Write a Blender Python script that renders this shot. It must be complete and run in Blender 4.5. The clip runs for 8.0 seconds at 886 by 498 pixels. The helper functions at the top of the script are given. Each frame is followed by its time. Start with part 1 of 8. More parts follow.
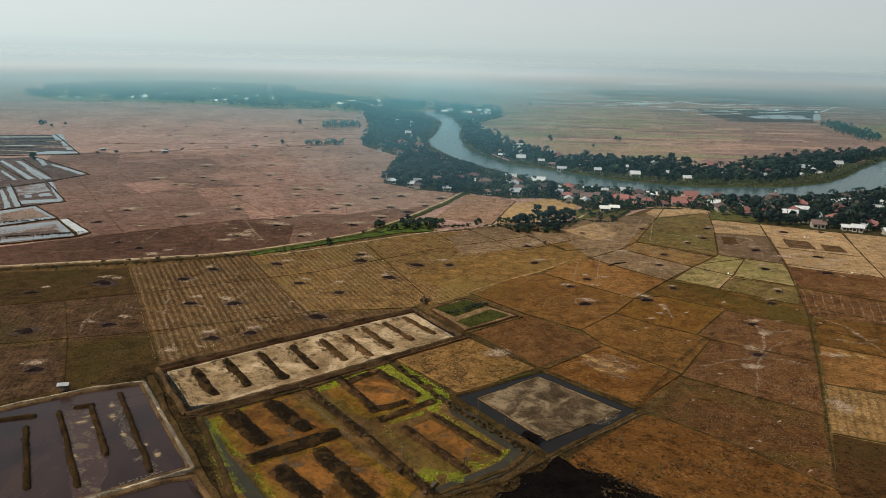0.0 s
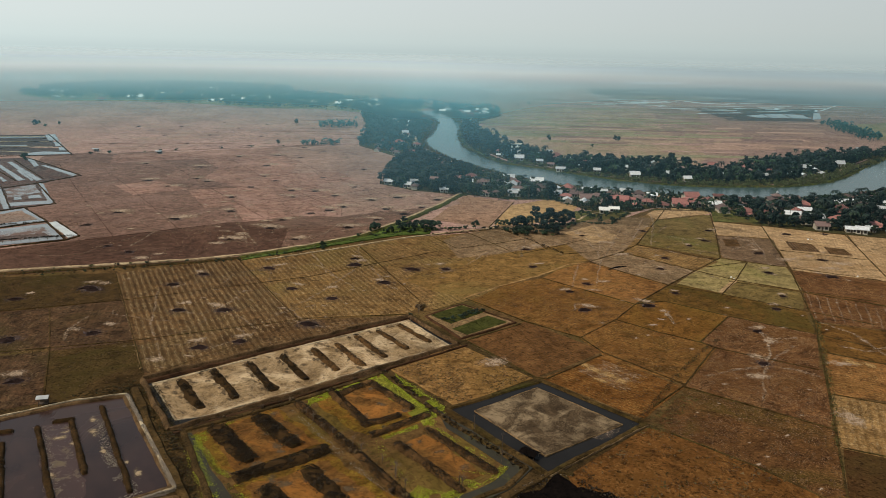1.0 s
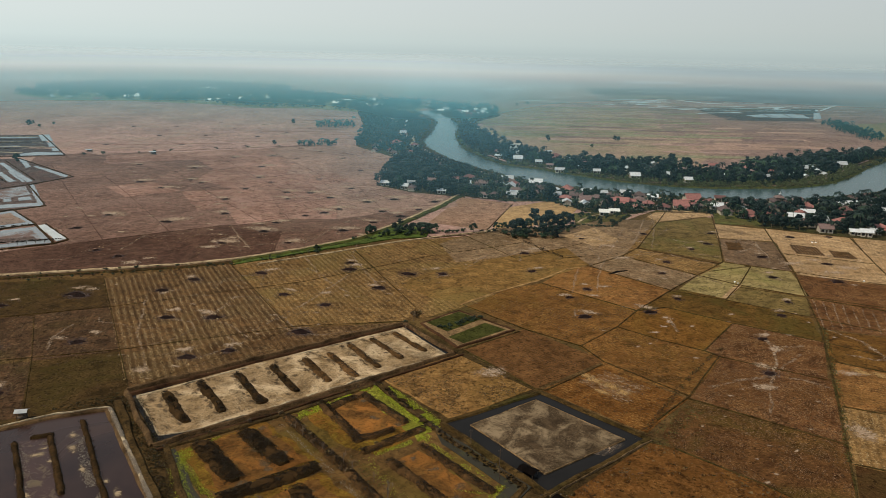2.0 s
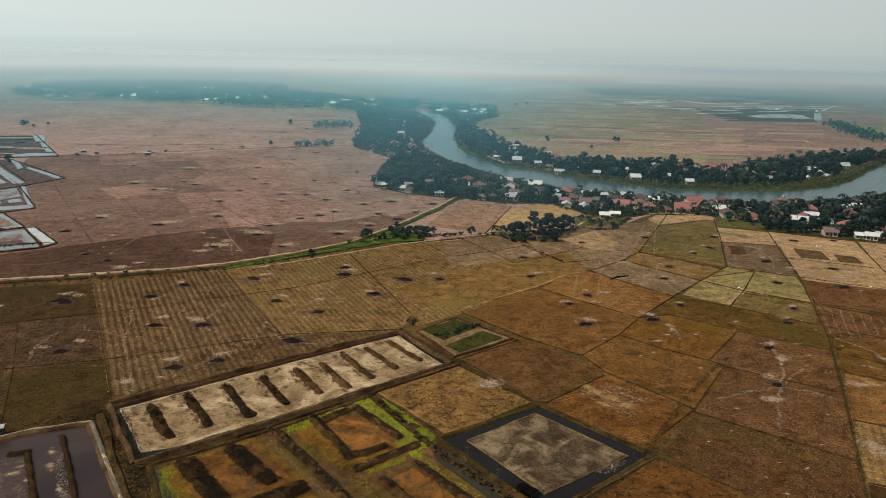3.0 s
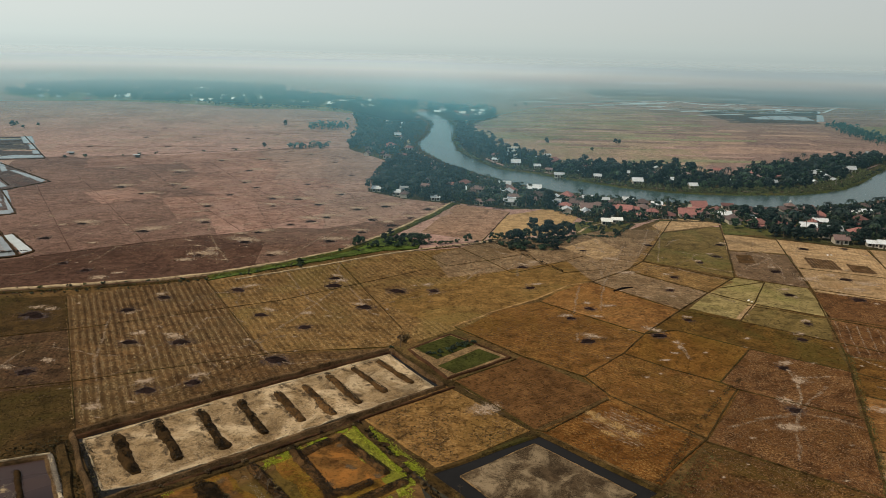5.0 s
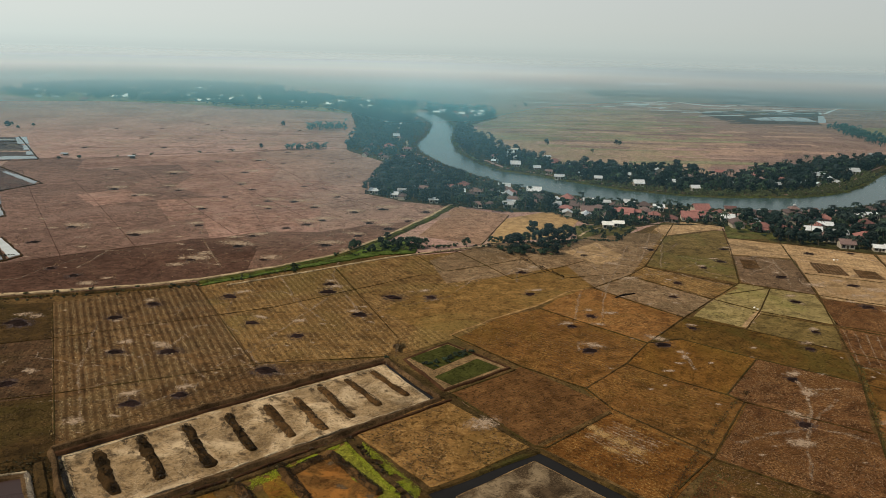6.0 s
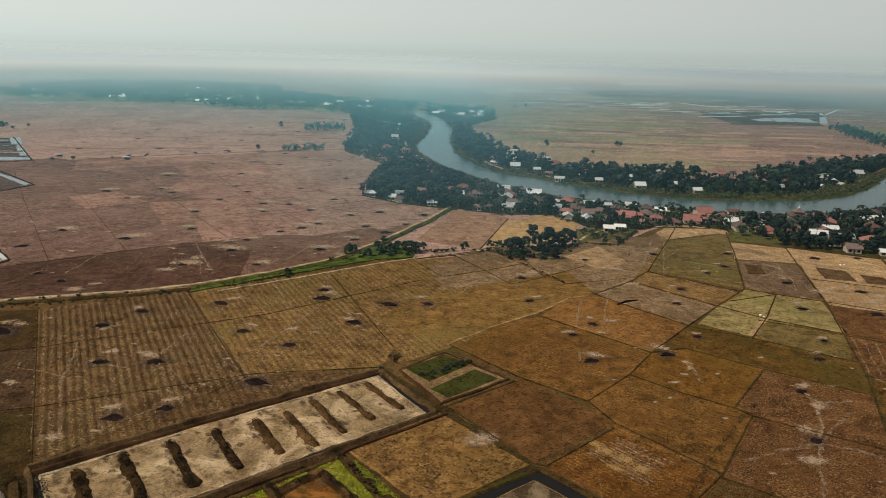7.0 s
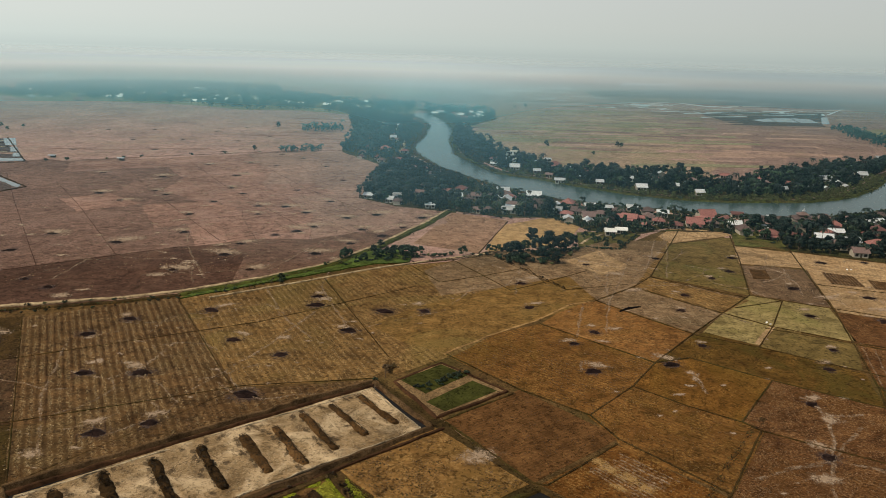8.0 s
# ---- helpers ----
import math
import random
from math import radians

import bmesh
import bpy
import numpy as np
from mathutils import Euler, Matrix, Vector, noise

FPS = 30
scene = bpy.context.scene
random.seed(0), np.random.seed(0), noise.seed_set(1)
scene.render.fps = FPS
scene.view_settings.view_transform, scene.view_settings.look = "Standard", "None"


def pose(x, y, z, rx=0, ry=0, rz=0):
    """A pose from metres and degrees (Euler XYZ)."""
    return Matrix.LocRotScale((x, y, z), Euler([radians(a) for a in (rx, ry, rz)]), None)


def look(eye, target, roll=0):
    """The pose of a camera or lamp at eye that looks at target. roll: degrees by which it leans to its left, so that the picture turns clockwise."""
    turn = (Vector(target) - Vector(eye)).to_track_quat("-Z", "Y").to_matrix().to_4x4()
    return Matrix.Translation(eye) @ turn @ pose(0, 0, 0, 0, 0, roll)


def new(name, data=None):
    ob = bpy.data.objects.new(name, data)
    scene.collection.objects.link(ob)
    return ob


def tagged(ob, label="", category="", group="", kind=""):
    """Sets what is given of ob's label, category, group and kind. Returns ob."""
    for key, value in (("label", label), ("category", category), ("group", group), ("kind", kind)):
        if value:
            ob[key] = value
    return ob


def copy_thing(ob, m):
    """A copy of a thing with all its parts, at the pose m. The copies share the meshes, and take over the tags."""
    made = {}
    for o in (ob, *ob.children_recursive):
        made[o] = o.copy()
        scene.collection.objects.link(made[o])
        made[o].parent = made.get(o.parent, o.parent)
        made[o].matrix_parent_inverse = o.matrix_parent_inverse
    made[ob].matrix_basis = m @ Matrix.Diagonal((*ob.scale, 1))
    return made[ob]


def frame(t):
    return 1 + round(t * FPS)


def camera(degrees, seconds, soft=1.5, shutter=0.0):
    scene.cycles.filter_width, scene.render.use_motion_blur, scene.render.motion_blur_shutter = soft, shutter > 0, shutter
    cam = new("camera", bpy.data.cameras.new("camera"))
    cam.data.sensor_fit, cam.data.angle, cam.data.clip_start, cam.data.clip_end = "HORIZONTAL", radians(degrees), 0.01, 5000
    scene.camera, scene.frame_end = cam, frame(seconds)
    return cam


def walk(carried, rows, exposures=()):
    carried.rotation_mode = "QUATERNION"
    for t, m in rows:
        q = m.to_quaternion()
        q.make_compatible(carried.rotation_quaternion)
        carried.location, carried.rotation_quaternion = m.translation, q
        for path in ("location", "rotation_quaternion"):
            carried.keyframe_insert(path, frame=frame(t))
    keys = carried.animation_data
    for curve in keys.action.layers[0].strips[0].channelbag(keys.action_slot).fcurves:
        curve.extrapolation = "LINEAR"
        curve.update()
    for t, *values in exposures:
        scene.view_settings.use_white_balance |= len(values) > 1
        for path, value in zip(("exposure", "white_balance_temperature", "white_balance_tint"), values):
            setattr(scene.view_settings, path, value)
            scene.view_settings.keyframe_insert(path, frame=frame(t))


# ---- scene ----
import itertools

# ---------------------------------------------------------------- camera
cam = camera(63.0, 8.0, soft=0.5)
PATH = [
    (0.0, 0.005, 0.002, 90.005, 74.926, -1.289, -0.023),
    (0.5, 0.540, 3.838, 90.094, 74.876, -1.267, -0.085),
    (1.0, 1.054, 7.661, 90.160, 74.838, -1.255, -0.139),
    (1.5, 1.549, 11.473, 90.204, 74.810, -1.253, -0.185),
    (3.0, 2.949, 22.878, 90.230, 74.781, -1.295, -0.283),
    (3.5, 3.396, 26.678, 90.211, 74.784, -1.319, -0.304),
    (4.0, 3.838, 30.482, 90.182, 74.791, -1.348, -0.321),
    (4.5, 4.277, 34.293, 90.146, 74.802, -1.379, -0.334),
    (6.0, 5.607, 45.793, 90.016, 74.838, -1.473, -0.355),
    (6.5, 6.064, 49.659, 89.973, 74.847, -1.501, -0.359),
    (7.0, 6.532, 53.546, 89.934, 74.853, -1.525, -0.363),
    (7.5, 7.013, 57.456, 89.902, 74.854, -1.544, -0.366),
    (8.0, 7.511, 61.393, 89.879, 74.848, -1.557, -0.370),
]
walk(cam, [(t, pose(x, y, z, rx, ry, rz)) for t, x, y, z, rx, ry, rz in PATH], [(0.0, 0.19, 6380, 9), (4.0, 0.15, 6500, 9), (8.0, 0.11, 6730, 10)])

# ---------------------------------------------------------------- light
SUN_EL, SUN_AZ = 52.0, 250.0  # azimuth clockwise from +y: to the left of the way
world = bpy.data.worlds.new("sky")
scene.world = world
world.use_nodes = True
wn, wl = world.node_tree.nodes, world.node_tree.links
wn.clear()
sky = wn.new("ShaderNodeTexSky")
sky.sky_type, sky.sun_disc = "NISHITA", False
sky.sun_elevation, sky.sun_rotation = radians(SUN_EL), radians(SUN_AZ)
sky.air_density, sky.dust_density, sky.ozone_density, sky.altitude = 1.0, 1.0, 1.0, 0.0
dim = wn.new("ShaderNodeMix")  # the sky at its usual strength
dim.data_type, dim.blend_type = "RGBA", "MULTIPLY"
dim.inputs[0].default_value = 1.0
dim.inputs[7].default_value = (0.07, 0.07, 0.07, 1)
wl.new(sky.outputs["Color"], dim.inputs[6])
sep = wn.new("ShaderNodeSeparateXYZ")
wl.new(wn.new("ShaderNodeTexCoord").outputs["Generated"], sep.inputs[0])
veil = wn.new("ShaderNodeMapRange")  # milky haze, thickest low over the plain
veil.inputs["From Min"].default_value, veil.inputs["From Max"].default_value = 0.0, 0.6
veil.inputs["To Min"].default_value, veil.inputs["To Max"].default_value = 0.94, 0.35
wl.new(sep.outputs["Z"], veil.inputs["Value"])
tone = wn.new("ShaderNodeValToRGB")  # greener and a little dimmer at the horizon
for at, shade in ((0.012, (0.525, 0.60, 0.585, 1)), (0.035, (0.57, 0.625, 0.61, 1))):
    tone.color_ramp.elements.new(at).color = shade
for el, (at, shade) in ((tone.color_ramp.elements[0], (0.0, (0.47, 0.55, 0.54, 1))), (tone.color_ramp.elements[-1], (0.075, (0.61, 0.65, 0.64, 1)))):
    el.position, el.color = at, shade
wl.new(sep.outputs["Z"], tone.inputs["Fac"])
hz = wn.new("ShaderNodeMix")
hz.data_type = "RGBA"
wl.new(veil.outputs["Result"], hz.inputs[0])
wl.new(dim.outputs[2], hz.inputs[6])
side = wn.new("ShaderNodeMapRange")  # brighter towards the sun's side
side.inputs["From Min"].default_value, side.inputs["From Max"].default_value = -1.0, 1.0
side.inputs["To Min"].default_value, side.inputs["To Max"].default_value = 1.28, 0.68
wl.new(sep.outputs["X"], side.inputs["Value"])
lit = wn.new("ShaderNodeMix")
lit.data_type, lit.blend_type = "RGBA", "MULTIPLY"
lit.inputs[0].default_value = 1.0
wl.new(tone.outputs["Color"], lit.inputs[6])
wl.new(side.outputs["Result"], lit.inputs[7])
wl.new(lit.outputs[2], hz.inputs[7])
bg = wn.new("ShaderNodeBackground")
wo = wn.new("ShaderNodeOutputWorld")
wl.new(hz.outputs[2], bg.inputs["Color"])
wl.new(bg.outputs["Background"], wo.inputs["Surface"])

sun = new("sun", bpy.data.lights.new("sun", "SUN"))
sun.data.energy, sun.data.angle, sun.data.color = 2.9, radians(2.0), (1.0, 0.885, 0.70)
SUN_DIR = Vector((math.sin(radians(SUN_AZ)) * math.cos(radians(SUN_EL)), math.cos(radians(SUN_AZ)) * math.cos(radians(SUN_EL)), math.sin(radians(SUN_EL))))
sun.matrix_world = look(SUN_DIR * 300, (0, 0, 0))


# ---------------------------------------------------------------- materials
def base_material(name):
    m = bpy.data.materials.new(name)
    m.use_nodes = True
    n, l = m.node_tree.nodes, m.node_tree.links
    return m, n, l, n["Principled BSDF"]


def position(n, l, scale=(1, 1, 1), turn=0.0):
    geo = n.new("ShaderNodeNewGeometry")
    mp = n.new("ShaderNodeMapping")
    mp.inputs["Scale"].default_value = scale
    mp.inputs["Rotation"].default_value = (0, 0, radians(turn))
    l.new(geo.outputs["Position"], mp.inputs["Vector"])
    return mp.outputs["Vector"]


def noise_tex(n, l, vec, scale, detail=4.0, rough=0.6, distort=0.0):
    t = n.new("ShaderNodeTexNoise")
    t.inputs["Scale"].default_value, t.inputs["Detail"].default_value = scale, detail
    t.inputs["Roughness"].default_value, t.inputs["Distortion"].default_value = rough, distort
    l.new(vec, t.inputs["Vector"])
    return t.outputs["Fac"]


def ramp(n, l, fac, stops):
    r = n.new("ShaderNodeValToRGB")
    e = r.color_ramp.elements
    while len(e) < len(stops):
        e.new(0.5)
    for el, (p, c) in zip(e, stops):
        el.position = p
        el.color = (*c, 1) if len(c) == 3 else c
    l.new(fac, r.inputs["Fac"])
    return r.outputs["Color"]


def grey(n, l, fac, lo, hi):
    return ramp(n, l, fac, [(lo, (0, 0, 0)), (hi, (1, 1, 1))])


def mix(n, l, fac, a, b, blend="MIX"):
    m = n.new("ShaderNodeMix")
    m.data_type, m.blend_type = "RGBA", blend
    for sock, v in ((m.inputs[0], fac), (m.inputs[6], a), (m.inputs[7], b)):
        if isinstance(v, (int, float)):
            sock.default_value = v
        elif isinstance(v, tuple):
            sock.default_value = (*v, 1)
        else:
            l.new(v, sock)
    return m.outputs[2]


def bump(n, l, p, height, strength, dist):
    b = n.new("ShaderNodeBump")
    b.inputs["Strength"].default_value, b.inputs["Distance"].default_value = strength, dist
    l.new(height, b.inputs["Height"])
    l.new(b.outputs["Normal"], p.inputs["Normal"])


def field_material(name, dark, light, fleck, flecks=0.35, rows=None, patch=None, patch_at=0.55, grain=1.0, gap=0.85, stain=0.03):
    """Dry ground: broad stains, finer mottling, pale straw flecks and dark gaps; rows = (degrees from +y, spacing, strength); patch: a third colour in large stains."""
    m, n, l, p = base_material(name)
    dark, light = tuple(c * 0.76 for c in dark), tuple(c * 1.13 for c in light)
    v = position(n, l)
    broad = noise_tex(n, l, v, stain, 6, 0.62, 0.8)
    mid = noise_tex(n, l, v, 0.22, 7, 0.75, 0.4)
    fine = noise_tex(n, l, v, 1.6 * grain, 5, 0.8)
    gaps = noise_tex(n, l, position(n, l, (1.0, 1.0, 1.0), 37), 0.75 * grain, 4, 0.75, 0.5)
    col = mix(n, l, grey(n, l, mid, 0.37, 0.63), dark, light)
    if patch:
        col = mix(n, l, grey(n, l, broad, patch_at - 0.06, patch_at + 0.1), col, patch)
    deep = tuple(c * 0.38 for c in dark)
    col = mix(n, l, grey(n, l, noise_tex(n, l, v, 0.07, 5, 0.6, 0.9), 0.62, 0.34), col, mix(n, l, 0.4, col, deep))
    col = mix(n, l, grey(n, l, gaps, 0.56, 0.28), col, mix(n, l, gap * 0.8, col, deep))
    where = grey(n, l, noise_tex(n, l, v, 0.11, 6, 0.72, 0.5), 0.36, 0.62)
    if rows:
        w = n.new("ShaderNodeTexWave")
        w.wave_type, w.bands_direction, w.wave_profile = "BANDS", "X", "SIN"
        w.inputs["Scale"].default_value = 0.314 / rows[1]
        w.inputs["Distortion"].default_value, w.inputs["Detail"].default_value, w.inputs["Detail Scale"].default_value = 1.6, 3.0, 0.25
        l.new(position(n, l, turn=rows[0]), w.inputs["Vector"])
        band = grey(n, l, w.outputs["Fac"], 0.05, 0.6)
        col = mix(n, l, rows[2], col, mix(n, l, band, mix(n, l, 0.5, col, deep), col))
        where = mix(n, l, rows[2], where, mix(n, l, 1.0, where, band, "MULTIPLY"))
    spots = mix(n, l, 1.0, grey(n, l, fine, 0.5, 0.62), where, "MULTIPLY")
    scl = n.new("ShaderNodeMath")
    scl.operation = "MULTIPLY"
    scl.inputs[1].default_value = flecks * 0.85
    l.new(spots, scl.inputs[0])
    col = mix(n, l, scl.outputs[0], col, fleck)
    info = n.new("ShaderNodeObjectInfo")
    hsv = n.new("ShaderNodeHueSaturation")
    rg = n.new("ShaderNodeMapRange")
    rg.inputs["To Min"].default_value, rg.inputs["To Max"].default_value = 0.95, 1.05
    l.new(info.outputs["Random"], rg.inputs["Value"])
    soil = n.new("ShaderNodeMapRange")  # moister and drier soil, in drifts that run on from plot to plot
    soil.inputs["From Min"].default_value, soil.inputs["From Max"].default_value = 0.3, 0.7
    soil.inputs["To Min"].default_value, soil.inputs["To Max"].default_value = 0.8, 1.2
    l.new(noise_tex(n, l, position(n, l, (1.0, 1.0, 1.0), 61), 0.018, 5, 0.55, 0.7), soil.inputs["Value"])
    both = n.new("ShaderNodeMath")
    both.operation = "MULTIPLY"
    l.new(rg.outputs["Result"], both.inputs[0])
    l.new(soil.outputs["Result"], both.inputs[1])
    l.new(both.outputs[0], hsv.inputs["Value"])
    l.new(col, hsv.inputs["Color"])
    l.new(hsv.outputs["Color"], p.inputs["Base Color"])
    p.inputs["Roughness"].default_value = 0.95
    p.inputs["Specular IOR Level"].default_value = 0.04
    bump(n, l, p, mix(n, l, 0.5, fine, gaps), 0.75, 0.35)
    return m


def water_material(name, colour, rough=0.06, mud=None, scum=None, spec=0.5, silt=0.1, soft=0.04):
    m, n, l, p = base_material(name)
    v = position(n, l)
    col = None
    broad = noise_tex(n, l, v, 0.09, 6, 0.65, 0.8)
    col = mix(n, l, grey(n, l, broad, 0.3, 0.7), colour, tuple(c * 0.7 for c in colour))
    rgh = n.new("ShaderNodeMath")
    rgh.operation = "MULTIPLY_ADD"
    rgh.inputs[1].default_value, rgh.inputs[2].default_value = 0.0, rough
    if mud or scum:
        patch = grey(n, l, noise_tex(n, l, v, silt if mud else 0.35, 7 if soft < 0.1 else 4, 0.75 if soft < 0.1 else 0.55, 1.0), (0.5 if mud else 0.585) - soft, (0.5 if mud else 0.585) + soft)
        col = mix(n, l, patch, col, mud or scum)
        l.new(patch, rgh.inputs[0])
        rgh.inputs[1].default_value = 0.6 if soft < 0.1 else 0.25
    l.new(rgh.outputs[0], p.inputs["Roughness"])
    l.new(col, p.inputs["Base Color"])
    p.inputs["IOR"].default_value = 1.33
    p.inputs["Specular IOR Level"].default_value = spec
    bump(n, l, p, noise_tex(n, l, v, 1.2, 3, 0.6), 0.08, 0.03)
    return m


def plain_material(name, colour, rough=0.8, vary=0.25, scale=0.8, metal=0.0, bumpiness=0.3, lo=0.78, hi=1.2):
    m, n, l, p = base_material(name)
    tc = n.new("ShaderNodeTexCoord")
    f1 = noise_tex(n, l, tc.outputs["Object"], scale, 5, 0.65)
    col = mix(n, l, grey(n, l, f1, 0.3, 0.7), tuple(c * (1 - vary) for c in colour), tuple(min(1, c * (1 + vary)) for c in colour))
    info = n.new("ShaderNodeObjectInfo")
    hsv = n.new("ShaderNodeHueSaturation")
    rng = n.new("ShaderNodeMapRange")
    rng.inputs["To Min"].default_value, rng.inputs["To Max"].default_value = lo, hi
    l.new(info.outputs["Random"], rng.inputs["Value"])
    l.new(rng.outputs["Result"], hsv.inputs["Value"])
    l.new(col, hsv.inputs["Color"])
    l.new(hsv.outputs["Color"], p.inputs["Base Color"])
    p.inputs["Roughness"].default_value, p.inputs["Metallic"].default_value = rough, metal
    bump(n, l, p, noise_tex(n, l, tc.outputs["Object"], scale * 4, 4, 0.7), bumpiness, 0.1)
    return m


def leaf_material(name, dark, light):
    m, n, l, p = base_material(name)
    geo = n.new("ShaderNodeNewGeometry")
    info = n.new("ShaderNodeObjectInfo")
    col = mix(n, l, geo.outputs["Random Per Island"], dark, light)
    hsv = n.new("ShaderNodeHueSaturation")
    rng = n.new("ShaderNodeMapRange")
    rng.inputs["To Min"].default_value, rng.inputs["To Max"].default_value = 0.4, 1.1
    l.new(info.outputs["Random"], rng.inputs["Value"])
    l.new(rng.outputs["Result"], hsv.inputs["Value"])
    hue = n.new("ShaderNodeMapRange")
    hue.inputs["To Min"].default_value, hue.inputs["To Max"].default_value = 0.485, 0.515
    l.new(info.outputs["Random"], hue.inputs["Value"])
    l.new(hue.outputs["Result"], hsv.inputs["Hue"])
    l.new(col, hsv.inputs["Color"])
    l.new(hsv.outputs["Color"], p.inputs["Base Color"])
    p.inputs["Roughness"].default_value = 0.6
    p.inputs["Specular IOR Level"].default_value = 0.25
    return m


def lin(r, g_, b):
    """Linear colour from eight-bit values."""
    return tuple(((c / 255) / 12.92 if c < 10 else ((c / 255 + 0.055) / 1.055) ** 2.4) for c in (r, g_, b))


rng = np.random.default_rng(7)
M = {}
M["plain"] = field_material("dry_plain", lin(140, 107, 94), lin(167, 132, 118), lin(207, 179, 160), 0.6, patch=lin(154, 128, 111))
M["fallow"] = field_material("grey_brown_fallow", lin(93, 67, 35), lin(132, 98, 55), lin(189, 152, 99), 0.6, patch=lin(106, 80, 41), grain=0.7)
M["salt_mud"] = field_material("dark_salt_pond_mud", lin(66, 54, 50), lin(98, 84, 78), lin(140, 128, 118), 0.35, patch=lin(92, 70, 62))
M["salt_brown"] = field_material("pinkish_drained_mud", lin(112, 86, 74), lin(146, 120, 104), lin(176, 158, 142), 0.3, patch=lin(138, 122, 110))
M["slate"] = field_material("slate_grey_pond_mud", lin(58, 50, 48), lin(86, 76, 72), lin(124, 114, 106), 0.3, patch=lin(82, 64, 56))
# weedy green-brown with tree shade put into the dark colour
M["grove"] = field_material("shade_toned_weedy_ground", lin(34, 33, 18), lin(64, 58, 34), lin(140, 122, 84), 0.4, patch=lin(64, 66, 32), grain=0.6)
M["plum"] = field_material("plum_brown_plot", lin(88, 66, 54), lin(112, 84, 71), lin(158, 137, 114), 0.5, patch=lin(92, 71, 59))
M["dull_orange"] = field_material("dull_orange_stubble", lin(92, 62, 33), lin(128, 88, 47), lin(196, 159, 103), 0.55, rows=(-60, 1.6, 0.3), patch=lin(108, 76, 38), gap=0.7)
M["gold"] = field_material("olive_gold_stubble", lin(90, 67, 34), lin(122, 92, 50), lin(181, 148, 97), 0.4, patch=lin(107, 87, 47), gap=0.7)
M["streak_dark"] = field_material("dark_wet_strip", lin(106, 85, 77), lin(132, 107, 97), lin(180, 152, 136), 0.3)
M["sage"] = field_material("sage_grass_strip", lin(116, 112, 84), lin(140, 132, 100), lin(176, 160, 128), 0.35)
M["olive_brown"] = field_material("olive_brown_stubble", lin(81, 55, 23), lin(113, 77, 34), lin(181, 134, 71), 0.5, patch=lin(95, 70, 28), gap=0.7)
M["moss_brown"] = field_material("mossy_brown_stubble", lin(48, 36, 18), lin(69, 52, 28), lin(121, 95, 58), 0.5, patch=lin(58, 48, 22), gap=0.75)
M["mossy"] = field_material("reddish_mossy_field", lin(65, 41, 23), lin(90, 61, 33), lin(155, 116, 73), 0.65, patch=lin(71, 57, 24), grain=1.2, stain=0.04)
M["dusk"] = field_material("dark_brown_plot", lin(54, 40, 27), lin(82, 59, 40), lin(154, 132, 96), 0.45, rows=(-15, 1.6, 0.3), patch=lin(66, 54, 30))
M["pale_green"] = field_material("dull_green_pasture", lin(112, 104, 78), lin(138, 126, 96), lin(176, 158, 128), 0.4, patch=lin(118, 116, 78))
M["bare"] = field_material("pinkish_bare_plot", lin(138, 109, 93), lin(169, 137, 118), lin(206, 174, 150), 0.4, patch=lin(153, 123, 103), gap=0.5)
M["streak"] = field_material("brown_streaked_plot", lin(116, 92, 80), lin(140, 114, 100), lin(186, 156, 136), 0.4)
M["straw_dark"] = field_material("brown_straw_rows", lin(96, 71, 40), lin(131, 100, 60), lin(210, 178, 129), 0.6, rows=(24, 2.2, 0.5), patch=lin(110, 82, 47), gap=0.6)
M["lush"] = field_material("lush_green_bank", lin(48, 62, 27), lin(82, 98, 44), lin(137, 146, 69), 0.4, patch=lin(71, 75, 36), grain=0.7)
M["red"] = field_material("red_dry_field", lin(116, 85, 70), lin(144, 109, 94), lin(195, 167, 146), 0.6, patch=lin(149, 116, 102))
M["rosy"] = field_material("rosy_dry_plot", lin(121, 93, 79), lin(148, 118, 103), lin(197, 172, 150), 0.6, patch=lin(142, 114, 99))
M["dusky_red"] = field_material("dusky_red_plot", lin(96, 72, 60), lin(120, 92, 79), lin(170, 144, 126), 0.5, patch=lin(118, 92, 80))
M["dark_red"] = field_material("dark_red_field", lin(67, 46, 37), lin(86, 62, 50), lin(130, 107, 89), 0.45, patch=lin(92, 68, 55))
M["furrow"] = field_material("furrowed_stubble", lin(70, 50, 30), lin(102, 75, 46), lin(184, 160, 119), 0.7, rows=(-27, 2.15, 0.68), patch=lin(86, 67, 41))
M["stubble"] = field_material("brown_stubble", lin(89, 66, 38), lin(125, 95, 56), lin(208, 177, 124), 0.6, rows=(-27, 2.15, 0.5), patch=lin(108, 87, 48))
M["olive"] = field_material("olive_stubble", lin(72, 49, 23), lin(102, 71, 33), lin(173, 128, 66), 0.4, patch=lin(87, 64, 28))
M["olive_green"] = field_material("olive_green_stubble", lin(68, 48, 21), lin(96, 70, 31), lin(160, 126, 67), 0.4, patch=lin(74, 61, 26), patch_at=0.54, stain=0.05)
M["ochre"] = field_material("ochre_stubble", lin(85, 59, 28), lin(116, 79, 40), lin(189, 149, 84), 0.55, rows=(-47, 1.4, 0.3), patch=lin(101, 73, 33), gap=0.7)
M["orange"] = field_material("orange_stubble", lin(80, 49, 20), lin(108, 70, 32), lin(181, 145, 85), 0.6, rows=(-42, 1.2, 0.35), patch=lin(99, 64, 29), gap=0.6)
M["maroon"] = field_material("reddish_flecked_field", lin(70, 44, 25), lin(97, 65, 37), lin(180, 141, 97), 0.75, patch=lin(86, 57, 29), grain=1.3)
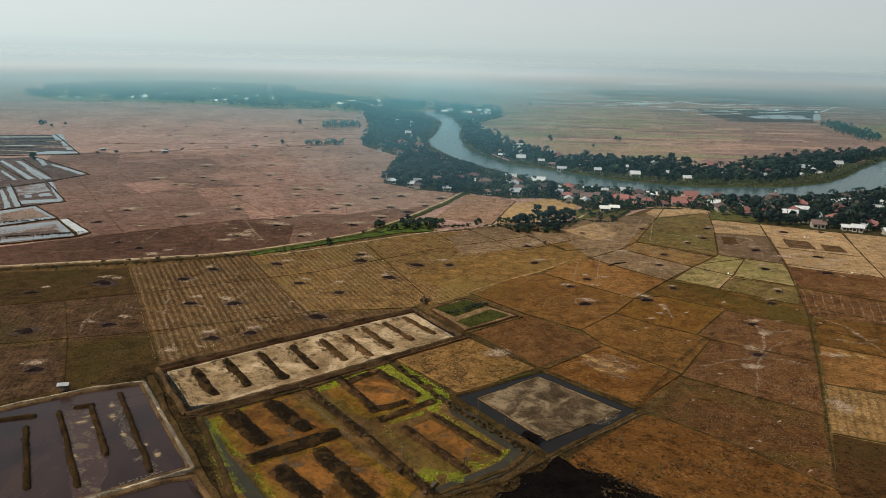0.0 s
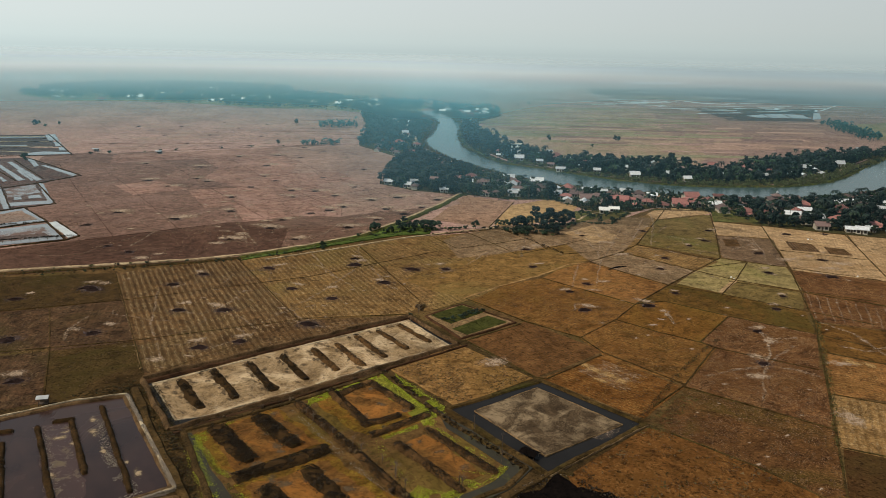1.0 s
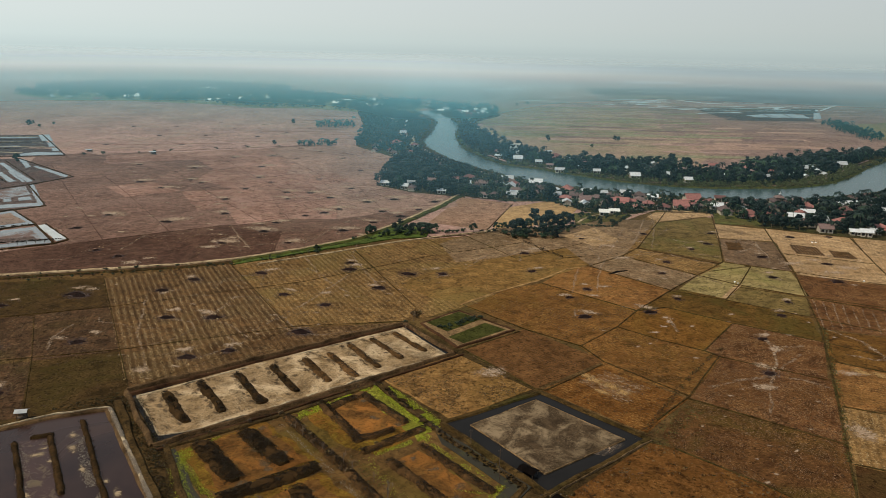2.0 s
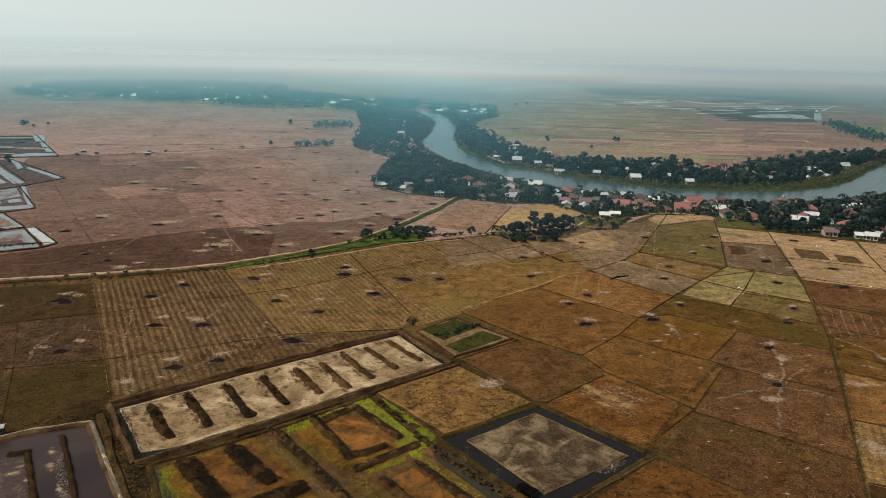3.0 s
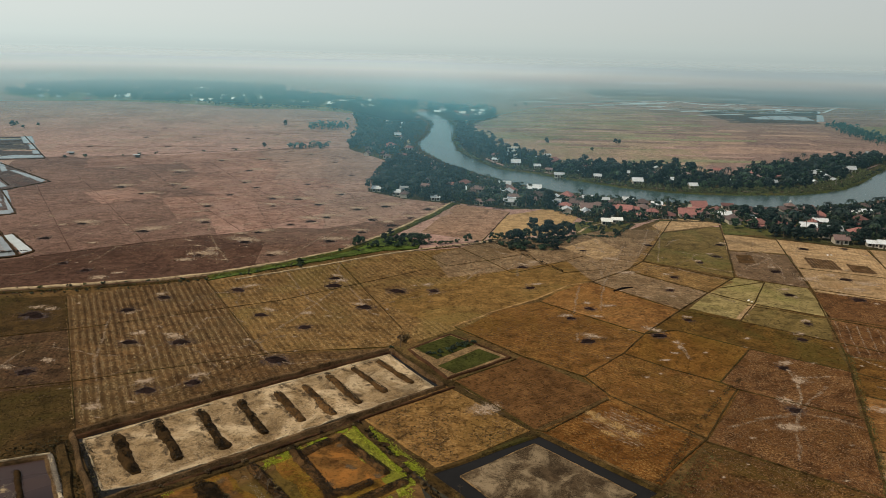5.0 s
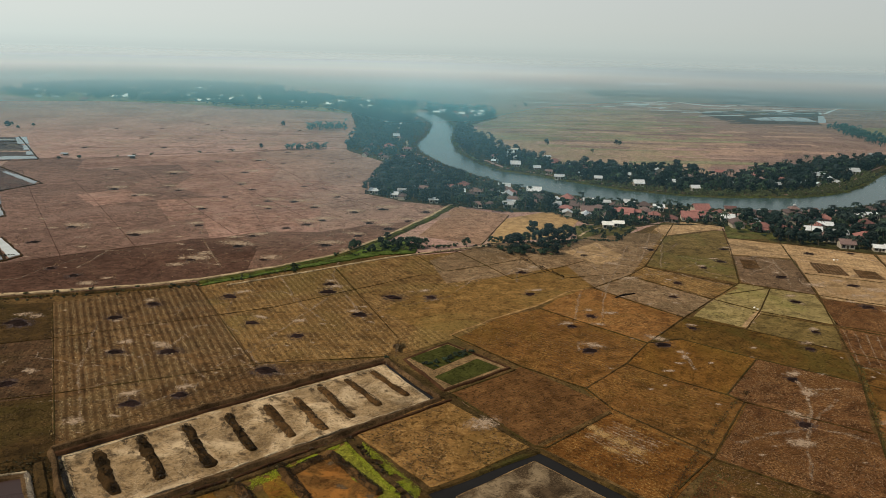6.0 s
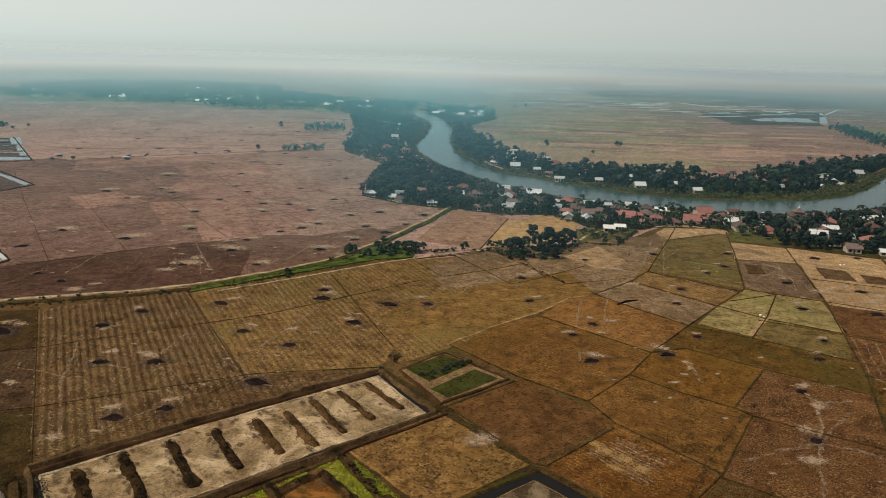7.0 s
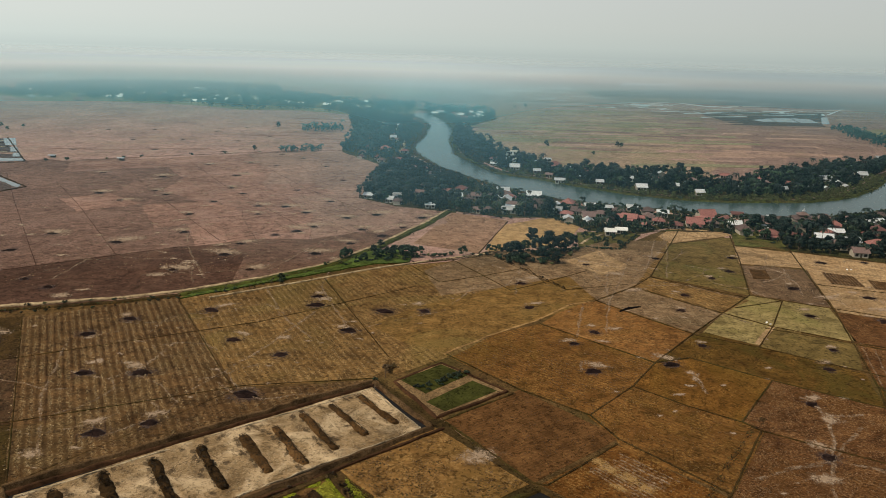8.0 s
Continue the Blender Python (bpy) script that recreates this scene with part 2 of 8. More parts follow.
M["umber"] = field_material("umber_ploughed_field", lin(80, 54, 29), lin(105, 73, 42), lin(153, 117, 71), 0.45, rows=(52, 1.0, 0.35))
M["tan"] = field_material("pale_straw_field", lin(128, 102, 71), lin(165, 135, 98), lin(219, 191, 153), 0.6, rows=(22, 1.7, 0.25), patch=lin(143, 112, 77), gap=0.5)
M["yellow"] = field_material("yellow_rice_field", lin(142, 113, 74), lin(164, 132, 90), lin(191, 157, 114), 0.4, gap=0.3)
M["greyish"] = field_material("grey_tan_field", lin(98, 76, 53), lin(130, 105, 78), lin(191, 171, 138), 0.6, patch=lin(90, 71, 48))
M["green_field"] = field_material("green_rice_field", lin(80, 67, 37), lin(110, 91, 52), lin(155, 132, 93), 0.45, patch=lin(90, 84, 44))
M["lime_field"] = field_material("pale_green_field", lin(112, 97, 59), lin(145, 127, 83), lin(184, 164, 119), 0.5, patch=lin(116, 109, 60))
M["scrub"] = field_material("scrubby_fallow", lin(63, 40, 18), lin(104, 68, 32), lin(154, 111, 63), 0.6, patch=lin(88, 58, 26), patch_at=0.52, grain=0.75, gap=0.75, stain=0.1)
M["rough"] = field_material("rough_weedy_ground", lin(41, 32, 17), lin(76, 58, 33), lin(125, 100, 65), 0.45, patch=lin(54, 46, 22), grain=1.3)
M["bund"] = field_material("dry_earth_bund", lin(46, 35, 17), lin(76, 58, 31), lin(132, 108, 68), 0.3, patch=lin(58, 54, 25))
M["dark_corner"] = field_material("dark_rough_fallow", lin(50, 33, 17), lin(74, 50, 27), lin(112, 82, 48), 0.4, patch=lin(58, 44, 22), grain=0.8)
M["verge_brown"] = field_material("dull_brown_verge", lin(66, 49, 27), lin(96, 73, 43), lin(150, 122, 82), 0.45, patch=lin(72, 62, 32))
M["bank"] = field_material("pond_bank_earth", lin(56, 42, 26), lin(99, 76, 51), lin(153, 129, 99), 0.45, grain=1.7, gap=0.5)
M["pale_earth"] = field_material("dry_pale_earth", lin(92, 72, 46), lin(132, 106, 74), lin(184, 158, 120), 0.5, grain=1.6)
M["pale_bank"] = field_material("pale_pond_bank", lin(132, 114, 88), lin(182, 164, 134), lin(224, 210, 184), 0.6, grain=1.8)
M["pond_floor"] = field_material("dry_pond_floor", lin(104, 82, 54), lin(150, 124, 90), lin(226, 204, 171), 0.5, patch=lin(190, 165, 130), patch_at=0.54, grain=1.7, gap=0.7, stain=0.09)
M["island_floor"] = field_material("cracked_pond_island", lin(54, 43, 31), lin(76, 61, 44), lin(150, 130, 102), 0.5, patch=lin(124, 106, 82), patch_at=0.54, grain=1.5, gap=0.6, stain=0.15)
M["rust_floor"] = field_material("rusty_pond_floor", lin(76, 50, 25), lin(107, 75, 37), lin(161, 121, 73), 0.3, patch=lin(133, 87, 40), patch_at=0.54, grain=1.3, gap=0.5, stain=0.14)
M["algae"] = field_material("yellow_green_pond_weed", lin(70, 67, 23), lin(110, 106, 36), lin(193, 194, 76), 0.95, patch=lin(101, 99, 34), patch_at=0.5, grain=1.2, stain=0.16, gap=0.8)
M["drab_floor"] = field_material("drab_pond_floor", lin(75, 55, 30), lin(104, 78, 45), lin(148, 118, 72), 0.25, patch=lin(95, 80, 33), grain=1.1, gap=0.5)
M["wet_earth"] = field_material("damp_cut_earth", lin(46, 31, 20), lin(72, 49, 32), lin(108, 80, 56), 0.3, grain=1.7, gap=0.5)
M["furrow_earth"] = field_material("dark_furrow_earth", lin(58, 41, 25), lin(82, 60, 38), lin(120, 94, 64), 0.3)
M["mud"] = field_material("dark_wet_mud", lin(40, 30, 16), lin(65, 47, 27), lin(93, 72, 43), 0.35, grain=1.7)
M["pink_mud"] = water_material("shallow_brown_water", lin(69, 50, 44), 0.25, scum=lin(97, 84, 66), spec=0.3)
M["ash"] = field_material("burnt_straw_ash", lin(24, 17, 15), lin(42, 30, 27), lin(80, 64, 54), 0.25, grain=1.2)
M["road"] = field_material("pale_dirt_road", lin(140, 118, 90), lin(176, 154, 120), lin(208, 188, 154), 0.4)
M["track_earth"] = field_material("trodden_earth", lin(116, 88, 52), lin(150, 118, 76), lin(190, 160, 116), 0.4)
M["grass"] = field_material("green_bank_grass", lin(42, 46, 18), lin(72, 76, 32), lin(120, 116, 58), 0.4, patch=lin(70, 62, 32), grain=0.7)
M["pond_weed"] = field_material("pond_green_scum", lin(45, 45, 19), lin(64, 65, 28), lin(84, 86, 43), 0.4)
M["river"] = water_material("river_water", lin(58, 77, 75), 0.18, spec=0.2)
M["dark_water"] = water_material("dark_pond_water", lin(42, 31, 29), 0.1, mud=lin(60, 43, 36), spec=0.29, silt=0.035, soft=0.16)
M["moat_water"] = water_material("moat_water", lin(34, 32, 30), 0.15, spec=0.09)
M["canal_water"] = water_material("canal_water", lin(58, 55, 46), 0.4, scum=lin(70, 68, 46), spec=0.05)
M["black_water"] = field_material("black_wet_ash", lin(6, 4, 3), lin(15, 10, 8), lin(70, 54, 42), 0.12, grain=0.7)
# pale bases paint sky sheen and glint into the pond water
M["sky_silver_water"] = water_material("sky_silver_pond_water", lin(129, 132, 133), 0.25, spec=0.4)
M["sky_white_water"] = water_material("sky_white_pond_water", lin(188, 191, 188), 0.3, spec=0.5)
M["shallow"] = water_material("shallow_salt_water", lin(128, 126, 124), 0.25, mud=lin(104, 84, 76), spec=0.3)
M["leaf_dark"] = leaf_material("dark_tree_leaves", lin(6, 15, 14), lin(38, 58, 48))
M["leaf_mid"] = leaf_material("tree_leaves", lin(11, 19, 13), lin(64, 83, 54))
M["leaf_palm"] = leaf_material("palm_fronds", lin(10, 20, 17), lin(58, 77, 59))
M["leaf_dry"] = leaf_material("dry_brush", lin(70, 56, 34), lin(124, 100, 64))
# teal of the distance haze is painted into these leaves
M["leaf_hazed"] = leaf_material("haze_tinted_wood_leaves", lin(24, 76, 80), lin(80, 130, 126))
M["brush_dark"] = leaf_material("dark_weedy_brush", lin(32, 25, 13), lin(60, 47, 26))
M["reed"] = leaf_material("green_reeds", lin(52, 60, 32), lin(112, 114, 66))
M["olive_bits"] = leaf_material("olive_weed_tufts", lin(50, 46, 20), lin(96, 88, 42))
M["weed_lime"] = leaf_material("lime_pond_weed", lin(107, 109, 25), lin(195, 198, 53))
M["moss_floor"] = field_material("mossy_rust_pond_floor", lin(75, 54, 21), lin(112, 82, 33), lin(181, 171, 50), 0.4, patch=lin(112, 72, 31), grain=1.5, gap=0.6, stain=0.16)
M["garden_green"] = field_material("garden_green", lin(57, 60, 27), lin(87, 87, 45), lin(133, 118, 74), 0.5, patch=lin(80, 71, 39))
M["crust_bits"] = leaf_material("salt_crust_bits", lin(108, 94, 74), lin(190, 176, 150))
M["tawny"] = field_material("tawny_dry_plain", lin(118, 92, 82), lin(145, 117, 105), lin(189, 161, 144), 0.5, patch=lin(127, 105, 88))
M["tan_green"] = field_material("greenish_dry_grassland", lin(128, 107, 86), lin(157, 131, 108), lin(200, 165, 140), 0.5, patch=lin(132, 119, 88))
M["mud_brown"] = field_material("brown_ridge_earth", lin(54, 39, 22), lin(88, 64, 38), lin(140, 108, 72), 0.4, gap=0.6, grain=1.8)
M["greyish_brown"] = field_material("grey_brown_plot", lin(82, 64, 47), lin(114, 90, 68), lin(186, 160, 129), 0.6, patch=lin(96, 76, 55))
M["bare_brown"] = field_material("bare_brown_plot", lin(116, 87, 68), lin(148, 114, 91), lin(200, 170, 138), 0.6, patch=lin(134, 104, 82))
M["bark"] = plain_material("bark", lin(92, 76, 60), 0.9)
M["tile_red"] = plain_material("red_clay_roof_tiles", lin(140, 92, 84), 0.9, 0.3, 1.5, lo=0.42, hi=1.2)
M["tile_brown"] = plain_material("weathered_brown_roof_tiles", lin(112, 90, 84), 0.9, 0.3, 1.5, lo=0.42, hi=1.2)
M["tin_white"] = plain_material("pale_metal_roof", lin(190, 192, 192), 0.6, 0.2, 0.6, lo=0.45, hi=1.15)
M["plaster"] = plain_material("painted_plaster", lin(176, 164, 146), 0.9, 0.15, 0.5)
M["dark_opening"] = plain_material("dark_window_glass", lin(36, 38, 40), 0.2, 0.1)
M["wood"] = plain_material("weathered_wood", lin(72, 59, 46), 0.9)
M["tarp"] = plain_material("dark_tarpaulin", lin(15, 14, 14), 0.9)
M["white"] = plain_material("white_paint", lin(230, 228, 220), 0.7, 0.06)


# ---------------------------------------------------------------- builders
def obj(name, bm, mat, parent=None, label="", smooth=False):
    me = bpy.data.meshes.new(name)
    bm.to_mesh(me)
    bm.free()
    me.materials.append(mat)
    if smooth:
        me.polygons.foreach_set("use_smooth", [True] * len(me.polygons))
    ob = new(name, me)
    if parent is not None:
        ob.parent = parent
    if label:
        ob["label"] = label
    return ob


def part(name, bm, mat, parent, label="", smooth=False):
    return obj(name, bm, mat, parent, label, smooth)


def empty(name, m, label, category, group="", kind=""):
    e = new(name)
    e.matrix_world = m
    return tagged(e, label, category, group, kind)


def centre(pts):
    return Vector((sum(p[0] for p in pts) / len(pts), sum(p[1] for p in pts) / len(pts), 0))


def ragged(pts, step, amount, seed=0):
    """The outline pts with points every step metres, pushed about by amount."""
    out = []
    for i, p in enumerate(pts):
        q = pts[(i + 1) % len(pts)]
        a, b = Vector(p[:2]), Vector(q[:2])
        k = max(1, int((b - a).length / step))
        for j in range(k):
            c = a.lerp(b, j / k)
            d = noise.noise_vector(Vector((c.x * 0.13, c.y * 0.13, seed))) * amount + noise.noise_vector(Vector((c.x * 0.5, c.y * 0.5, seed + 9))) * amount * 0.5
            out.append((c.x + d.x, c.y + d.y))
    return out


def slab(name, pts, z, mat, label="", category="field", kind="structure", step=4.0, rough=0.35, group="", parent=None, slope=0.25, low=-0.3):
    """A low piece of ground with a ragged edge that slopes down into the sheet."""
    c = centre(pts)
    if sum(p[0] * q[1] - p[1] * q[0] for p, q in zip(pts, pts[1:] + pts[:1])) < 0:
        pts = pts[::-1]
    ring = ragged(pts, step, rough, z * 10)
    bm = bmesh.new()
    top = [bm.verts.new((x - c.x, y - c.y, z)) for x, y in ring]
    bot = []
    for x, y in ring:
        v = Vector((x - c.x, y - c.y, 0))
        v = v * (1 + slope / max(v.length, 1))
        bot.append(bm.verts.new((v.x, v.y, low)))
    f = bm.faces.new(top)
    f.normal_update()
    for i in range(len(top)):
        j = (i + 1) % len(top)
        bm.faces.new((top[i], bot[i], bot[j], top[j]))
    bmesh.ops.triangulate(bm, faces=[f], ngon_method="EAR_CLIP")
    bm.normal_update()
    ob = obj(name, bm, mat, parent)
    ob.location = c
    if parent is None:
        tagged(ob, label, category, group, kind)
    elif label:
        ob["label"] = label
    return ob


def spread(pts, step):
    out = []
    for a, b in zip(pts, pts[1:]):
        a, b = Vector(a[:2]), Vector(b[:2])
        k = max(1, int((b - a).length / step))
        out += [a.lerp(b, j / k) for j in range(k)]
    return out + [Vector(pts[-1][:2])]


def ribbon(name, pts, width, height, mat, label, category="bund", kind="structure", base=-0.2, step=3.0, wob=0.25, crest=0.5, group="", parent=None, bow=0.0):
    """A bank that follows pts: worn crest, sloping sides, uneven width."""
    line = spread(pts, step)
    c = sum(line, Vector((0, 0))) / len(line)
    bm = bmesh.new()
    rows = []
    for i, p in enumerate(line):
        t = (line[min(i + 1, len(line) - 1)] - line[max(i - 1, 0)]).normalized()
        s = Vector((-t.y, t.x))
        q = Vector((p.x * 0.21, p.y * 0.21, 3.3))
        w = width * (1 + wob * noise.noise(q))
        h = height * (1 + wob * noise.noise(q * 1.7 + Vector((5, 0, 0))))
        p = p + s * noise.noise(q * 0.6) * wob * width * 0.8 - c
        offs = ((-0.5, base), (-0.5 * crest, h * 0.9), (0, h + bow), (0.5 * crest, h * 0.94), (0.5, base))
        rows.append([bm.verts.new((p.x + s.x * o * w, p.y + s.y * o * w, z)) for o, z in offs])
    for a, b in zip(rows, rows[1:]):
        for k in range(4):
            bm.faces.new((a[k], a[k + 1], b[k + 1], b[k]))
    bm.faces.new(rows[0])
    bm.faces.new(rows[-1][::-1])
    bmesh.ops.recalc_face_normals(bm, faces=bm.faces)
    ob = obj(name, bm, mat, parent, smooth=False)
    ob.location = (c.x, c.y, 0)
    if parent is None:
        tagged(ob, label, category, group, kind)
    elif label:
        ob["label"] = label
    return ob


# ---------------------------------------------------------------- ground, haze, river
def ground():
    bm = bmesh.new()
    radii = [0, 60, 120, 200, 300, 420, 560, 750, 1000, 1400, 2000, 3000, 4200, 5200]
    rings = []
    for r in radii[1:]:
        rings.append([bm.verts.new((r * math.cos(a * math.tau / 96), r * math.sin(a * math.tau / 96), 0)) for a in range(96)])
    mid = bm.verts.new((0, 0, 0))
    for a in range(96):
        b = (a + 1) % 96
        bm.faces.new((mid, rings[0][a], rings[0][b]))
        for p, q in zip(rings, rings[1:]):
            bm.faces.new((p[a], q[a], q[b], p[b]))
    ob = obj("ground", bm, M["plain"])
    ob.location = (0, 30, 0)
    tagged(ob, "dry brown harvested plain reaching the horizon", "ground", kind="structure")


ground()


# Added cone sheet painted as air haze, denser and paler with distance.
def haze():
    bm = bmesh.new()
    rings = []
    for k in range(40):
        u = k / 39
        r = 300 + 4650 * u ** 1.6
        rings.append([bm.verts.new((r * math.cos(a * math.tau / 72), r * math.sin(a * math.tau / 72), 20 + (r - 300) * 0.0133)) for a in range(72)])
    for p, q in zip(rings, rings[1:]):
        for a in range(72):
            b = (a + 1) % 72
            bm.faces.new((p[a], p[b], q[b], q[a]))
    m, n, l, p = base_material("painted_haze")
    n.remove(p)
    geo = n.new("ShaderNodeNewGeometry")
    ln = n.new("ShaderNodeVectorMath")
    ln.operation = "LENGTH"
    flat = n.new("ShaderNodeVectorMath")
    flat.operation = "MULTIPLY"
    flat.inputs[1].default_value = (1, 1, 0)
    l.new(geo.outputs["Position"], flat.inputs[0])
    l.new(flat.outputs[0], ln.inputs[0])
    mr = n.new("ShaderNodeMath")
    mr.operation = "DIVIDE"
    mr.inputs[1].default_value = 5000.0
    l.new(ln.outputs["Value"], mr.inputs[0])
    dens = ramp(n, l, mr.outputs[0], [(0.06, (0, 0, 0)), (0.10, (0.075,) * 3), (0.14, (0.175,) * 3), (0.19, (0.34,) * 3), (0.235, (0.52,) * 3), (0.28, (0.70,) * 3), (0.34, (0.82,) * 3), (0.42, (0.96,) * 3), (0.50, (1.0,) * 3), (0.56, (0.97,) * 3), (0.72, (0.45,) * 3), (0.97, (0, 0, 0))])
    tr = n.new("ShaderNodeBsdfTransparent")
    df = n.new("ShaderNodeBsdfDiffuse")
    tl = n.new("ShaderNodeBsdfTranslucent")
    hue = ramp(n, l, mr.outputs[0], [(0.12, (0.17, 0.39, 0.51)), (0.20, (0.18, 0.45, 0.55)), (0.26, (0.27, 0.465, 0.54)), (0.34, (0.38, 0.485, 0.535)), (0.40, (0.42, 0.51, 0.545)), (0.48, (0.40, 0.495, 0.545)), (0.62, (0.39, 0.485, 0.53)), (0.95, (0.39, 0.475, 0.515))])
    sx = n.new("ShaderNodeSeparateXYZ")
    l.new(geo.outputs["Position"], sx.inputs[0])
    dimmer = n.new("ShaderNodeMapRange")  # haze tint painted dimmer and greyer away from the sun's side
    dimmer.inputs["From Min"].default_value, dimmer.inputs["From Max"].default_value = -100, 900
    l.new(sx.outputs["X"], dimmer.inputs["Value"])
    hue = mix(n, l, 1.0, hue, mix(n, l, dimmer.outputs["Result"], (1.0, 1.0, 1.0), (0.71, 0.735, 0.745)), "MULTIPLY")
    l.new(hue, df.inputs["Color"])
    l.new(hue, tl.inputs["Color"])
    both = n.new("ShaderNodeAddShader")  # half scattered back, half passed on
    l.new(df.outputs[0], both.inputs[0])
    l.new(tl.outputs[0], both.inputs[1])
    mx = n.new("ShaderNodeMixShader")
    span = n.new("ShaderNodeMapRange")  # painted haze made most opaque around the river bend
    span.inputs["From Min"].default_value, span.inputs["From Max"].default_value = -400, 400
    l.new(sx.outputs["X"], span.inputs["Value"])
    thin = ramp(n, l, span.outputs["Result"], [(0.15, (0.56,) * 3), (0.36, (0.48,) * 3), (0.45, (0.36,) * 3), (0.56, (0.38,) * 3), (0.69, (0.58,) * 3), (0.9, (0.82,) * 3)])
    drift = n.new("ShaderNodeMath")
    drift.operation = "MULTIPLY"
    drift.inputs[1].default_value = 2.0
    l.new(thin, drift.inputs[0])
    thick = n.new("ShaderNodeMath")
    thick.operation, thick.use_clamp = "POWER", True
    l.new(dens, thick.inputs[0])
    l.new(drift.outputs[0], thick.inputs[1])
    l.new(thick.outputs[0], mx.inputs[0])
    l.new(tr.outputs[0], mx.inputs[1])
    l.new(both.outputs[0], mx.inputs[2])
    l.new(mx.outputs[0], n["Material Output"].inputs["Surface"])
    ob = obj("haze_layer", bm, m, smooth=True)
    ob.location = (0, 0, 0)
    tagged(ob, "added sheet painted as pale haze over the distant plain", "haze", kind="structure")


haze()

NEAR_BANK = [(-37.1, 1168.4), (-16.0, 1087.9), (-3.8, 1007.3), (-7.1, 871.6), (-17.0, 776.4), (-10.0, 719.6), (8.9, 648.9), (30.3, 604.4), (50.6, 562.8), (88.9, 519.5), (128.1, 502.4), (164.0, 489.7), (199.0, 479.6), (239.4, 484.2), (279.2, 501.1), (332.6, 531.8), (446.7, 615.5)]
FAR_BANK = [(-5.8, 1201.5), (16.0, 1096.7), (31.1, 974.3), (24.0, 817.2), (28.6, 731.1), (46.5, 655.8), (59.0, 622.6), (85.7, 602.7), (105.4, 580.2), (123.9, 562.8), (139.3, 549.4), (169.7, 534.6), (189.8, 530.2), (210.5, 529.8), (237.9, 534.3), (255.2, 535.5), (279.4, 546.7), (303.2, 562.5), (333.2, 591.8), (374.4, 642.2), (418.6, 691.7), (462.4, 737.1)]


def river():
    a, b = spread(NEAR_BANK, 12), spread(FAR_BANK, 12)
    n_ = 120
    bm = bmesh.new()

    def at(line, u):
        k = u * (len(line) - 1)
        i = min(int(k), len(line) - 2)
        return line[i].lerp(line[i + 1], k - i)

    rows = []
    for k in range(n_ + 1):
        p, q = at(a, k / n_), at(b, k / n_)
        rows.append([bm.verts.new((*p.lerp(q, v), 0.12)) for v in (0, 0.33, 0.67, 1)])
    for r, s in zip(rows, rows[1:]):
        for i in range(3):
            bm.faces.new((r[i], r[i + 1], s[i + 1], s[i]))
    bmesh.ops.recalc_face_normals(bm, faces=bm.faces)
    ob = obj("river", bm, M["river"])
    tagged(ob, "wide calm grey-green river winding through the plain", "river", kind="structure")
    ribbon("river_bank", NEAR_BANK, 5, 0.9, M["bund"], "low earthy river bank with rough grass", "river bank", step=6)
    ribbon("river_bank", FAR_BANK, 6, 0.9, M["grass"], "low earthy river bank with rough grass", "river bank", step=6)


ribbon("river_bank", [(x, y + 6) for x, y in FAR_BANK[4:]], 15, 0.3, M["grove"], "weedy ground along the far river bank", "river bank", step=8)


river()

# ---------------------------------------------------------------- fields
def field(pts, mat, label, z=0.12, name="field_plot"):
    c = centre(pts).xy
    pts = [tuple(c + (Vector(p) - c) * (1 + 0.8 / (Vector(p) - c).length)) for p in pts]
    return slab(name, pts, z, M[mat], label, "field", step=5)


slab("pond_ground", [(-149.3, 168.9), (-101.0, 178.5), (-80.7, 194.8), (-7.0, 250.6), (11.2, 226.5), (31.7, 198.4), (58.1, 171.6), (34.7, 148.1), (22.3, 119.4), (-105.6, 108.0)], 0.07, M["rough"], "rough weedy brown ground between ponds", "ground", step=8, rough=1.0)
slab("stubble_ground", [(-216.1, 270.9), (-88.6, 315.9), (-22.7, 367.4), (62.4, 362.9), (136.7, 448.5), (185.7, 411.7), (256.7, 368.0), (103.5, 121.8), (14.6, 119.2), (55.0, 172.3), (31.7, 198.4), (11.2, 226.5), (-7.0, 250.6), (-80.7, 194.8), (-101.0, 178.5), (-141.0, 169.2)], 0.05, M["verge_brown"], "brown stubble ground between plots", "ground", step=10, rough=1.0)
field([(-220.4, 289.5), (-201.0, 320.4), (-167.8, 343.5), (-132.2, 368.6), (-94.0, 395.6), (-77.3, 375.1), (-73.0, 333.2), (-89.8, 320.6), (-139.2, 297.4), (-179.8, 284.3), (-209.7, 274.4)], "dark_red", "dark reddish dry field beside the green canal", 0.1)
field([(-93.1, 394.3), (-28.8, 465.1), (8.3, 479.5), (13.8, 472.1), (-17.8, 390.3), (-54.9, 346.7), (-71.7, 333.3), (-76.1, 375.2)], "plum", "plum-brown dry field beside the green canal", 0.12)
field([(-288.4, 540.4), (-125.2, 730.8), (-41.1, 660.3), (-42.9, 510.4), (4.5, 481.1), (-32.5, 464.7), (-94.4, 397.0), (-171.0, 344.4), (-231.2, 436.0)], "dusky_red", "reddish dry field with scattered burnt straw heaps", 0.14)
slab("plain_ground", [(-328.8, 614.5), (-291.2, 643.3), (-195.6, 659.9), (-105.3, 347.2), (-181.7, 313.4), (-303.4, 536.9)], 0.06, M["dusky_red"], "reddish dry plain beside the salt ponds", "ground", step=12, rough=3.0)
field([(-330.3, 662.0), (-125.5, 1153.9), (-77.2, 707.5), (-126.8, 740.1), (-285.6, 630.6)], "plain", "pale dry plain before the riverside trees", 0.1)
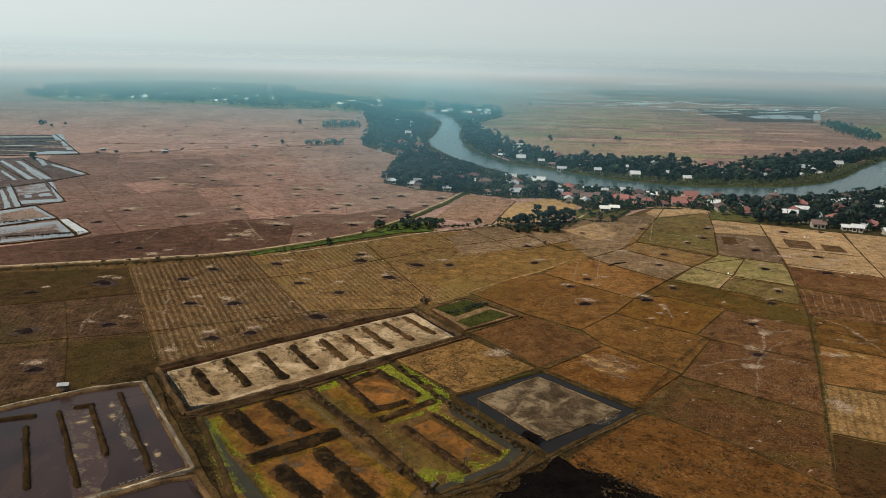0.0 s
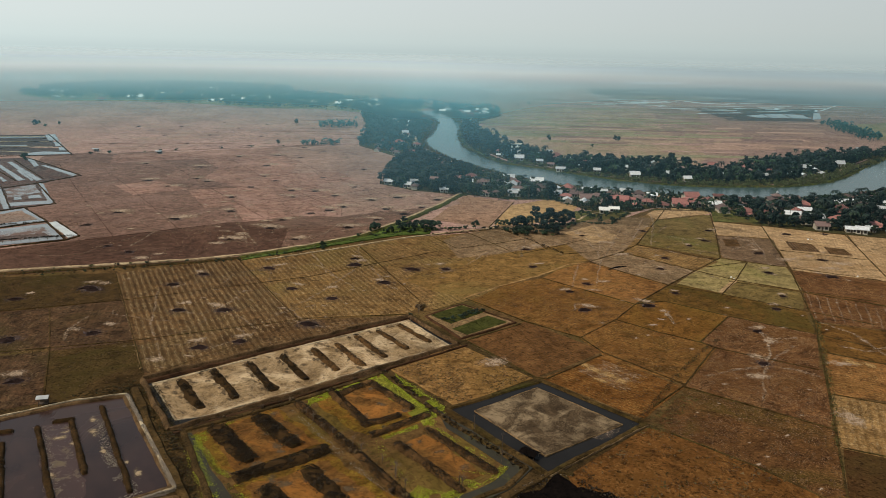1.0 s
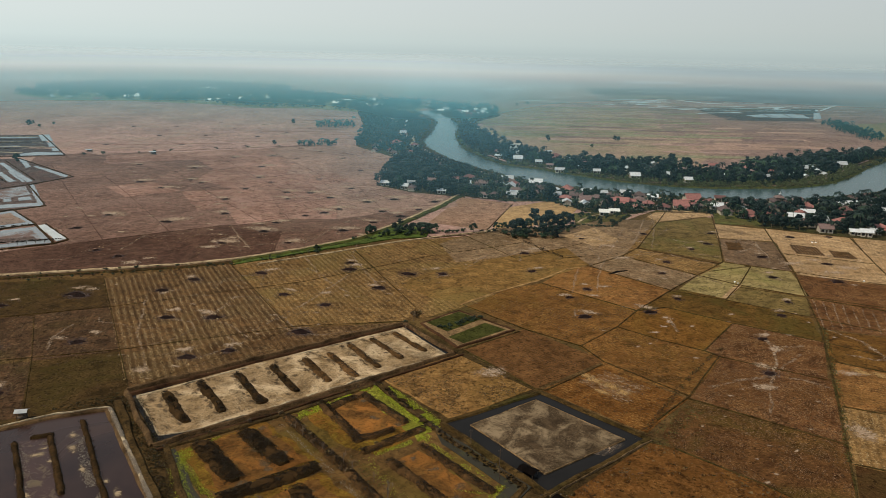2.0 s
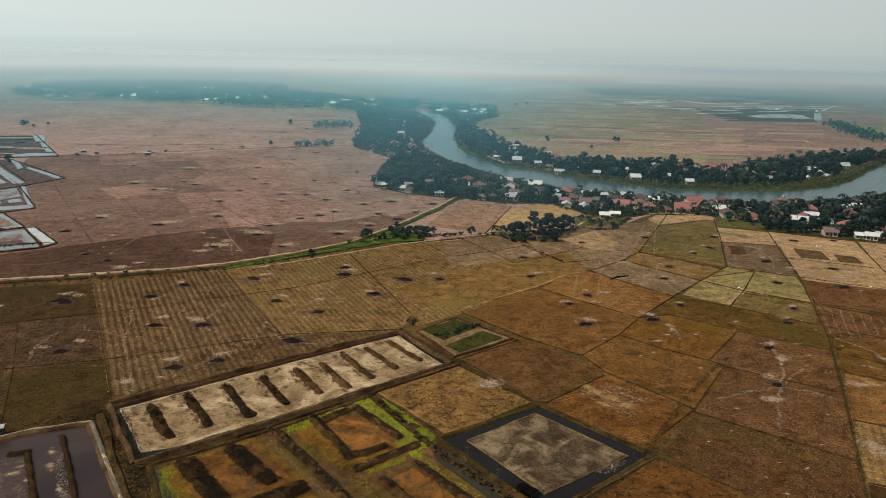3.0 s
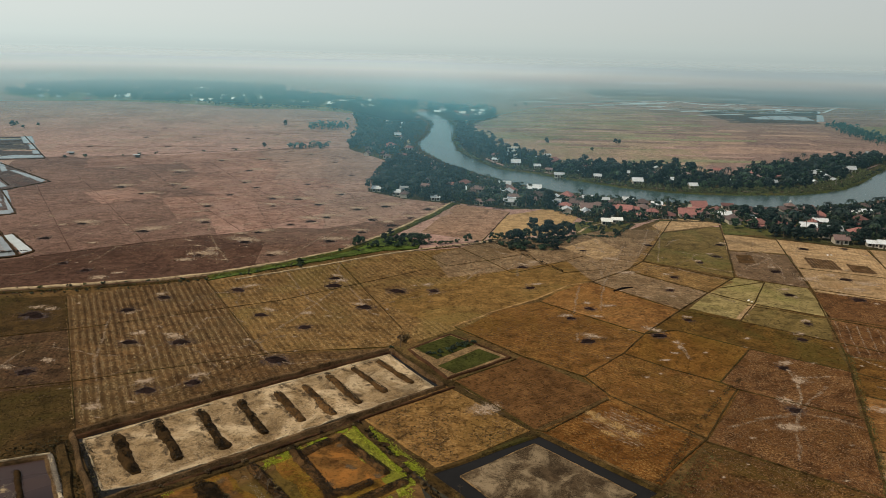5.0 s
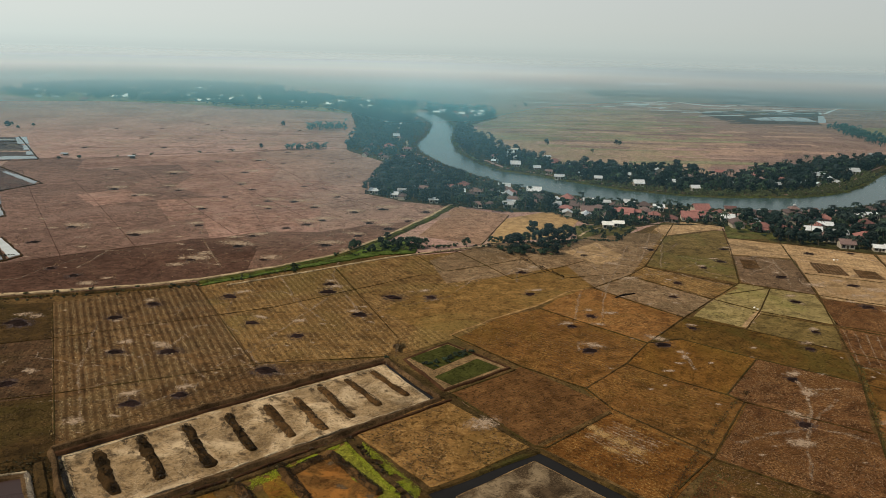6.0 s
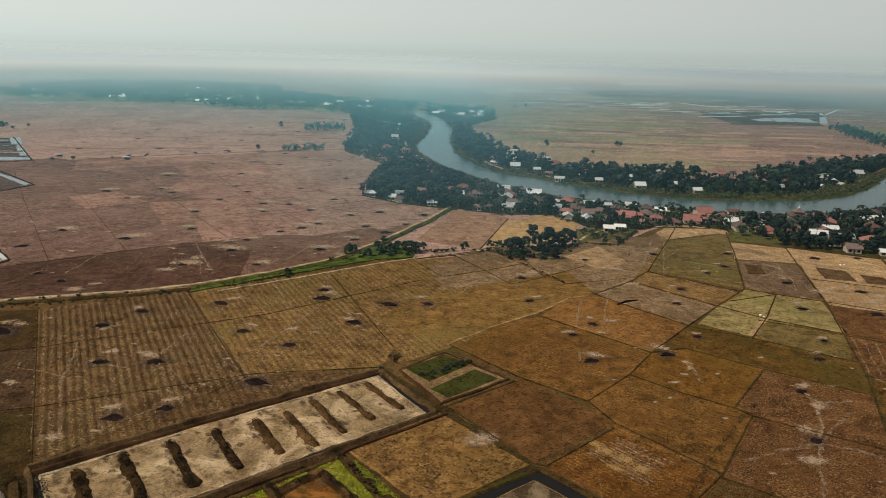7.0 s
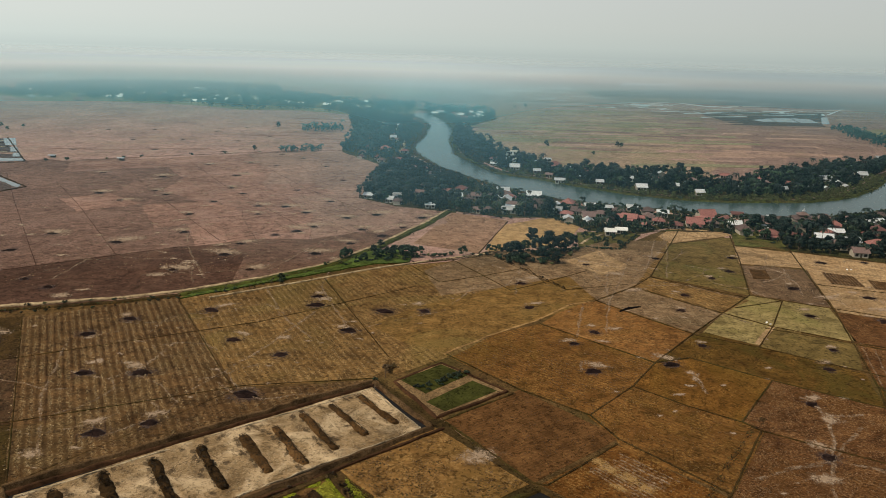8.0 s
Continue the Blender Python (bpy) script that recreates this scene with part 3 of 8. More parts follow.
field([(-175.5, 237.2), (-155.2, 242.5), (-135.2, 248.6), (-117.5, 214.5), (-151.3, 201.5)], "dusk", "dry brown plot with pale straw marks")
field([(-208.1, 275.3), (-178.0, 281.3), (-130.6, 291.3), (-114.7, 261.0), (-135.9, 249.9), (-155.8, 243.7), (-180.0, 235.2)], "moss_brown", "dull olive-brown stubble plot")
field([(-134.7, 248.7), (-114.2, 259.7), (-94.5, 221.6), (-116.3, 212.7)], "dusk", "brown plot with pale straw marks", 0.14)
field([(-154.7, 199.2), (-115.9, 211.3), (-101.4, 179.2), (-131.2, 163.6)], "dusk", "dark reddish-brown dry plot", 0.1)
field([(-115.4, 211.4), (-93.6, 220.2), (-81.0, 194.8), (-82.9, 187.1), (-100.4, 178.5)], "moss_brown", "olive-brown fallow plot beside the ponds", 0.12)
field([(-130.0, 291.3), (-86.8, 315.1), (-45.9, 242.2), (-81.0, 195.6), (-95.1, 223.1), (-114.3, 261.0)], "furrow", "straw-littered stubble field with dark furrows", 0.15)
field([(-85.8, 315.2), (-37.9, 344.8), (-5.3, 266.9), (-8.1, 251.7), (-45.1, 243.4)], "stubble", "brown stubble field with faint furrows", 0.13)
field([(-36.9, 346.0), (-1.9, 364.4), (34.5, 379.1), (56.5, 324.6), (15.7, 269.7), (-2.9, 253.9), (-4.9, 268.3)], "stubble", "brown stubble field beside the green ponds", 0.16)
field([(12.4, 226.8), (32.5, 244.3), (53.7, 220.3), (30.8, 200.9)], "umber", "dark umber plot with fine ploughed rows")
field([(8.5, 222.9), (28.5, 199.4), (6.9, 182.0), (-11.1, 203.2)], "fallow", "rough brown fallow field beside the ponds", 0.16)
field([(32.9, 199.1), (52.7, 215.9), (71.1, 195.3), (55.6, 177.6), (53.5, 179.2)], "orange", "orange-brown stubble plot with a pale strip")
field([(92.1, 223.5), (117.7, 208.4), (103.0, 174.1), (73.4, 196.0)], "maroon", "reddish field flecked with white straw", 0.12)
field([(72.0, 194.1), (102.2, 172.2), (88.5, 140.0), (76.0, 154.6), (60.4, 169.5), (59.7, 175.7)], "mossy", "reddish-brown field with fine straw flecks", 0.1)
field([(55.0, 171.1), (59.9, 168.6), (75.6, 153.6), (87.5, 138.7), (83.8, 126.5), (37.7, 125.0), (31.8, 149.5)], "scrub", "rough orange-brown fallow ground", 0.13)
field([(126.1, 221.5), (146.6, 209.4), (133.4, 188.1), (113.0, 193.0)], "dull_orange", "orange-brown plot with a pale edge", 0.12)
field([(112.6, 191.8), (130.5, 183.4), (114.6, 157.6), (100.0, 163.8)], "straw_dark", "pale straw plot with darker furrows", 0.15)
field([(100.0, 162.5), (113.9, 156.6), (97.8, 126.9), (82.9, 126.4)], "dark_corner", "dark rough brown fallow plot", 0.11)
field([(149.4, 283.0), (180.1, 263.5), (166.6, 241.8), (137.9, 251.6)], "maroon", "reddish plot with pale furrow lines", 0.13)
field([(137.1, 249.2), (165.2, 239.5), (148.0, 211.7), (126.4, 223.0)], "olive", "dark olive-brown stubble plot", 0.1)
field([(159.5, 314.8), (201.1, 297.4), (182.2, 266.9), (150.0, 285.3)], "maroon", "brown dry plot", 0.12)
field([(169.6, 349.3), (205.5, 335.5), (194.4, 302.6), (160.7, 316.7)], "tan", "pale bare plot with burnt straw heaps", 0.15)
field([(183.9, 402.8), (220.8, 384.6), (204.9, 336.4), (170.3, 351.5)], "tan", "straw-yellow plot with dark dug beds", 0.11)
field([(223.6, 387.4), (254.4, 373.8), (210.2, 296.4), (195.9, 303.6), (206.1, 336.5)], "tan", "straw-yellow plot at the village edge", 0.14)
field([(159.3, 412.1), (182.2, 401.2), (176.5, 375.5), (149.2, 380.6)], "tan", "pale straw plot below the village", 0.13)
field([(148.4, 376.8), (175.4, 371.7), (159.6, 321.2), (136.3, 336.0)], "greyish_brown", "grey-brown plot with pale tracks", 0.11)
field([(170.2, 445.2), (194.1, 444.3), (184.9, 413.1), (160.0, 412.1)], "garden_green", "small green plot beside the village", 0.22)
field([(46.2, 445.7), (77.5, 471.6), (86.9, 446.7), (73.0, 409.4), (35.5, 391.3), (32.6, 395.3)], "yellow", "yellow ripening rice plot", 0.15)
field([(18.0, 474.6), (48.0, 456.8), (28.3, 387.9), (-1.7, 403.4)], "bare_brown", "pinkish-brown dry plot", 0.13)
field([(77.3, 396.8), (94.2, 394.2), (105.1, 387.1), (87.5, 344.6), (61.7, 340.3), (62.8, 365.3)], "greyish", "tan plot crossed by foot tracks", 0.1)
field([(83.7, 432.6), (107.5, 438.5), (116.2, 431.1), (96.5, 397.2), (78.7, 401.2)], "garden_green", "small green garden plot with young trees", 0.16)
field([(-12.8, 291.7), (2.0, 310.2), (36.7, 337.0), (64.4, 352.9), (69.7, 324.2), (44.5, 300.8), (25.5, 285.0), (11.7, 270.6), (-0.7, 278.0)], "gold", "olive-gold stubble field beside the green ponds", 0.18)
field([(12.1, 268.9), (25.8, 283.8), (45.1, 296.0), (76.0, 265.3), (65.0, 249.2), (49.5, 232.1), (32.8, 246.1)], "ochre", "wide ochre stubble field with fine rows", 0.11)
field([(46.9, 297.5), (59.8, 317.2), (69.9, 321.8), (95.8, 291.2), (76.8, 267.0), (54.9, 288.7)], "dull_orange", "orange-brown plot with a burnt straw heap", 0.15)
field([(49.4, 230.9), (65.3, 248.2), (76.6, 237.1), (88.1, 228.6), (91.0, 224.5), (73.1, 197.7), (54.6, 214.9), (53.8, 219.9)], "ochre", "ochre-brown stubble plot", 0.15)
field([(76.8, 265.4), (87.9, 269.3), (107.2, 254.7), (88.5, 229.9), (77.0, 238.5), (65.8, 249.7)], "olive_brown", "dark olive-brown plot with a bare dust patch", 0.13)
field([(107.5, 254.2), (130.7, 238.4), (117.3, 209.7), (91.7, 225.3), (89.0, 229.9)], "maroon", "reddish field with white tracks", 0.14)
field([(71.0, 323.5), (88.9, 339.1), (113.8, 311.0), (97.1, 292.0)], "greyish", "grey-tan plot with a dark ditch", 0.13)
field([(90.3, 341.8), (99.6, 354.6), (130.5, 327.6), (115.6, 313.3)], "stubble", "brown plot between bunds", 0.15)
field([(102.1, 357.7), (113.3, 386.2), (127.0, 411.7), (163.4, 429.9), (133.9, 334.5)], "green_field", "greenish stubble field", 0.11)
field([(4.6, 357.0), (32.9, 389.7), (72.0, 398.0), (109.8, 418.0), (127.1, 418.3), (90.7, 344.6), (70.6, 325.1), (64.4, 352.9), (36.7, 337.0), (11.5, 325.0)], "greyish", "pale tan ground below the village", 0.168)
field([(113.8, 311.0), (133.2, 332.0), (143.9, 326.9), (158.2, 320.0), (150.5, 286.9), (127.7, 299.2)], "lime_field", "pale green ground between small plots", 0.085)
field([(7.8, 362.3), (29.5, 382.4), (40.2, 365.9), (19.5, 345.7)], "greyish", "pale tan plot beside the field trees", 0.19)
field([(41.5, 365.0), (59.3, 381.6), (69.2, 368.3), (43.1, 345.6)], "greyish", "pale grey-tan plot with straw", 0.2)
field([(68.5, 376.8), (87.2, 396.9), (95.0, 370.4), (80.0, 357.0)], "tan", "pale trampled straw plot", 0.19)
field([(62.7, 385.3), (93.6, 415.2), (95.9, 405.1), (71.3, 377.0)], "greyish", "tan plot beside the garden trees", 0.17)
field([(88.7, 363.7), (90.7, 346.4), (101.5, 358.7), (126.8, 414.3), (124.6, 426.3), (104.6, 403.3)], "stubble", "brown tan field below the village", 0.13)
field([(126.1, 429.2), (127.9, 415.7), (164.7, 434.3), (169.4, 454.3), (148.5, 461.8)], "tan", "pale straw field below the village", 0.14)
field([(134.5, 332.9), (143.4, 326.9), (134.7, 317.6), (123.7, 320.0)], "lime_field", "small pale green plot", 0.14)
field([(115.5, 311.8), (122.1, 318.3), (133.7, 315.3), (128.3, 299.9), (114.9, 283.0), (101.1, 292.8)], "lime_field", "pale green plot by a bund", 0.11)
slab("straw_strip", [(126.1, 299.1), (128.1, 298.5), (115.9, 281.8), (114.0, 282.9)], 0.2, M["tan"], "pale strip of dry straw between green plots", "straw", step=3)
field([(144.8, 327.8), (157.3, 319.2), (150.4, 287.5), (129.5, 300.6)], "lime_field", "pale olive-green plot", 0.12)
field([(128.0, 297.2), (148.1, 284.3), (138.6, 263.4), (116.1, 280.6)], "green_field", "yellow-green plot", 0.15)
field([(96.7, 288.1), (101.8, 291.6), (114.5, 279.9), (137.7, 261.3), (131.0, 239.7), (108.0, 255.7), (88.6, 270.4), (77.9, 266.5)], "olive_green", "olive-green stubble field with burnt heaps", 0.14)
slab("ditch", [(76.4, 311.5), (80.6, 315.9), (86.0, 317.4), (85.9, 316.4), (81.0, 314.1), (76.7, 310.4)], 0.24, M["black_water"], "short dark ditch in a dry plot", "ditch", step=1.5, rough=0.5)
slab("far_ground", [(394.7, 1392.4), (1058.3, 1602.4), (448.3, 647.3), (234.1, 569.5), (216.0, 595.3), (266.2, 724.0), (281.0, 894.3)], 0.045, M["tawny"], "tawny dry plain across the river", "ground", step=30, rough=6.0)
slab("far_ground", [(98.5, 1298.7), (390.0, 1390.9), (278.0, 893.7), (260.6, 714.7), (230.5, 628.6), (192.3, 610.2), (108.0, 623.4), (66.1, 674.2), (46.2, 720.7), (47.0, 870.4)], 0.06, M["tan_green"], "greenish dry grassland across the river", "ground", step=30, rough=6.0)
field([(-80.1, 194.9), (-45.5, 239.9), (-8.0, 249.3), (-7.3, 246.9), (-77.0, 192.3)], "furrow", "straw-littered strip along the long pond", 0.17)
field([(580.2, 1071.5), (811.9, 1223.1), (623.0, 932.2), (536.5, 884.1)], "pale_green", "green field beyond the river", 0.13)

def inside(p, poly):
    hit = False
    for (ax, ay), (bx, by) in zip(poly, poly[1:] + poly[:1]):
        if (ay > p[1]) != (by > p[1]) and p[0] < (bx - ax) * (p[1] - ay) / (by - ay) + ax:
            hit = not hit
    return hit


# dark furrows in the stubble field
FURROW_EDGE = [(-129.0, 290.0), (-87.4, 313.6), (-46.9, 242.2), (-80.5, 197.0), (-94.1, 223.1), (-113.3, 261.0)]
FURROW_FIELD = bpy.data.objects["field_plot.008"]
ALONG, ACROSS_ROWS, ROW_PITCH = Vector((-0.454, 0.891)), Vector((0.891, 0.454)), 2.15
for k in range(3, 66):
    foot = ACROSS_ROWS * (k - 4) * ROW_PITCH
    run = [foot + ALONG * q for q in range(120, 400, 3) if inside(foot + ALONG * q, FURROW_EDGE)]
    if len(run) < 6:
        continue
    lo = 1 + int(len(run) * (0.45 + 0.25 * noise.noise(Vector((k * 0.9, 0, 0)))) if k % 3 else 0)
    for q0 in range(lo, len(run) - 5, 5):
        if rng.random() < 0.85:
            ribbon("furrow", [p - FURROW_FIELD.location.xy for p in run[q0:q0 + 6]], 0.6, 0.22, M["furrow_earth"], "", parent=FURROW_FIELD, base=0.05, step=2, wob=0.8)

# bunds between the plots
BUNDS = []


def bund(line):
    BUNDS.append(line)
    ribbon("field_bund", line, 0.8 if line[0][0] > 5 else 0.5, 0.3, M["bund"], "low earth bund with dry grass between plots", group="field bunds")


bund([(-179.2, 234.1), (-155.5, 243.1), (-112.1, 259.8), (-51.3, 292.2), (1.1, 335.2)])
bund([(-100.4, 178.5), (-117.4, 214.5), (-135.2, 248.6)])
bund([(-81.0, 195.6), (-95.1, 223.1), (-114.7, 261.0), (-130.4, 291.3)])
bund([(-45.7, 241.1), (-86.1, 314.2)])
bund([(-5.3, 265.5), (-37.4, 344.9)])
bund([(10.8, 226.5), (30.6, 242.8)])
bund([(11.7, 226.0), (30.4, 200.0), (33.4, 198.9), (53.0, 217.0)])
bund([(72.1, 195.6), (84.4, 186.6), (102.5, 172.8)])
bund([(60.0, 169.2), (75.8, 154.1), (88.0, 139.2)])
bund([(185.7, 411.7), (158.5, 314.7), (137.1, 251.5), (117.2, 204.6), (102.8, 171.9), (88.0, 138.3)])
bund([(124.2, 297.6), (148.9, 284.5), (181.0, 264.9)])
bund([(-155.6, 200.4), (-135.4, 208.9), (-94.0, 221.6), (-43.2, 244.1), (-8.0, 250.5)])
bund([(12.1, 268.9), (32.6, 245.2), (49.3, 231.3), (54.0, 219.2), (63.1, 208.5), (72.9, 197.1)])
bund([(49.3, 231.3), (65.3, 249.2), (76.5, 265.9), (96.0, 290.0), (114.6, 311.8), (133.9, 333.7), (149.6, 381.3), (165.4, 434.4)])
bund([(65.2, 248.7), (76.8, 237.6), (88.4, 229.1), (91.4, 224.9), (105.3, 216.3), (117.4, 209.0)])
bund([(72.9, 197.1), (91.4, 224.9), (88.5, 229.5), (107.5, 254.7)])
bund([(72.9, 197.1), (59.9, 183.1)])
bund([(70.1, 322.6), (89.3, 340.9), (100.4, 355.7), (127.5, 414.4), (147.5, 458.4)])
bund([(70.1, 322.6), (83.6, 305.4), (96.2, 290.6)])
bund([(89.3, 340.9), (114.6, 311.8)])
bund([(100.4, 355.7), (132.0, 330.2)])
bund([(133.9, 333.7), (144.3, 327.8), (158.6, 320.8), (191.8, 303.2)])
bund([(144.3, 327.8), (122.1, 318.3)])
bund([(144.3, 327.8), (127.7, 299.2), (114.5, 279.9)])
bund([(115.1, 311.8), (127.7, 299.2), (149.8, 285.6), (173.6, 274.0)])
bund([(96.0, 290.0), (114.5, 279.9), (138.9, 262.4), (157.7, 248.6)])
bund([(76.9, 265.9), (88.4, 269.8), (107.5, 254.7), (130.9, 238.9), (144.6, 227.6)])
bund([(45.2, 296.7), (54.6, 287.4), (76.1, 265.9)])
bund([(126.6, 222.5), (147.2, 210.3)])
bund([(112.8, 192.6), (131.0, 184.1)])
bund([(100.0, 163.6), (114.4, 157.4)])
bund([(159.9, 413.6), (184.2, 404.3), (223.2, 386.1), (255.2, 375.1)])
bund([(220.8, 384.6), (205.5, 335.5), (195.2, 301.9)])
bund([(169.8, 350.4), (205.5, 335.5)])
bund([(-22.5, 365.0), (-2.0, 366.8), (34.8, 383.1), (60.8, 335.0), (88.1, 344.6)])
bund([(28.2, 385.2), (48.6, 455.0)])
bund([(11.3, 341.5), (28.9, 351.4), (47.2, 363.7)])
bund([(16.3, 374.3), (28.9, 351.4), (38.5, 332.7)])
bund([(-1.4, 363.0), (10.4, 341.4)])
bund([(49.0, 363.8), (53.9, 341.8)])
bund([(38.5, 332.7), (54.4, 344.9), (74.5, 362.5)])

# ---------------------------------------------------------------- canal road
ROAD = [(-211.2, 276.6), (-180.7, 285.9), (-139.6, 298.2), (-106.7, 308.8), (-86.6, 318.0), (-59.1, 338.6), (-36.7, 360.0), (-18.0, 394.6), (4.3, 444.7), (16.6, 478.5)]
ribbon("canal_dike", ROAD[:5], 4.0, 0.6, M["rough"], "brown weedy dike along the field canal", "dike")
ribbon("canal_dike", ROAD[4:], 5.0, 0.7, M["grass"], "grassy dike along the field canal", "dike")
ribbon("field_path", [(-74.9, 315.7), (-47.9, 335.1), (-14.6, 360.5), (12.4, 375.4), (35.6, 387.6)], 1.5, 0.45, M["road"], "thin pale footpath along the green verge", "path", crest=0.8)
ribbon("field_path", [(11.6, 268.3), (25.6, 283.8), (44.0, 299.3), (59.3, 317.2), (69.6, 322.6)], 1.0, 0.3, M["track_earth"], "pale trodden bund between stubble fields", "path", crest=0.8, wob=0.6)
ribbon("dirt_road", [(x - 0.8, y + 4.2) for x, y in ROAD], 2.3, 0.6, M["road"], "pale dirt track along the canal", "road", crest=0.8)
slab("grass_verge", [(-85.4, 313.3), (-80.4, 324.4), (-59.5, 340.8), (-39.9, 363.4), (-26.7, 382.6), (-11.6, 390.9), (-2.1, 382.3), (-2.6, 369.3), (-22.3, 362.5), (-48.6, 341.7)], 0.5, M["lush"], "bright green weedy bank along the canal", "grass", rough=1.2)

# ---------------------------------------------------------------- ponds
def pond(pts, water, label, bank="bank", width=2.4, height=0.7, z=0.16, name="pond", open_sides=()):
    slab(name, pts, z, M[water], label, "pond", step=5, rough=0.3)
    loop = list(pts) + [pts[0]]
    for i in range(len(pts)):
        if i not in open_sides:
            ribbon("pond_bank", [loop[i], loop[i + 1]], width, height, M[bank], "bare earth bank around a pond", "pond bank", group="pond banks", step=2.0)


DARK_POND = [(-126.7, 155.4), (-110.4, 166.6), (-91.9, 179.2), (-81.0, 183.2), (-53.8, 142.2), (-57.6, 139.4), (-71.6, 130.2), (-96.3, 115.9)]
pond(DARK_POND, "dark_water", "dark shallow pond with scum and mud ridges", "bank", 2.2, 0.6)
pond([(-51.8, 138.7), (-40.7, 121.8), (-70.5, 116.7), (-70.8, 128.5), (-56.9, 137.6)], "dark_water", "dark pond with weedy corner", "bank", 2.0, 0.6)
LONG_POND = [(-79.2, 192.2), (-62.8, 168.0), (7.0, 223.2), (-8.3, 246.2)]
slab("pond", LONG_POND, 0.16, M["moat_water"], "long shallow pond with a pale dry floor", "pond", step=5, rough=0.3)
for line, wide, high in (([(-80.4, 193.3), (-65.7, 205.0), (-49.2, 217.5), (-30.4, 231.7), (-8.5, 247.7)], 1.9, 1.25), ([(-8.5, 247.7), (-0.3, 234.9), (8.2, 222.8)], 2.2, 1.0), ([(8.2, 222.8), (-14.1, 204.9), (-33.7, 189.3), (-50.5, 175.8), (-63.2, 166.2)], 2.2, 0.9), ([(-63.2, 166.2), (-71.6, 179.2), (-80.4, 193.3)], 2.0, 0.9)):
    ribbon("pond_bank", line, wide, high, M["bank"], "bare earth bank around the long pond", "pond bank", group="pond banks", step=1.4, wob=0.35, crest=0.35)
# the cut inner face of the high bank and the trench along its outer foot
ribbon("wet_face", [(-79.0, 191.6), (-64.6, 203.2), (-48.1, 215.7), (-29.3, 229.9), (-8.2, 245.6)], 2.3, 0.78, M["wet_earth"], "dark damp cut face of the pond bank", "pond bank", step=1.2, wob=0.25, crest=0.3)
ribbon("wet_face", [(-7.4, 245.2), (0.6, 233.4), (6.4, 224.8)], 1.5, 0.6, M["wet_earth"], "dark damp cut face of the pond bank", "pond bank", step=1.2, wob=0.25, crest=0.3)
ribbon("pond_bank", [(11.2, 222.6), (-12.8, 203.2), (-32.2, 187.8), (-49.0, 174.3), (-61.6, 164.4)], 1.5, 0.55, M["wet_earth"], "dark muddy lip outside the long pond", "pond bank", step=1.4, wob=0.5)
slab("pond_floor", [(-77.2, 191.4), (-63.3, 171.0), (-55.5, 174.0), (-33.6, 191.2), (5.4, 222.6), (-8.6, 244.6), (-47.6, 215.3)], 0.3, M["pond_floor"], "pale cracked dry floor of the long pond", "pond floor", step=3, rough=0.7)
MOAT = [(31.6, 197.6), (55.0, 173.3), (26.8, 149.8), (4.6, 179.5)]
pond(MOAT, "moat_water", "square pond with a dark water moat", "bund", 2.2, 0.6)
slab("pond_island", [(29.8, 192.8), (48.9, 172.7), (27.3, 157.2), (11.6, 178.5)], 0.4, M["island_floor"], "square dry mud island with a pale rim", "pond island", step=4, rough=0.4)
ribbon("salt_crust", [(55.6, 172.6), (40.5, 160.2), (27.2, 148.9)], 0.36, 0.66, M["pale_earth"], "thin pale crust on the bank of the square pond", "crust", step=1.2, wob=0.6)
slab("burnt_ground", [(28.5, 149.4), (31.8, 148.0), (50.1, 132.0), (52.0, 123.7), (8.3, 122.4), (16.9, 137.6)], 0.15, M["black_water"], "black burnt wet ground", "burnt ground", rough=3.5, step=1.5)
ribbon("pond_bank", [(0.4, 132.6), (17.2, 140.6), (28.7, 151.1), (32.4, 149.5)], 1.6, 0.6, M["rough"], "brown earth bank with pale litter", "pond bank", step=1.5, wob=0.5)
GREEN = [(10.8, 261.9), (28.7, 243.8), (9.4, 228.0), (-2.4, 248.4)]
slab("pond_bank", GREEN, 0.3, M["pale_earth"], "pale earth banks around two green ponds", "pond bank")
ribbon("pond_bank", GREEN + GREEN[:1], 1.5, 0.5, M["wet_earth"], "dark muddy bank round the two green ponds", "pond bank", group="pond banks", step=1.5, wob=0.4)
for pts in ([(-0.8, 249.1), (10.5, 260.6), (18.5, 253.4), (6.3, 241.3)], [(6.5, 236.3), (19.5, 249.8), (26.0, 243.7), (11.6, 231.2)]):
    slab("pond", pts, 0.34, M["pond_weed"], "small green scum-covered pond", "pond", group="green ponds", rough=0.2)

BROWN = [(-59.7, 165.7), (-35.9, 182.1), (-13.9, 201.0), (4.5, 173.3), (22.2, 152.1), (16.8, 144.2), (0.4, 133.4), (-18.2, 121.6), (-35.6, 121.1)]
pond(BROWN, "drab_floor", "cluster of half-dry brown ponds ringed with weed", "rough", 2.2, 0.6)
slab("canal", [(1.8, 180.4), (4.5, 175.9), (23.5, 152.1), (17.4, 143.6), (1.0, 132.2), (-1.4, 134.9), (14.5, 146.5), (18.2, 151.9), (4.4, 169.3)], 0.26, M["canal_water"], "narrow green-grey canal beside the ponds", "canal", step=4, rough=0.4)
slab("canal", [(-59.4, 164.6), (-57.6, 165.2), (-48.2, 149.5), (-34.8, 131.4), (-26.6, 119.6), (-30.9, 119.5), (-41.9, 136.0), (-52.6, 151.8)], 0.26, M["canal_water"], "narrow green-grey canal beside the ponds", "canal", step=3, rough=0.4)
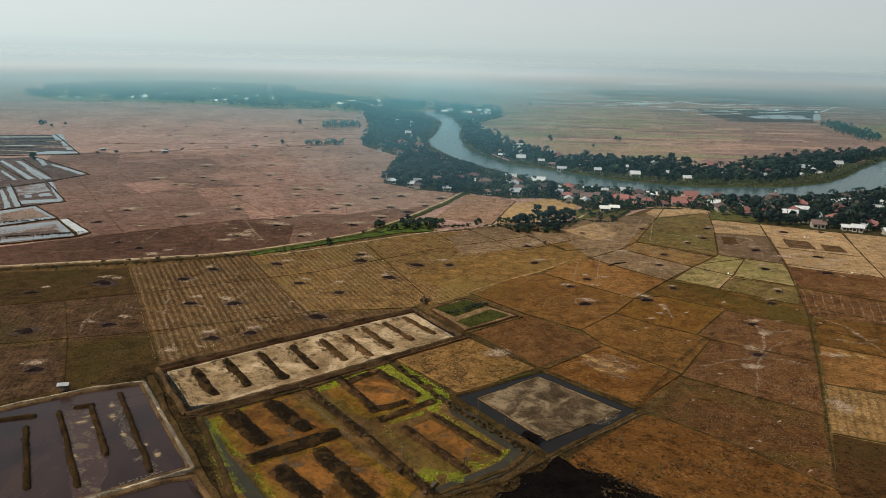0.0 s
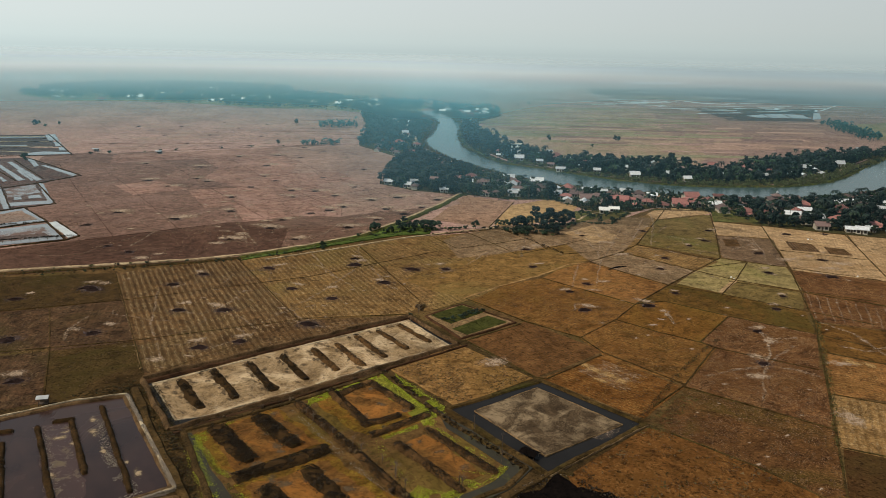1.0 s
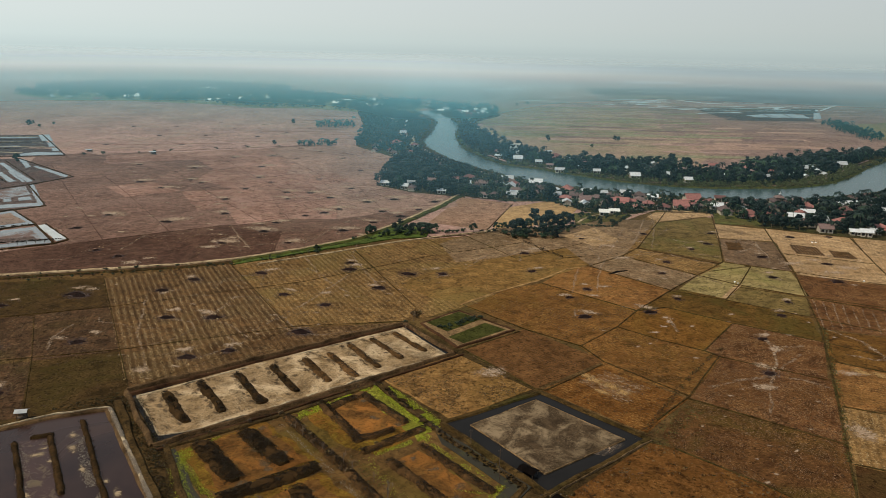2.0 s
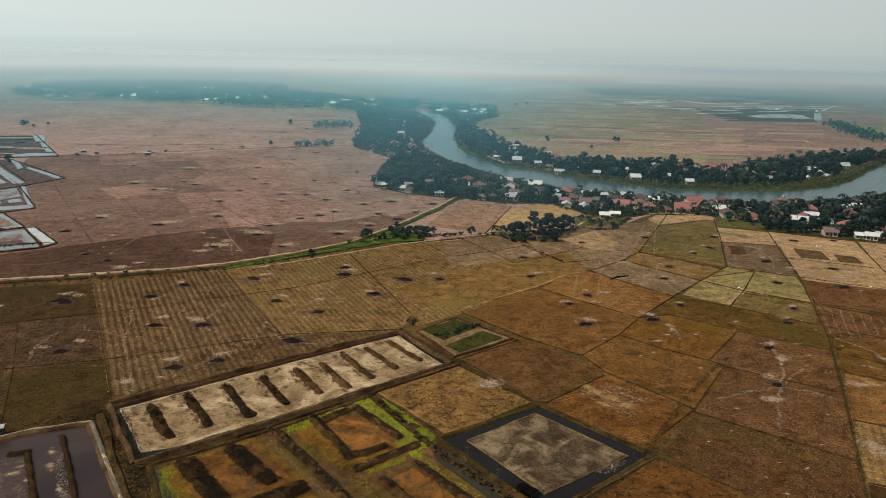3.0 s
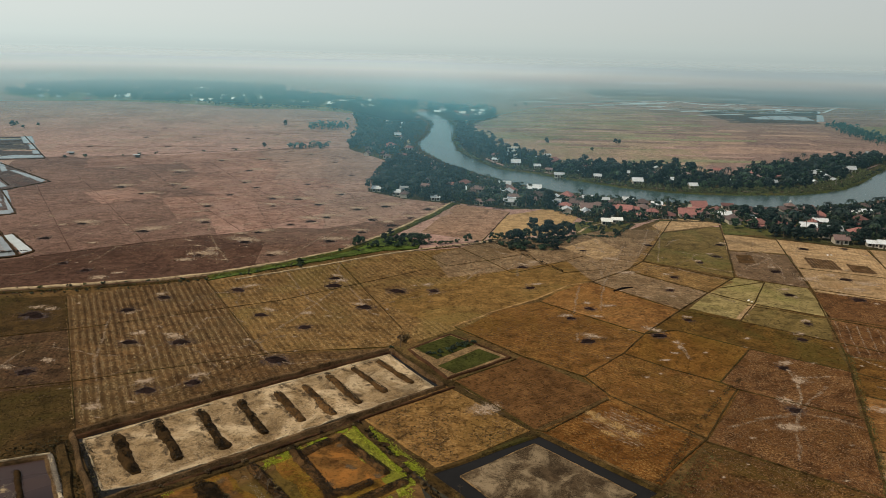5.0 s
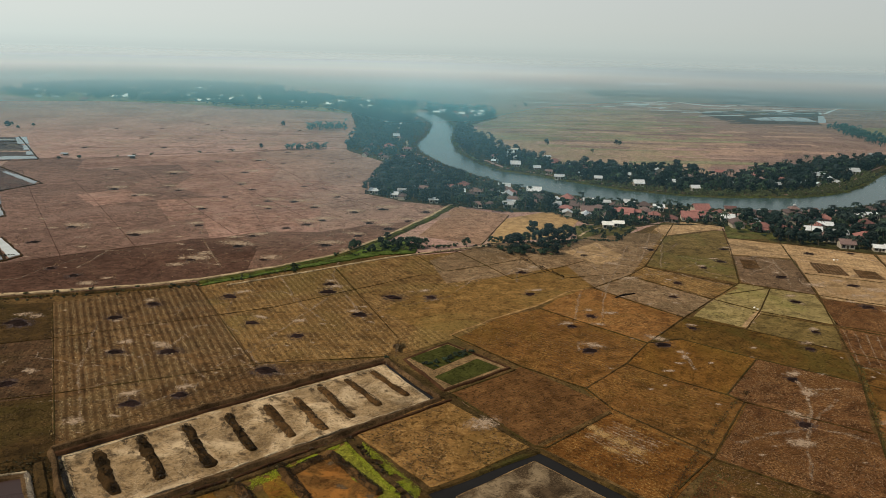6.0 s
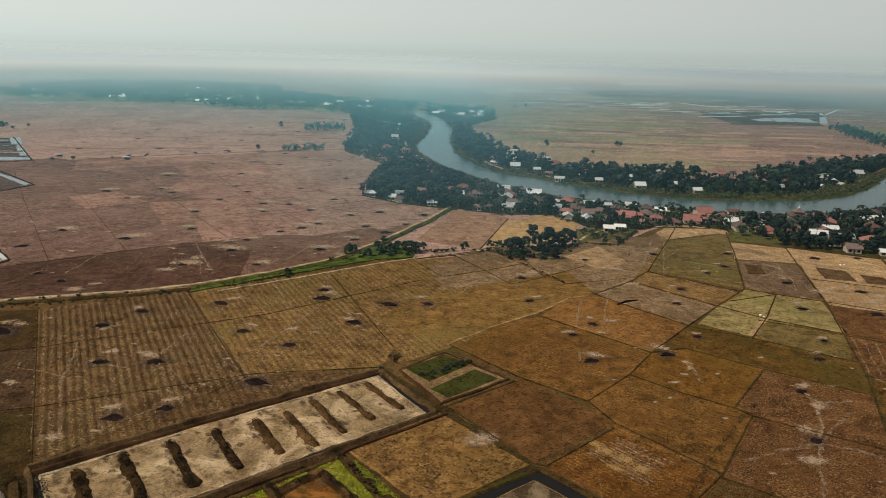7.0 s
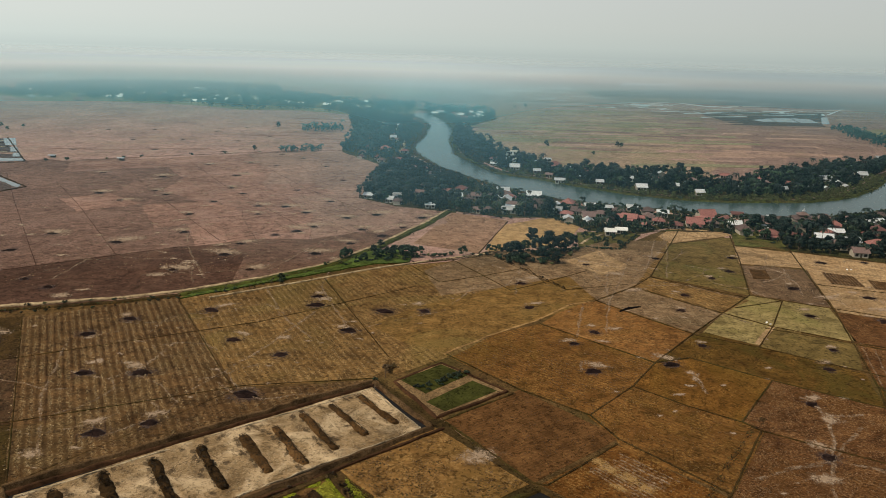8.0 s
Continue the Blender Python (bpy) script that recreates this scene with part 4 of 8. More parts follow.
slab("weed_mat", [(-23.1, 189.6), (-13.8, 200.2), (3.0, 174.5), (-1.1, 170.0), (-14.1, 191.1), (-20.8, 186.4)], 0.26, M["algae"], "bright yellow-green weed mat along a pond edge", "weed mat", rough=1.6, step=1.2)
slab("weed_mat", [(-30.9, 182.4), (-13.7, 199.3), (1.8, 173.8), (-11.3, 164.8), (-18.6, 166.3)], 0.24, M["moss_floor"], "mossy weed mat round a pond floor", "weed mat", rough=1.3, step=1.5)
slab("pond_floor", [(-26.3, 187.6), (-17.0, 194.0), (-5.3, 178.8), (-15.5, 170.3)], 0.3, M["rust_floor"], "rusty orange-brown pond floor", "pond floor", rough=1.9, step=1.2)
slab("weed_mat", [(-11.2, 162.8), (3.3, 171.4), (16.4, 150.6), (0.4, 138.3), (-3.5, 144.0)], 0.24, M["drab_floor"], "drab weedy pond floor", "weed mat", rough=0.6)
slab("pond_floor", [(-5.5, 162.2), (0.1, 166.1), (11.8, 149.7), (4.8, 144.7)], 0.3, M["rust_floor"], "orange-brown pond floor between mud ridges", "pond floor", rough=1.9, step=1.2)
slab("weed_mat", [(-57.4, 164.6), (-39.5, 178.6), (-23.5, 160.3), (-41.8, 146.1), (-45.6, 149.6)], 0.24, M["moss_floor"], "mossy weed mat around a pond floor", "weed mat", rough=1.3, step=1.5)
slab("pond_floor", [(-53.9, 165.4), (-39.3, 175.9), (-25.0, 160.8), (-42.0, 148.2)], 0.3, M["rust_floor"], "rusty brown pond floor", "pond floor", rough=1.9, step=1.2)
slab("weed_mat", [(-41.3, 143.1), (-22.7, 156.6), (-3.2, 135.7), (-13.8, 121.7), (-26.9, 121.3)], 0.24, M["moss_floor"], "mossy weed mat around a pond floor", "weed mat", rough=1.3, step=1.5)
slab("pond_floor", [(-38.2, 143.2), (-22.6, 154.0), (-8.1, 137.2), (-16.2, 123.4), (-28.3, 128.5)], 0.3, M["rust_floor"], "rusty brown pond floor", "pond floor", rough=1.9, step=1.2)


def ridge(pts, width, height, mat, label, group, wob=0.5):
    """A heaped mud ridge: rounded, lumpy, ragged at its foot and worn down at both ends."""
    line = spread(pts, 0.7)
    c = sum(line, Vector((0, 0))) / len(line)
    bm = bmesh.new()
    rows = []
    for i, p in enumerate(line):
        t = (line[min(i + 1, len(line) - 1)] - line[max(i - 1, 0)]).normalized()
        side = Vector((-t.y, t.x))
        end = min(1.0, (min(i, len(line) - 1 - i) + 0.4) * 0.7 / (width * 0.45))
        q = Vector((p.x * 0.16, p.y * 0.16, 1.7))
        w = width * (0.62 + 0.38 * end) * (1 + wob * 0.7 * noise.noise(q))
        p = p + side * noise.noise(q * 0.9 + Vector((7, 0, 0))) * wob * width * 0.35
        row = []
        for k in range(9):
            v = k / 4 - 1
            n3 = Vector((p.x + side.x * v * w * 0.5, p.y + side.y * v * w * 0.5, 0.0))
            rag = 1 + (0.35 * noise.noise(n3 * 0.7 + Vector((0, 0, 3))) if abs(v) > 0.7 else 0.0)
            lump = 1 + wob * (0.6 * noise.noise(n3 * 0.4) + 0.4 * noise.noise(n3 * 1.7))
            z = -0.1 if abs(v) == 1 else height * 1.1 * (1 - abs(v) ** 2.4) * lump * (0.35 + 0.65 * end) + 0.12
            o = side * v * w * 0.5 * rag
            row.append(bm.verts.new((p.x + o.x - c.x, p.y + o.y - c.y, z)))
        rows.append(row)
    for a, b in zip(rows, rows[1:]):
        for k in range(8):
            bm.faces.new((a[k], a[k + 1], b[k + 1], b[k]))
    bm.faces.new(rows[0])
    bm.faces.new(rows[-1][::-1])
    bmesh.ops.recalc_face_normals(bm, faces=bm.faces)
    ob = obj("mud_ridge", bm, M[mat], smooth=True)
    ob.location = (c.x, c.y, 0)
    return tagged(ob, label, "mud ridge", group)


slab("mud_flat", [(-96.1, 166.6), (-88.1, 169.4), (-77.8, 150.8), (-70.6, 138.3), (-67.4, 127.3), (-73.0, 127.1), (-85.3, 148.1)], 0.19, M["pink_mud"], "pinkish mud flat just above pond water", "mud flat", rough=2.2, step=1.5)
ribbon("salt_crust", [(-80.8, 183.6), (-53.2, 141.7), (-57.2, 138.5), (-71.2, 129.4)], 1.3, 0.76, M["pale_bank"], "pale salt crust along a pond edge", "crust", step=1.2, wob=0.25)
ribbon("salt_crust", [(-127.6, 156.7), (-111.1, 167.8), (-92.4, 180.3), (-81.1, 184.3)], 0.8, 0.74, M["pale_bank"], "pale salt crust along a pond edge", "crust", step=1.2, wob=0.25)
ribbon("pond_bank", [(-80.4, 188.0), (-66.8, 164.8), (-52.3, 142.2), (-40.9, 124.4)], 2.6, 0.8, M["rough"], "weedy earth dike between ponds", "pond bank", step=2)
for a_, b_ in (([(29.8, 192.8), (48.9, 172.7)], 1), ([(48.9, 172.7), (27.3, 157.2)], 1), ([(27.3, 157.2), (11.6, 178.5)], 1), ([(11.6, 178.5), (29.8, 192.8)], 1)):
    ribbon("salt_crust", a_, 0.42, 0.46, M["pale_earth"], "pale crust round the square island", "crust", step=1.5, wob=0.4)
for a_ in ([(-76.4, 190.6), (-63.3, 171.0)], [(-63.3, 171.0), (-55.5, 174.0), (-33.6, 191.2), (5.4, 222.6)], [(5.4, 222.6), (-8.6, 242.6)], [(-8.6, 243.4), (-47.6, 213.9), (-76.4, 190.6)]):
    ribbon("salt_crust", a_, 0.7, 0.4, M["pale_bank"], "pale crust round the dry pond floor", "crust", step=1.2, wob=0.8)
WEED_LINES = {"brush_dark": [], "reed": [], "weed_lime": [], "crust_bits": [], "olive_bits": []}


def weeds(pts, width, mat, per_metre=6.0, size=0.55, z=0.7):
    WEED_LINES[mat].append((pts, width, per_metre, size, z))


for k, pts in enumerate(([(-70.1, 192.9), (-58.8, 177.0)], [(-62.9, 200.0), (-51.5, 182.9)], [(-54.1, 205.6), (-42.7, 187.6)], [(-45.4, 211.5), (-35.1, 194.8)], [(-37.0, 217.0), (-27.2, 201.4)], [(-30.4, 221.2), (-19.9, 205.0)], [(-24.8, 228.3), (-13.9, 211.4)], [(-18.5, 233.3), (-7.5, 218.3)], [(-11.6, 238.9), (-0.5, 224.1)])):
    ridge(pts, (2.9, 2.6, 3.1, 2.9, 2.5, 2.3, 2.4, 2.2, 2.4)[k], 0.75, "mud" if k < 4 else "mud_brown", "dark weedy mud ridge in the pale pond" if k < 4 else "brown crumbling mud ridge in the pale pond", "ridges in the long pond", 0.7)
    weeds(pts, 2.9, "brush_dark", 80 if k < 4 else 34, 0.24, 0.92)
    weeds(pts, 4.6, "olive_bits", 24 if k < 5 else 8, 0.18, 0.3)
for pts in ([(-99.5, 158.7), (-84.9, 132.9)], [(-95.4, 166.6), (-74.8, 133.9)], [(-88.8, 169.9), (-74.5, 146.5)], [(-84.8, 177.5), (-61.8, 140.1)], [(-109.8, 160.8), (-99.8, 164.1)], [(-92.9, 168.8), (-88.2, 170.6)]):
    ridge(pts, 1.6, 0.6, "mud", "brown mud ridge standing in dark water", "ridges in the dark pond", 0.42)
    weeds(pts, 2.2, "brush_dark", 26, 0.2, 0.66)
    weeds(pts, 1.8, "crust_bits", 8, 0.14, 0.3)
for pts in ([(-52.9, 168.4), (-40.0, 152.3)], [(-43.9, 173.8), (-31.0, 159.2)], [(-34.8, 142.4), (-24.1, 130.6)], [(-27.1, 150.2), (-12.4, 130.6)], [(-41.9, 145.4), (-23.3, 158.7)]):
    weeds(pts, 5.4, "brush_dark", 300, 0.2, 1.12)
    weeds(pts, 6.4, "olive_bits", 50, 0.17, 0.9)
    ridge(pts, 5.2, 0.9, "mud", "dark ridge overgrown with weeds", "ridges in the brown ponds")
for pts in ([(-27.5, 189.0), (-14.9, 169.4)], [(-17.8, 195.2), (-4.3, 178.8)], [(-17.3, 170.5), (-11.8, 172.2), (-7.3, 175.6)], [(-25.1, 185.8), (-21.2, 190.3), (-17.0, 193.6)], [(-14.4, 164.7), (-0.0, 176.3)], [(-7.6, 161.5), (7.9, 142.5)], [(-0.7, 168.2), (15.3, 149.4)], [(-35.0, 181.5), (-17.7, 158.4), (0.4, 133.0)]):
    weeds(pts, 3.2, "brush_dark", 130, 0.2, 0.98)
    weeds(pts, 4.6, "olive_bits", 24, 0.18, 0.3)
    ridge(pts, 2.6, 0.8, "mud_brown", "brown mud ridge with dry weeds", "banks in the brown ponds")


# ---------------------------------------------------------------- vegetation


def scatter(poly, count, apart=0.0, avoid=()):
    xs, ys = [p[0] for p in poly], [p[1] for p in poly]
    out, tries = [], 0
    while len(out) < count and tries < count * 30:
        tries += 1
        p = (rng.uniform(min(xs), max(xs)), rng.uniform(min(ys), max(ys)))
        if not inside(p, poly):
            continue
        if apart and any((p[0] - q[0]) ** 2 + (p[1] - q[1]) ** 2 < apart ** 2 for q in out):
            continue
        if any((p[0] - q[0]) ** 2 + (p[1] - q[1]) ** 2 < q[2] ** 2 for q in avoid):
            continue
        out.append(p)
    return out


def leaf_cloud(clumps, per, size, r):
    """Corners and faces of leaf sprays round each clump (x, y, z, radius), with a rough dark core in each."""
    vs, fs = [], []
    for cx, cy, cz, cr in clumps:
        base = len(vs)
        lat = [(-1.0, 1), (-0.45, 6), (0.45, 6), (1.0, 1)]
        idx = []
        for z, k in lat:
            rr = math.sqrt(max(0, 1 - z * z))
            row = []
            for a in range(k):
                t = a / k * math.tau + z
                q = cr * r.uniform(0.6, 0.86)
                row.append(len(vs))
                vs.append((cx + q * rr * math.cos(t), cy + q * rr * math.sin(t), cz + q * z * 0.8))
            idx.append(row)
        for a in range(6):
            b = (a + 1) % 6
            fs.append((idx[0][0], idx[1][b], idx[1][a]))
            fs.append((idx[1][a], idx[1][b], idx[2][b], idx[2][a]))
            fs.append((idx[2][a], idx[2][b], idx[3][0]))
        for _ in range(per):
            d = Vector(r.normal(size=3)).normalized()
            if d.z < -0.5:
                d.z *= -1
            c = Vector((cx, cy, cz)) + Vector((d.x, d.y, d.z * 0.82)) * cr * r.uniform(0.7, 1.12)
            u = d.cross(Vector(r.normal(size=3))).normalized()
            w = (d * r.uniform(0.2, 0.9) + u.cross(d) * 0.8).normalized()
            s = size * r.uniform(0.6, 1.4)
            b0 = len(vs)
            for p in (c - u * s * 0.5, c + w * s * 0.45, c + u * s * 0.5, c - w * s * 0.55):
                vs.append(tuple(p))
            fs.append((b0, b0 + 1, b0 + 2, b0 + 3))
    return vs, fs


def mesh_of(name, vs, fs, mat):
    me = bpy.data.meshes.new(name)
    me.from_pydata(vs, [], fs)
    me.materials.append(mat)
    return me


def tube(bm, path, sides=6):
    """A tapered limb along path: points (x, y, z, radius)."""
    rows = []
    for x, y, z, rad in path:
        rows.append([bm.verts.new((x + rad * math.cos(a * math.tau / sides), y + rad * math.sin(a * math.tau / sides), z)) for a in range(sides)])
    for p, q in zip(rows, rows[1:]):
        for a in range(sides):
            b = (a + 1) % sides
            bm.faces.new((p[a], p[b], q[b], q[a]))
    bm.faces.new(rows[-1])


def crown_clumps(h, wide, r, k):
    out = []
    for i in range(k):
        a = i / k * math.tau * 2.6 + r.uniform(-0.4, 0.4)
        lev = r.uniform(0.22, 0.9)
        reach = wide * (1.0 - abs(lev - 0.5) * 1.1) * r.uniform(0.45, 1.0)
        out.append((reach * math.cos(a), reach * math.sin(a), h * lev, h * r.uniform(0.13, 0.2)))
    out.append((0, 0, h * 0.86, h * 0.16))
    return out


AWAY = Matrix.Translation((0, -400, -60))  # the patterns are removed again after copying
PATTERNS = []


def broadleaf(seed, h, wide, leaf, label, k=12, per=95):
    r = np.random.default_rng(seed)
    e = empty("tree", AWAY, label, "tree", "riverside trees")
    clumps = crown_clumps(h, wide, r, k)
    bm = bmesh.new()
    lean = r.uniform(-0.4, 0.4, 2)
    tube(bm, [(0, 0, -0.3, 0.03 * h), (lean[0] * 0.4, lean[1] * 0.4, h * 0.3, 0.022 * h), (lean[0], lean[1], h * 0.62, 0.012 * h)])
    for c in clumps[:5]:
        tube(bm, [(lean[0] * 0.4, lean[1] * 0.4, h * 0.28, 0.014 * h), (c[0] * 0.55, c[1] * 0.55, h * 0.3 + (c[2] - h * 0.3) * 0.6, 0.01 * h), (c[0], c[1], c[2], 0.004 * h)], 5)
    part("trunk", bm, M["bark"], e)
    cr = new("crown", mesh_of("crown", *leaf_cloud(clumps, per, h * 0.072, r), M[leaf]))
    cr.parent = e
    PATTERNS.append(e)
    return e


def palm(seed, h, label):
    r = np.random.default_rng(seed)
    e = empty("coconut_palm", AWAY, label, "palm", "riverside palms")
    bend = r.uniform(-1.4, 1.4, 2)
    bm = bmesh.new()
    tube(bm, [(bend[0] * u * u, bend[1] * u * u, -0.3 + (h + 0.3) * u, 0.2 - 0.09 * u) for u in (0, 0.25, 0.5, 0.75, 1)])
    part("trunk", bm, M["bark"], e)
    vs, fs = [], []
    for i in range(20):
        a = i * 2.4 + r.uniform(-0.2, 0.2)
        up = r.uniform(-0.25, 0.95)
        ln = r.uniform(2.6, 3.7)
        d = Vector((math.cos(a), math.sin(a), 0))
        s = Vector((-d.y, d.x, 0))
        prev = None
        for j in range(6):
            u = j / 5
            c = Vector((bend[0], bend[1], h)) + d * ln * u * (1 - 0.15 * u) + Vector((0, 0, 1)) * (up * ln * u * 0.7 - ln * 0.75 * u * u)
            w = 0.62 * math.sin(math.pi * min(0.95, u * 0.85 + 0.12))
            row = (len(vs), len(vs) + 1, len(vs) + 2)
            vs += [tuple(c - s * w + Vector((0, 0, -0.35 * w))), tuple(c), tuple(c + s * w + Vector((0, 0, -0.35 * w)))]
            if prev:
                fs += [(prev[0], prev[1], row[1], row[0]), (prev[1], prev[2], row[2], row[1])]
            prev = row
    cr = new("crown", mesh_of("palm_crown", vs, fs, M["leaf_palm"]))
    cr.parent = e
    PATTERNS.append(e)
    return e


def shrub(seed, h, leaf, label, name="shrub", group="shrubs", per=40):
    r = np.random.default_rng(seed)
    e = empty(name, AWAY, label, "shrub", group)
    clumps = [(r.uniform(-0.5, 0.5) * h, r.uniform(-0.5, 0.5) * h, h * r.uniform(0.3, 0.62), h * r.uniform(0.24, 0.36)) for _ in range(5)]
    bm = bmesh.new()
    for c in clumps[:4]:
        tube(bm, [(0, 0, -0.2, 0.05 * h), (c[0] * 0.5, c[1] * 0.5, c[2] * 0.5, 0.03 * h), (c[0], c[1], c[2], 0.012 * h)], 5)
    part("stem", bm, M["bark"], e)
    cr = new("crown", mesh_of("shrub_crown", *leaf_cloud(clumps, per, h * 0.16, r), M[leaf]))
    cr.parent = e
    PATTERNS.append(e)
    return e


TREES = [
    broadleaf(1, 9.5, 3.6, "leaf_dark", "dark green broad-crowned tree by the river"),
    broadleaf(2, 8.0, 3.4, "leaf_mid", "green leafy tree among village houses"),
    broadleaf(3, 11.0, 3.4, "leaf_dark", "tall dark green tree in a riverside grove"),
    broadleaf(4, 7.0, 3.0, "leaf_mid", "rounded green tree at the edge of fields", 10, 100),
    broadleaf(5, 10.0, 4.4, "leaf_dark", "wide-spreading dark green tree", 15, 90),
]
PALMS = [palm(11, 9.5, "tall coconut palm with drooping fronds"), palm(12, 7.5, "young coconut palm with full crown"), palm(13, 11.5, "very tall coconut palm above the grove")]
SHRUBS = [shrub(21, 2.6, "leaf_mid", "low green bush on a dry bank"), shrub(22, 2.2, "reed", "bright green weedy bush by the canal"), shrub(23, 2.0, "leaf_dry", "dry brown bush on a pond bank", "dry_shrub", "dry shrubs")]


SHORE = [p.xy for p in spread(NEAR_BANK, 8)]


def shore_height(x, y):
    """How tall a tree grows at a distance from the near river bank."""
    return 2.4 + 0.17 * min(math.hypot(x - p.x, y - p.y) for p in SHORE)


def plant(pattern, x, y, s, z=0.0):
    return copy_thing(pattern, pose(x, y, z, 0, 0, rng.uniform(0, 360)) @ Matrix.Diagonal((s * rng.uniform(0.88, 1.12), s * rng.uniform(0.88, 1.12), s, 1)))


def wood(name, poly, count, height, label, leaf="leaf_hazed", per=9, apart=0.0, avoid=(), palms=0.25, shore=False):
    """A far or dense wood, one mesh: trunks, clumped crowns, here and there a palm standing out."""
    vs, fs = [], []
    proto = []
    for k in range(8):
        r = np.random.default_rng(100 + k)
        h = height * r.uniform(0.75, 1.25)
        v, f = leaf_cloud(crown_clumps(h, h * r.uniform(0.36, 0.5), r, 5), per, h * 0.15, r)
        b = len(v)
        v = v + [(-0.2, -0.2, 0), (0.2, -0.2, 0), (0, 0.25, 0), (0, 0, h * 0.7)]
        f = f + [(b, b + 1, b + 3), (b + 1, b + 2, b + 3), (b + 2, b, b + 3)]
        proto.append((np.array(v), f))
    for k in range(4):
        r = np.random.default_rng(300 + k)
        h = height * r.uniform(1.15, 1.5)
        v = [(-0.15, -0.15, 0), (0.15, -0.15, 0), (0, 0.2, 0), (0, 0, h)]
        f = [(0, 1, 3), (1, 2, 3), (2, 0, 3)]
        for i in range(13):
            a = i * 2.4
            up = r.uniform(-0.2, 0.9)
            d, s = Vector((math.cos(a), math.sin(a), 0)), Vector((-math.sin(a), math.cos(a), 0)) * 0.5
            for u, u2 in ((0, 0.5), (0.5, 1.0)):
                p = [Vector((0, 0, h)) + d * 3.2 * t + Vector((0, 0, up * 2 * t - 2.6 * t * t)) for t in (u, u2)]
                b = len(v)
                v += [tuple(p[0] - s), tuple(p[0] + s), tuple(p[1] + s * (1.2 - u2)), tuple(p[1] - s * (1.2 - u2))]
                f.append((b, b + 1, b + 2, b + 3))
        proto.append((np.array(v), f))
    for x, y in scatter(poly, count, apart, avoid):
        k = int(rng.integers(8, 12)) if rng.random() < palms else int(rng.integers(0, 8))
        v, f = proto[k]
        a, s = rng.uniform(0, math.tau), rng.uniform(0.75, 1.25)
        if shore:
            s = min(s, shore_height(x, y) / (height * (1.35 if k > 7 else 1.0)))
        m = np.array([[math.cos(a), -math.sin(a), 0], [math.sin(a), math.cos(a), 0], [0, 0, 1]]) * s
        b = len(vs)
        vs += map(tuple, v @ m.T + (x, y, 0))
        fs += [tuple(i + b for i in q) for q in f]
    ob = new(name, mesh_of(name, vs, fs, M[leaf]))
    return tagged(ob, label, "wood", kind="stuff")


# weeds on the ridges and banks, grass along the bunds
for line in ([(-51.5, 137.8), (-40.7, 121.8)], [(-75.7, 189.3), (-62.9, 168.0), (-44.8, 128.0)]):
    weeds(line, 4.0, "brush_dark", 46, 0.24, 0.4)
    weeds(line, 4.0, "olive_bits", 12, 0.22, 0.4)
weeds([(-61.1, 166.9), (-35.5, 184.3), (-13.9, 201.4)], 3.0, "brush_dark", 10, 0.4, 0.3)
weeds([(-13.9, 201.4), (4.5, 173.3), (21.5, 152.1)], 2.6, "brush_dark", 10, 0.6, 0.5)
weeds([(-13.8, 200.2), (2.3, 175.5)], 5.5, "weed_lime", 256, 0.17, 0.25)
weeds([(-11.3, 164.2), (1.5, 173.2)], 2.5, "weed_lime", 128, 0.15, 0.25)
weeds([(-30.5, 182.4), (-13.8, 199.7)], 3.6, "weed_lime", 192, 0.17, 0.25)
weeds([(-58.4, 166.8), (-57.6, 163.4), (-44.6, 146.6), (-30.0, 124.0)], 1.6, "olive_bits", 40, 0.2, 0.2)
weeds([(-57.0, 163.8), (-43.6, 146.0)], 2.8, "weed_lime", 96, 0.15, 0.25)
weeds([(-41.3, 143.1), (-27.2, 123.1)], 3.0, "weed_lime", 70, 0.15, 0.25)
weeds([(-4.0, 140.3), (2.1, 139.8)], 4.5, "weed_lime", 224, 0.17, 0.25)
weeds([(4.0, 141.0), (15.5, 149.0), (17.8, 152.6)], 3.2, "weed_lime", 90, 0.17, 0.25)
weeds([(-18.0, 163.0), (-4.0, 143.5)], 5.5, "olive_bits", 40, 0.2, 0.2)
weeds([(-13.0, 163.0), (-3.0, 146.0)], 5.0, "weed_lime", 30, 0.15, 0.2)
weeds([(6.8, 150.3), (14.6, 148.9)], 2.5, "weed_lime", 64, 0.17, 0.25)
weeds([(-80.8, 183.6), (-53.2, 141.7), (-57.2, 138.5), (-71.2, 129.4)], 1.5, "crust_bits", 90, 0.22, 0.82)
weeds([(-127.6, 156.7), (-111.1, 167.8), (-92.4, 180.3), (-81.1, 184.3)], 1.2, "crust_bits", 24, 0.22, 0.55)
weeds([(-76.4, 190.6), (-63.6, 171.4), (4.6, 223.9), (-8.6, 242.6), (-76.4, 190.6)], 1.0, "crust_bits", 10, 0.2, 0.3)
weeds([(-83.7, 172.9), (-76.0, 160.0), (-66.2, 144.8)], 3.4, "crust_bits", 34, 0.2, 0.24)
weeds([(-74.0, 155.0), (-60.2, 139.8), (-68.0, 134.0)], 3.0, "crust_bits", 26, 0.2, 0.24)
weeds([(-91.8, 162.7), (-72.9, 132.9)], 3.6, "crust_bits", 18, 0.2, 0.26)
weeds([(0.4, 132.6), (17.2, 140.6), (28.7, 151.1), (32.4, 149.5)], 2.4, "crust_bits", 8, 0.22, 0.4)
weeds([(-35.7, 177.1), (-20.3, 156.9), (-7.7, 140.4)], 2.6, "crust_bits", 14, 0.2, 0.2)
weeds([(26.5, 149.3), (16.3, 137.6), (10.9, 129.8)], 3.0, "brush_dark", 20, 0.4, 0.2)
